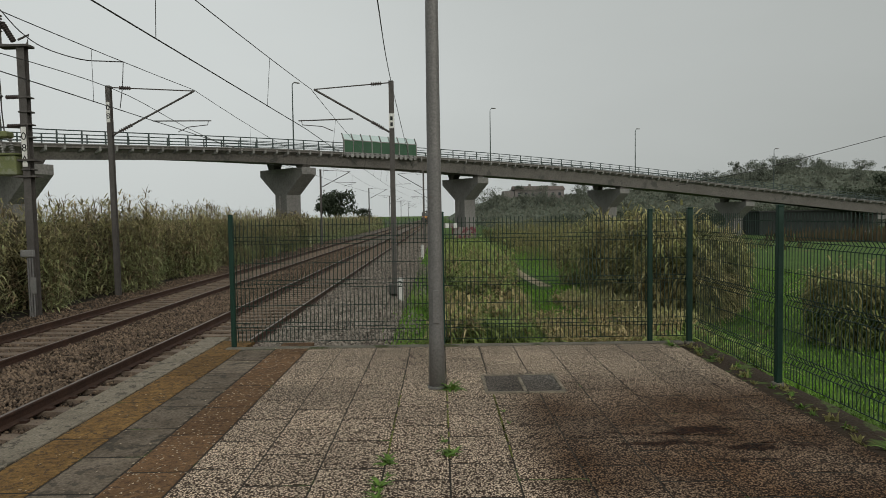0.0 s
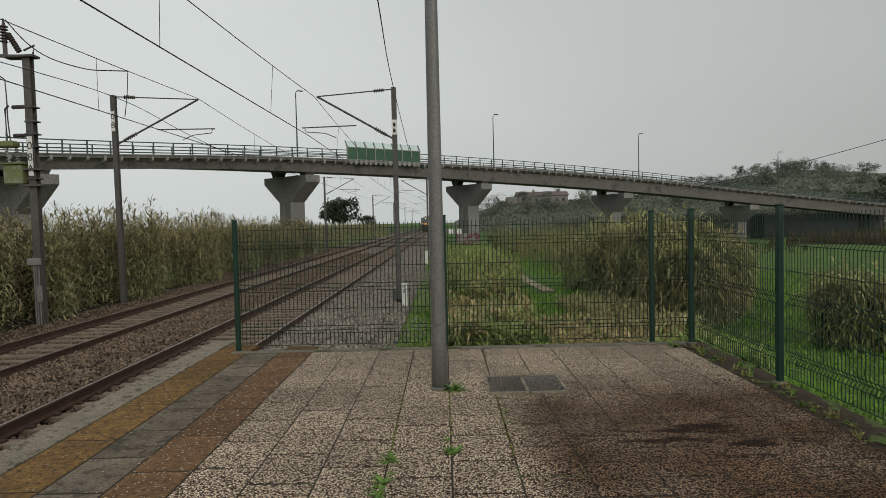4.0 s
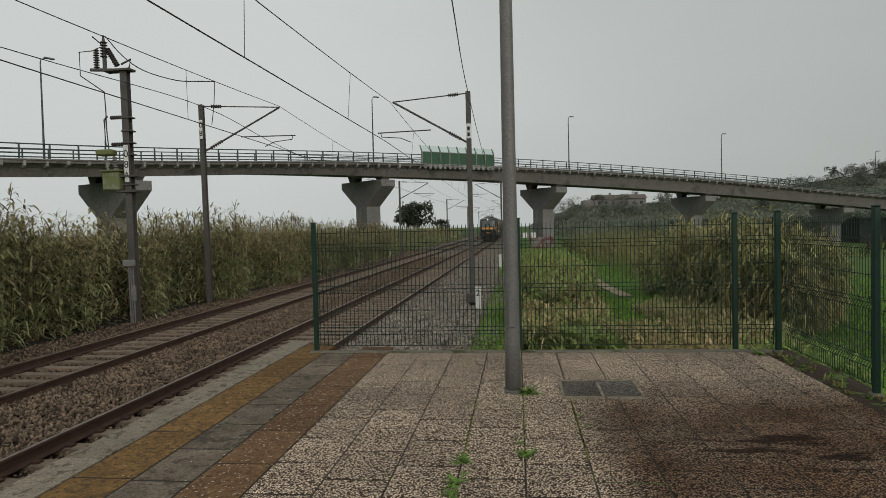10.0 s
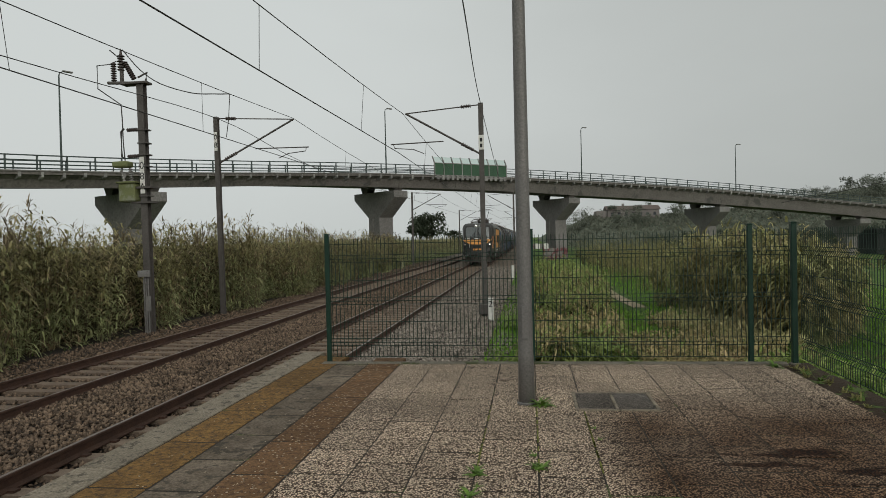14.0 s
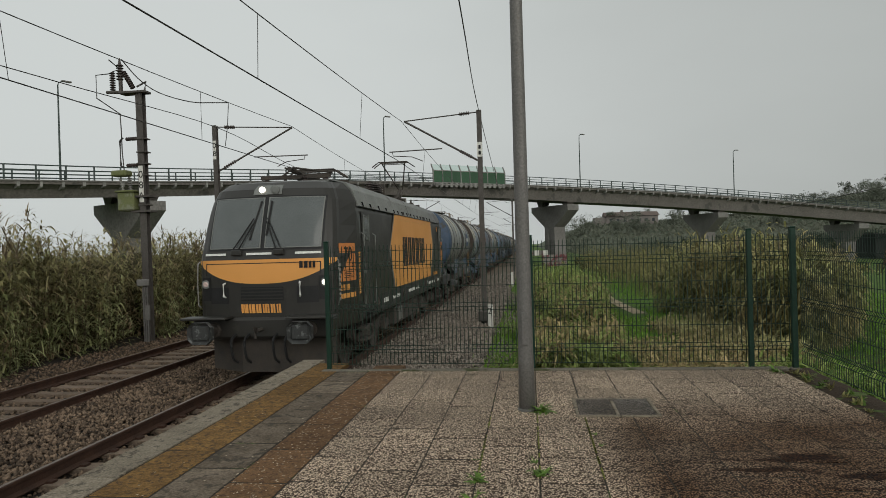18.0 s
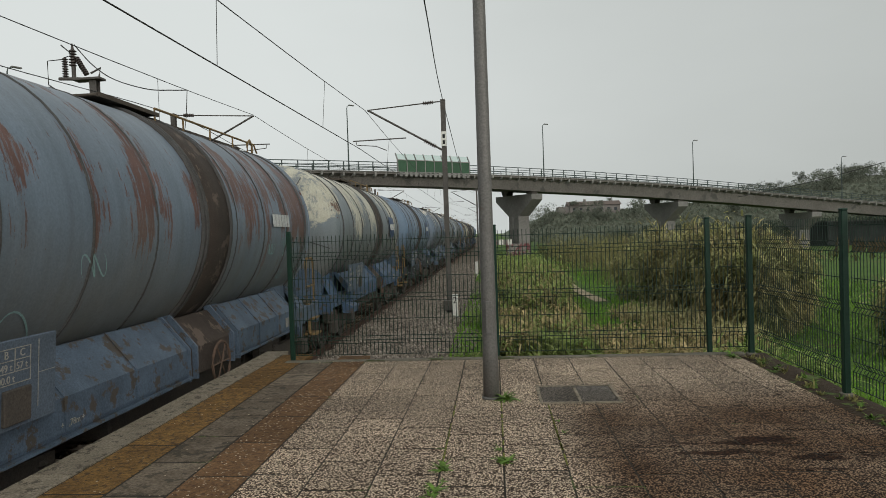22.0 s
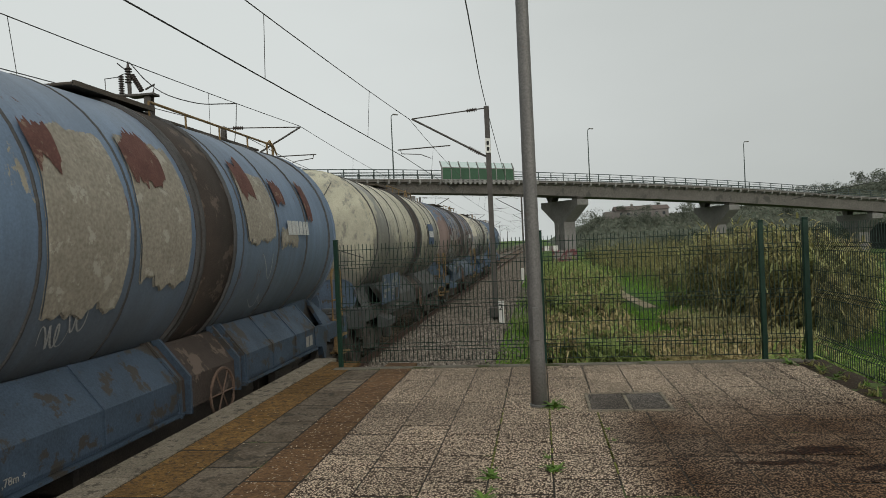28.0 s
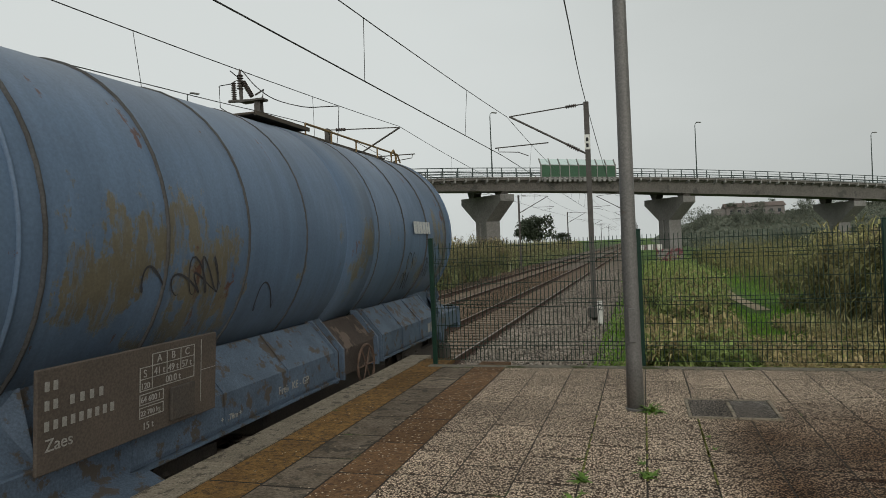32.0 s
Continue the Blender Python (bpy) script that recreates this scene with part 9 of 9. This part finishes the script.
SPECS = [
    (tank_paint("tank_paint_a", (0.215, 0.232, 0.228), LOWG, (0.42, 0.40, 0.31), 0.60, rust_amount=0.2, seed=1.3, at=3.6, soft=0.09, grime_shade=2.7), FRAME_GREY, BOARD_BLUE, END_BLUE, 1, 0, 1, SPRAY_W, 7.0, "grey-green tank wagon with smeared cream patches"),
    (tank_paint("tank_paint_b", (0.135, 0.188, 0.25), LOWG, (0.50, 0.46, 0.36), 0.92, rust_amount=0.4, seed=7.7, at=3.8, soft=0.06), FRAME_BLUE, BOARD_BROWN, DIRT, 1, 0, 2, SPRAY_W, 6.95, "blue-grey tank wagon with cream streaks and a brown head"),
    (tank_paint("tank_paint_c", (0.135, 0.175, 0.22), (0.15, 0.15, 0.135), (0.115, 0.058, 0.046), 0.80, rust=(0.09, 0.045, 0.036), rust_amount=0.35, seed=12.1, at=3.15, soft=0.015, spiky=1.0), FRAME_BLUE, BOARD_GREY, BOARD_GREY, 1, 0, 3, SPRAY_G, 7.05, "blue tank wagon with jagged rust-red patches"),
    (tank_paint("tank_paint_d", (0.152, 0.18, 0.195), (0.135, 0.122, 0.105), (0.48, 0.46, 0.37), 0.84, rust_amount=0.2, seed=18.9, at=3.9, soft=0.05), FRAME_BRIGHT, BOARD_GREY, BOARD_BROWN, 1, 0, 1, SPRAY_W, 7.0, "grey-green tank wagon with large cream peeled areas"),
    (tank_paint("tank_paint_e", (0.13, 0.19, 0.265), (0.06, 0.066, 0.07), (0.24, 0.17, 0.09), 0.30, rust_amount=0.3, seed=23.4, at=3.0, grime_shade=2.2), FRAME_DARK, BOARD_GREY, FRAME_BLUE, 0, 1, 2, SPRAY_W, 7.05, "fairly clean blue tank wagon with an end ladder"),
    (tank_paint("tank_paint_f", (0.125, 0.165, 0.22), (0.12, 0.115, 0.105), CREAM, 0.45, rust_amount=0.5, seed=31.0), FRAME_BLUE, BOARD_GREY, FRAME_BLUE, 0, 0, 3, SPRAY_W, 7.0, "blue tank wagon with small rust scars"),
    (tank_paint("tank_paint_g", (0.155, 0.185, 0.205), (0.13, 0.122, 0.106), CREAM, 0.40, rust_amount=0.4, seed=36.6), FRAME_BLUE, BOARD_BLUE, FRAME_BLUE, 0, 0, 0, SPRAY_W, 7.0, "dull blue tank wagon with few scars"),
    (tank_paint("tank_paint_h", (0.165, 0.19, 0.205), (0.12, 0.106, 0.09), (0.30, 0.28, 0.22), 0.42, rust=(0.10, 0.055, 0.042), rust_amount=0.5, seed=41.9, grime_shade=2.7), FRAME_DARK, BOARD_BLUE, FRAME_BLUE, 1, 0, 0, SPRAY_W, 7.05, "grey-blue tank wagon with rust specks"),
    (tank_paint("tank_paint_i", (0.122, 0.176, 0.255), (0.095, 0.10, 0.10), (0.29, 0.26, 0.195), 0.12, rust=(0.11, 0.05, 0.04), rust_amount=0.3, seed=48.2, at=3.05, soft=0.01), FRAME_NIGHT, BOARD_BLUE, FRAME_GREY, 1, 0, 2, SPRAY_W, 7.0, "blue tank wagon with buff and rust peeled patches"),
    (tank_paint("tank_paint_j", (0.20, 0.20, 0.175), (0.145, 0.128, 0.105), (0.46, 0.435, 0.33), 1.02, rust_amount=0.06, seed=55.5, at=3.6, soft=0.05, grime_shade=2.8), FRAME_GREY, BOARD_BLUE, FRAME_GREY, 1, 0, 0, SPRAY_W, 6.95, "grey tank wagon mostly peeled to cream"),
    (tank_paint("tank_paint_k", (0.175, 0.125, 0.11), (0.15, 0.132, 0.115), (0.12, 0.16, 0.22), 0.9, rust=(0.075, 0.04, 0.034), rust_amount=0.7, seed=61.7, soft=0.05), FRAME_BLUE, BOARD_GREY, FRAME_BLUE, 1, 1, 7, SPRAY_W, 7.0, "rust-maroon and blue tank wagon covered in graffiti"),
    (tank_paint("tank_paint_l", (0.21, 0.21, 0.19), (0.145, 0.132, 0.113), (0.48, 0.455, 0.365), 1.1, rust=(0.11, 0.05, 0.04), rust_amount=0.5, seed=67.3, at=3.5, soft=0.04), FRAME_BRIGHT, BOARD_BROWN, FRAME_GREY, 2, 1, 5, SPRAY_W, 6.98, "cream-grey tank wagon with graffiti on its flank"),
    (tank_paint("tank_paint_m", (0.088, 0.134, 0.205), (0.085, 0.092, 0.085), (0.13, 0.115, 0.08), 0.46, rust_amount=0.3, seed=73.8, at=2.2, grime_shade=1.9), FRAME_BLUE, BOARD_BROWN, FRAME_BLUE, 0, 0, 4, SPRAY_D, 7.0, "blue tank wagon with a rusty rim at the train's tail"),
]
# play in the couplings
SLACK = (0.05, -0.12, 0.10, 0.04, -0.05, 0.0, 0.02, 0.05, -0.03, 0.08, -0.06, 0.06, 0.02)
TRAIN = [(loco, 0.0)]
for i, spec in enumerate(SPECS):
    TRAIN.append((tank_wagon(spec, i), 17.47 + 11.9 * i + SLACK[i]))


# ---- motion ----
def motions():
    times = [i * 0.5 for i in range(65)]
    for th, off in TRAIN:
        walk(th, [(t, pose(NEAR_X, nose_at(t) + off, RAIL_Z)) for t in times])
    for w, y, r in WHEELS:
        walk(w, [(k / 30, pose(0, y, r, math.degrees((NOSE_Y[0] - NOSE_Y[k]) / r), 0, 0)) for k in range(0, 961)])


motions()
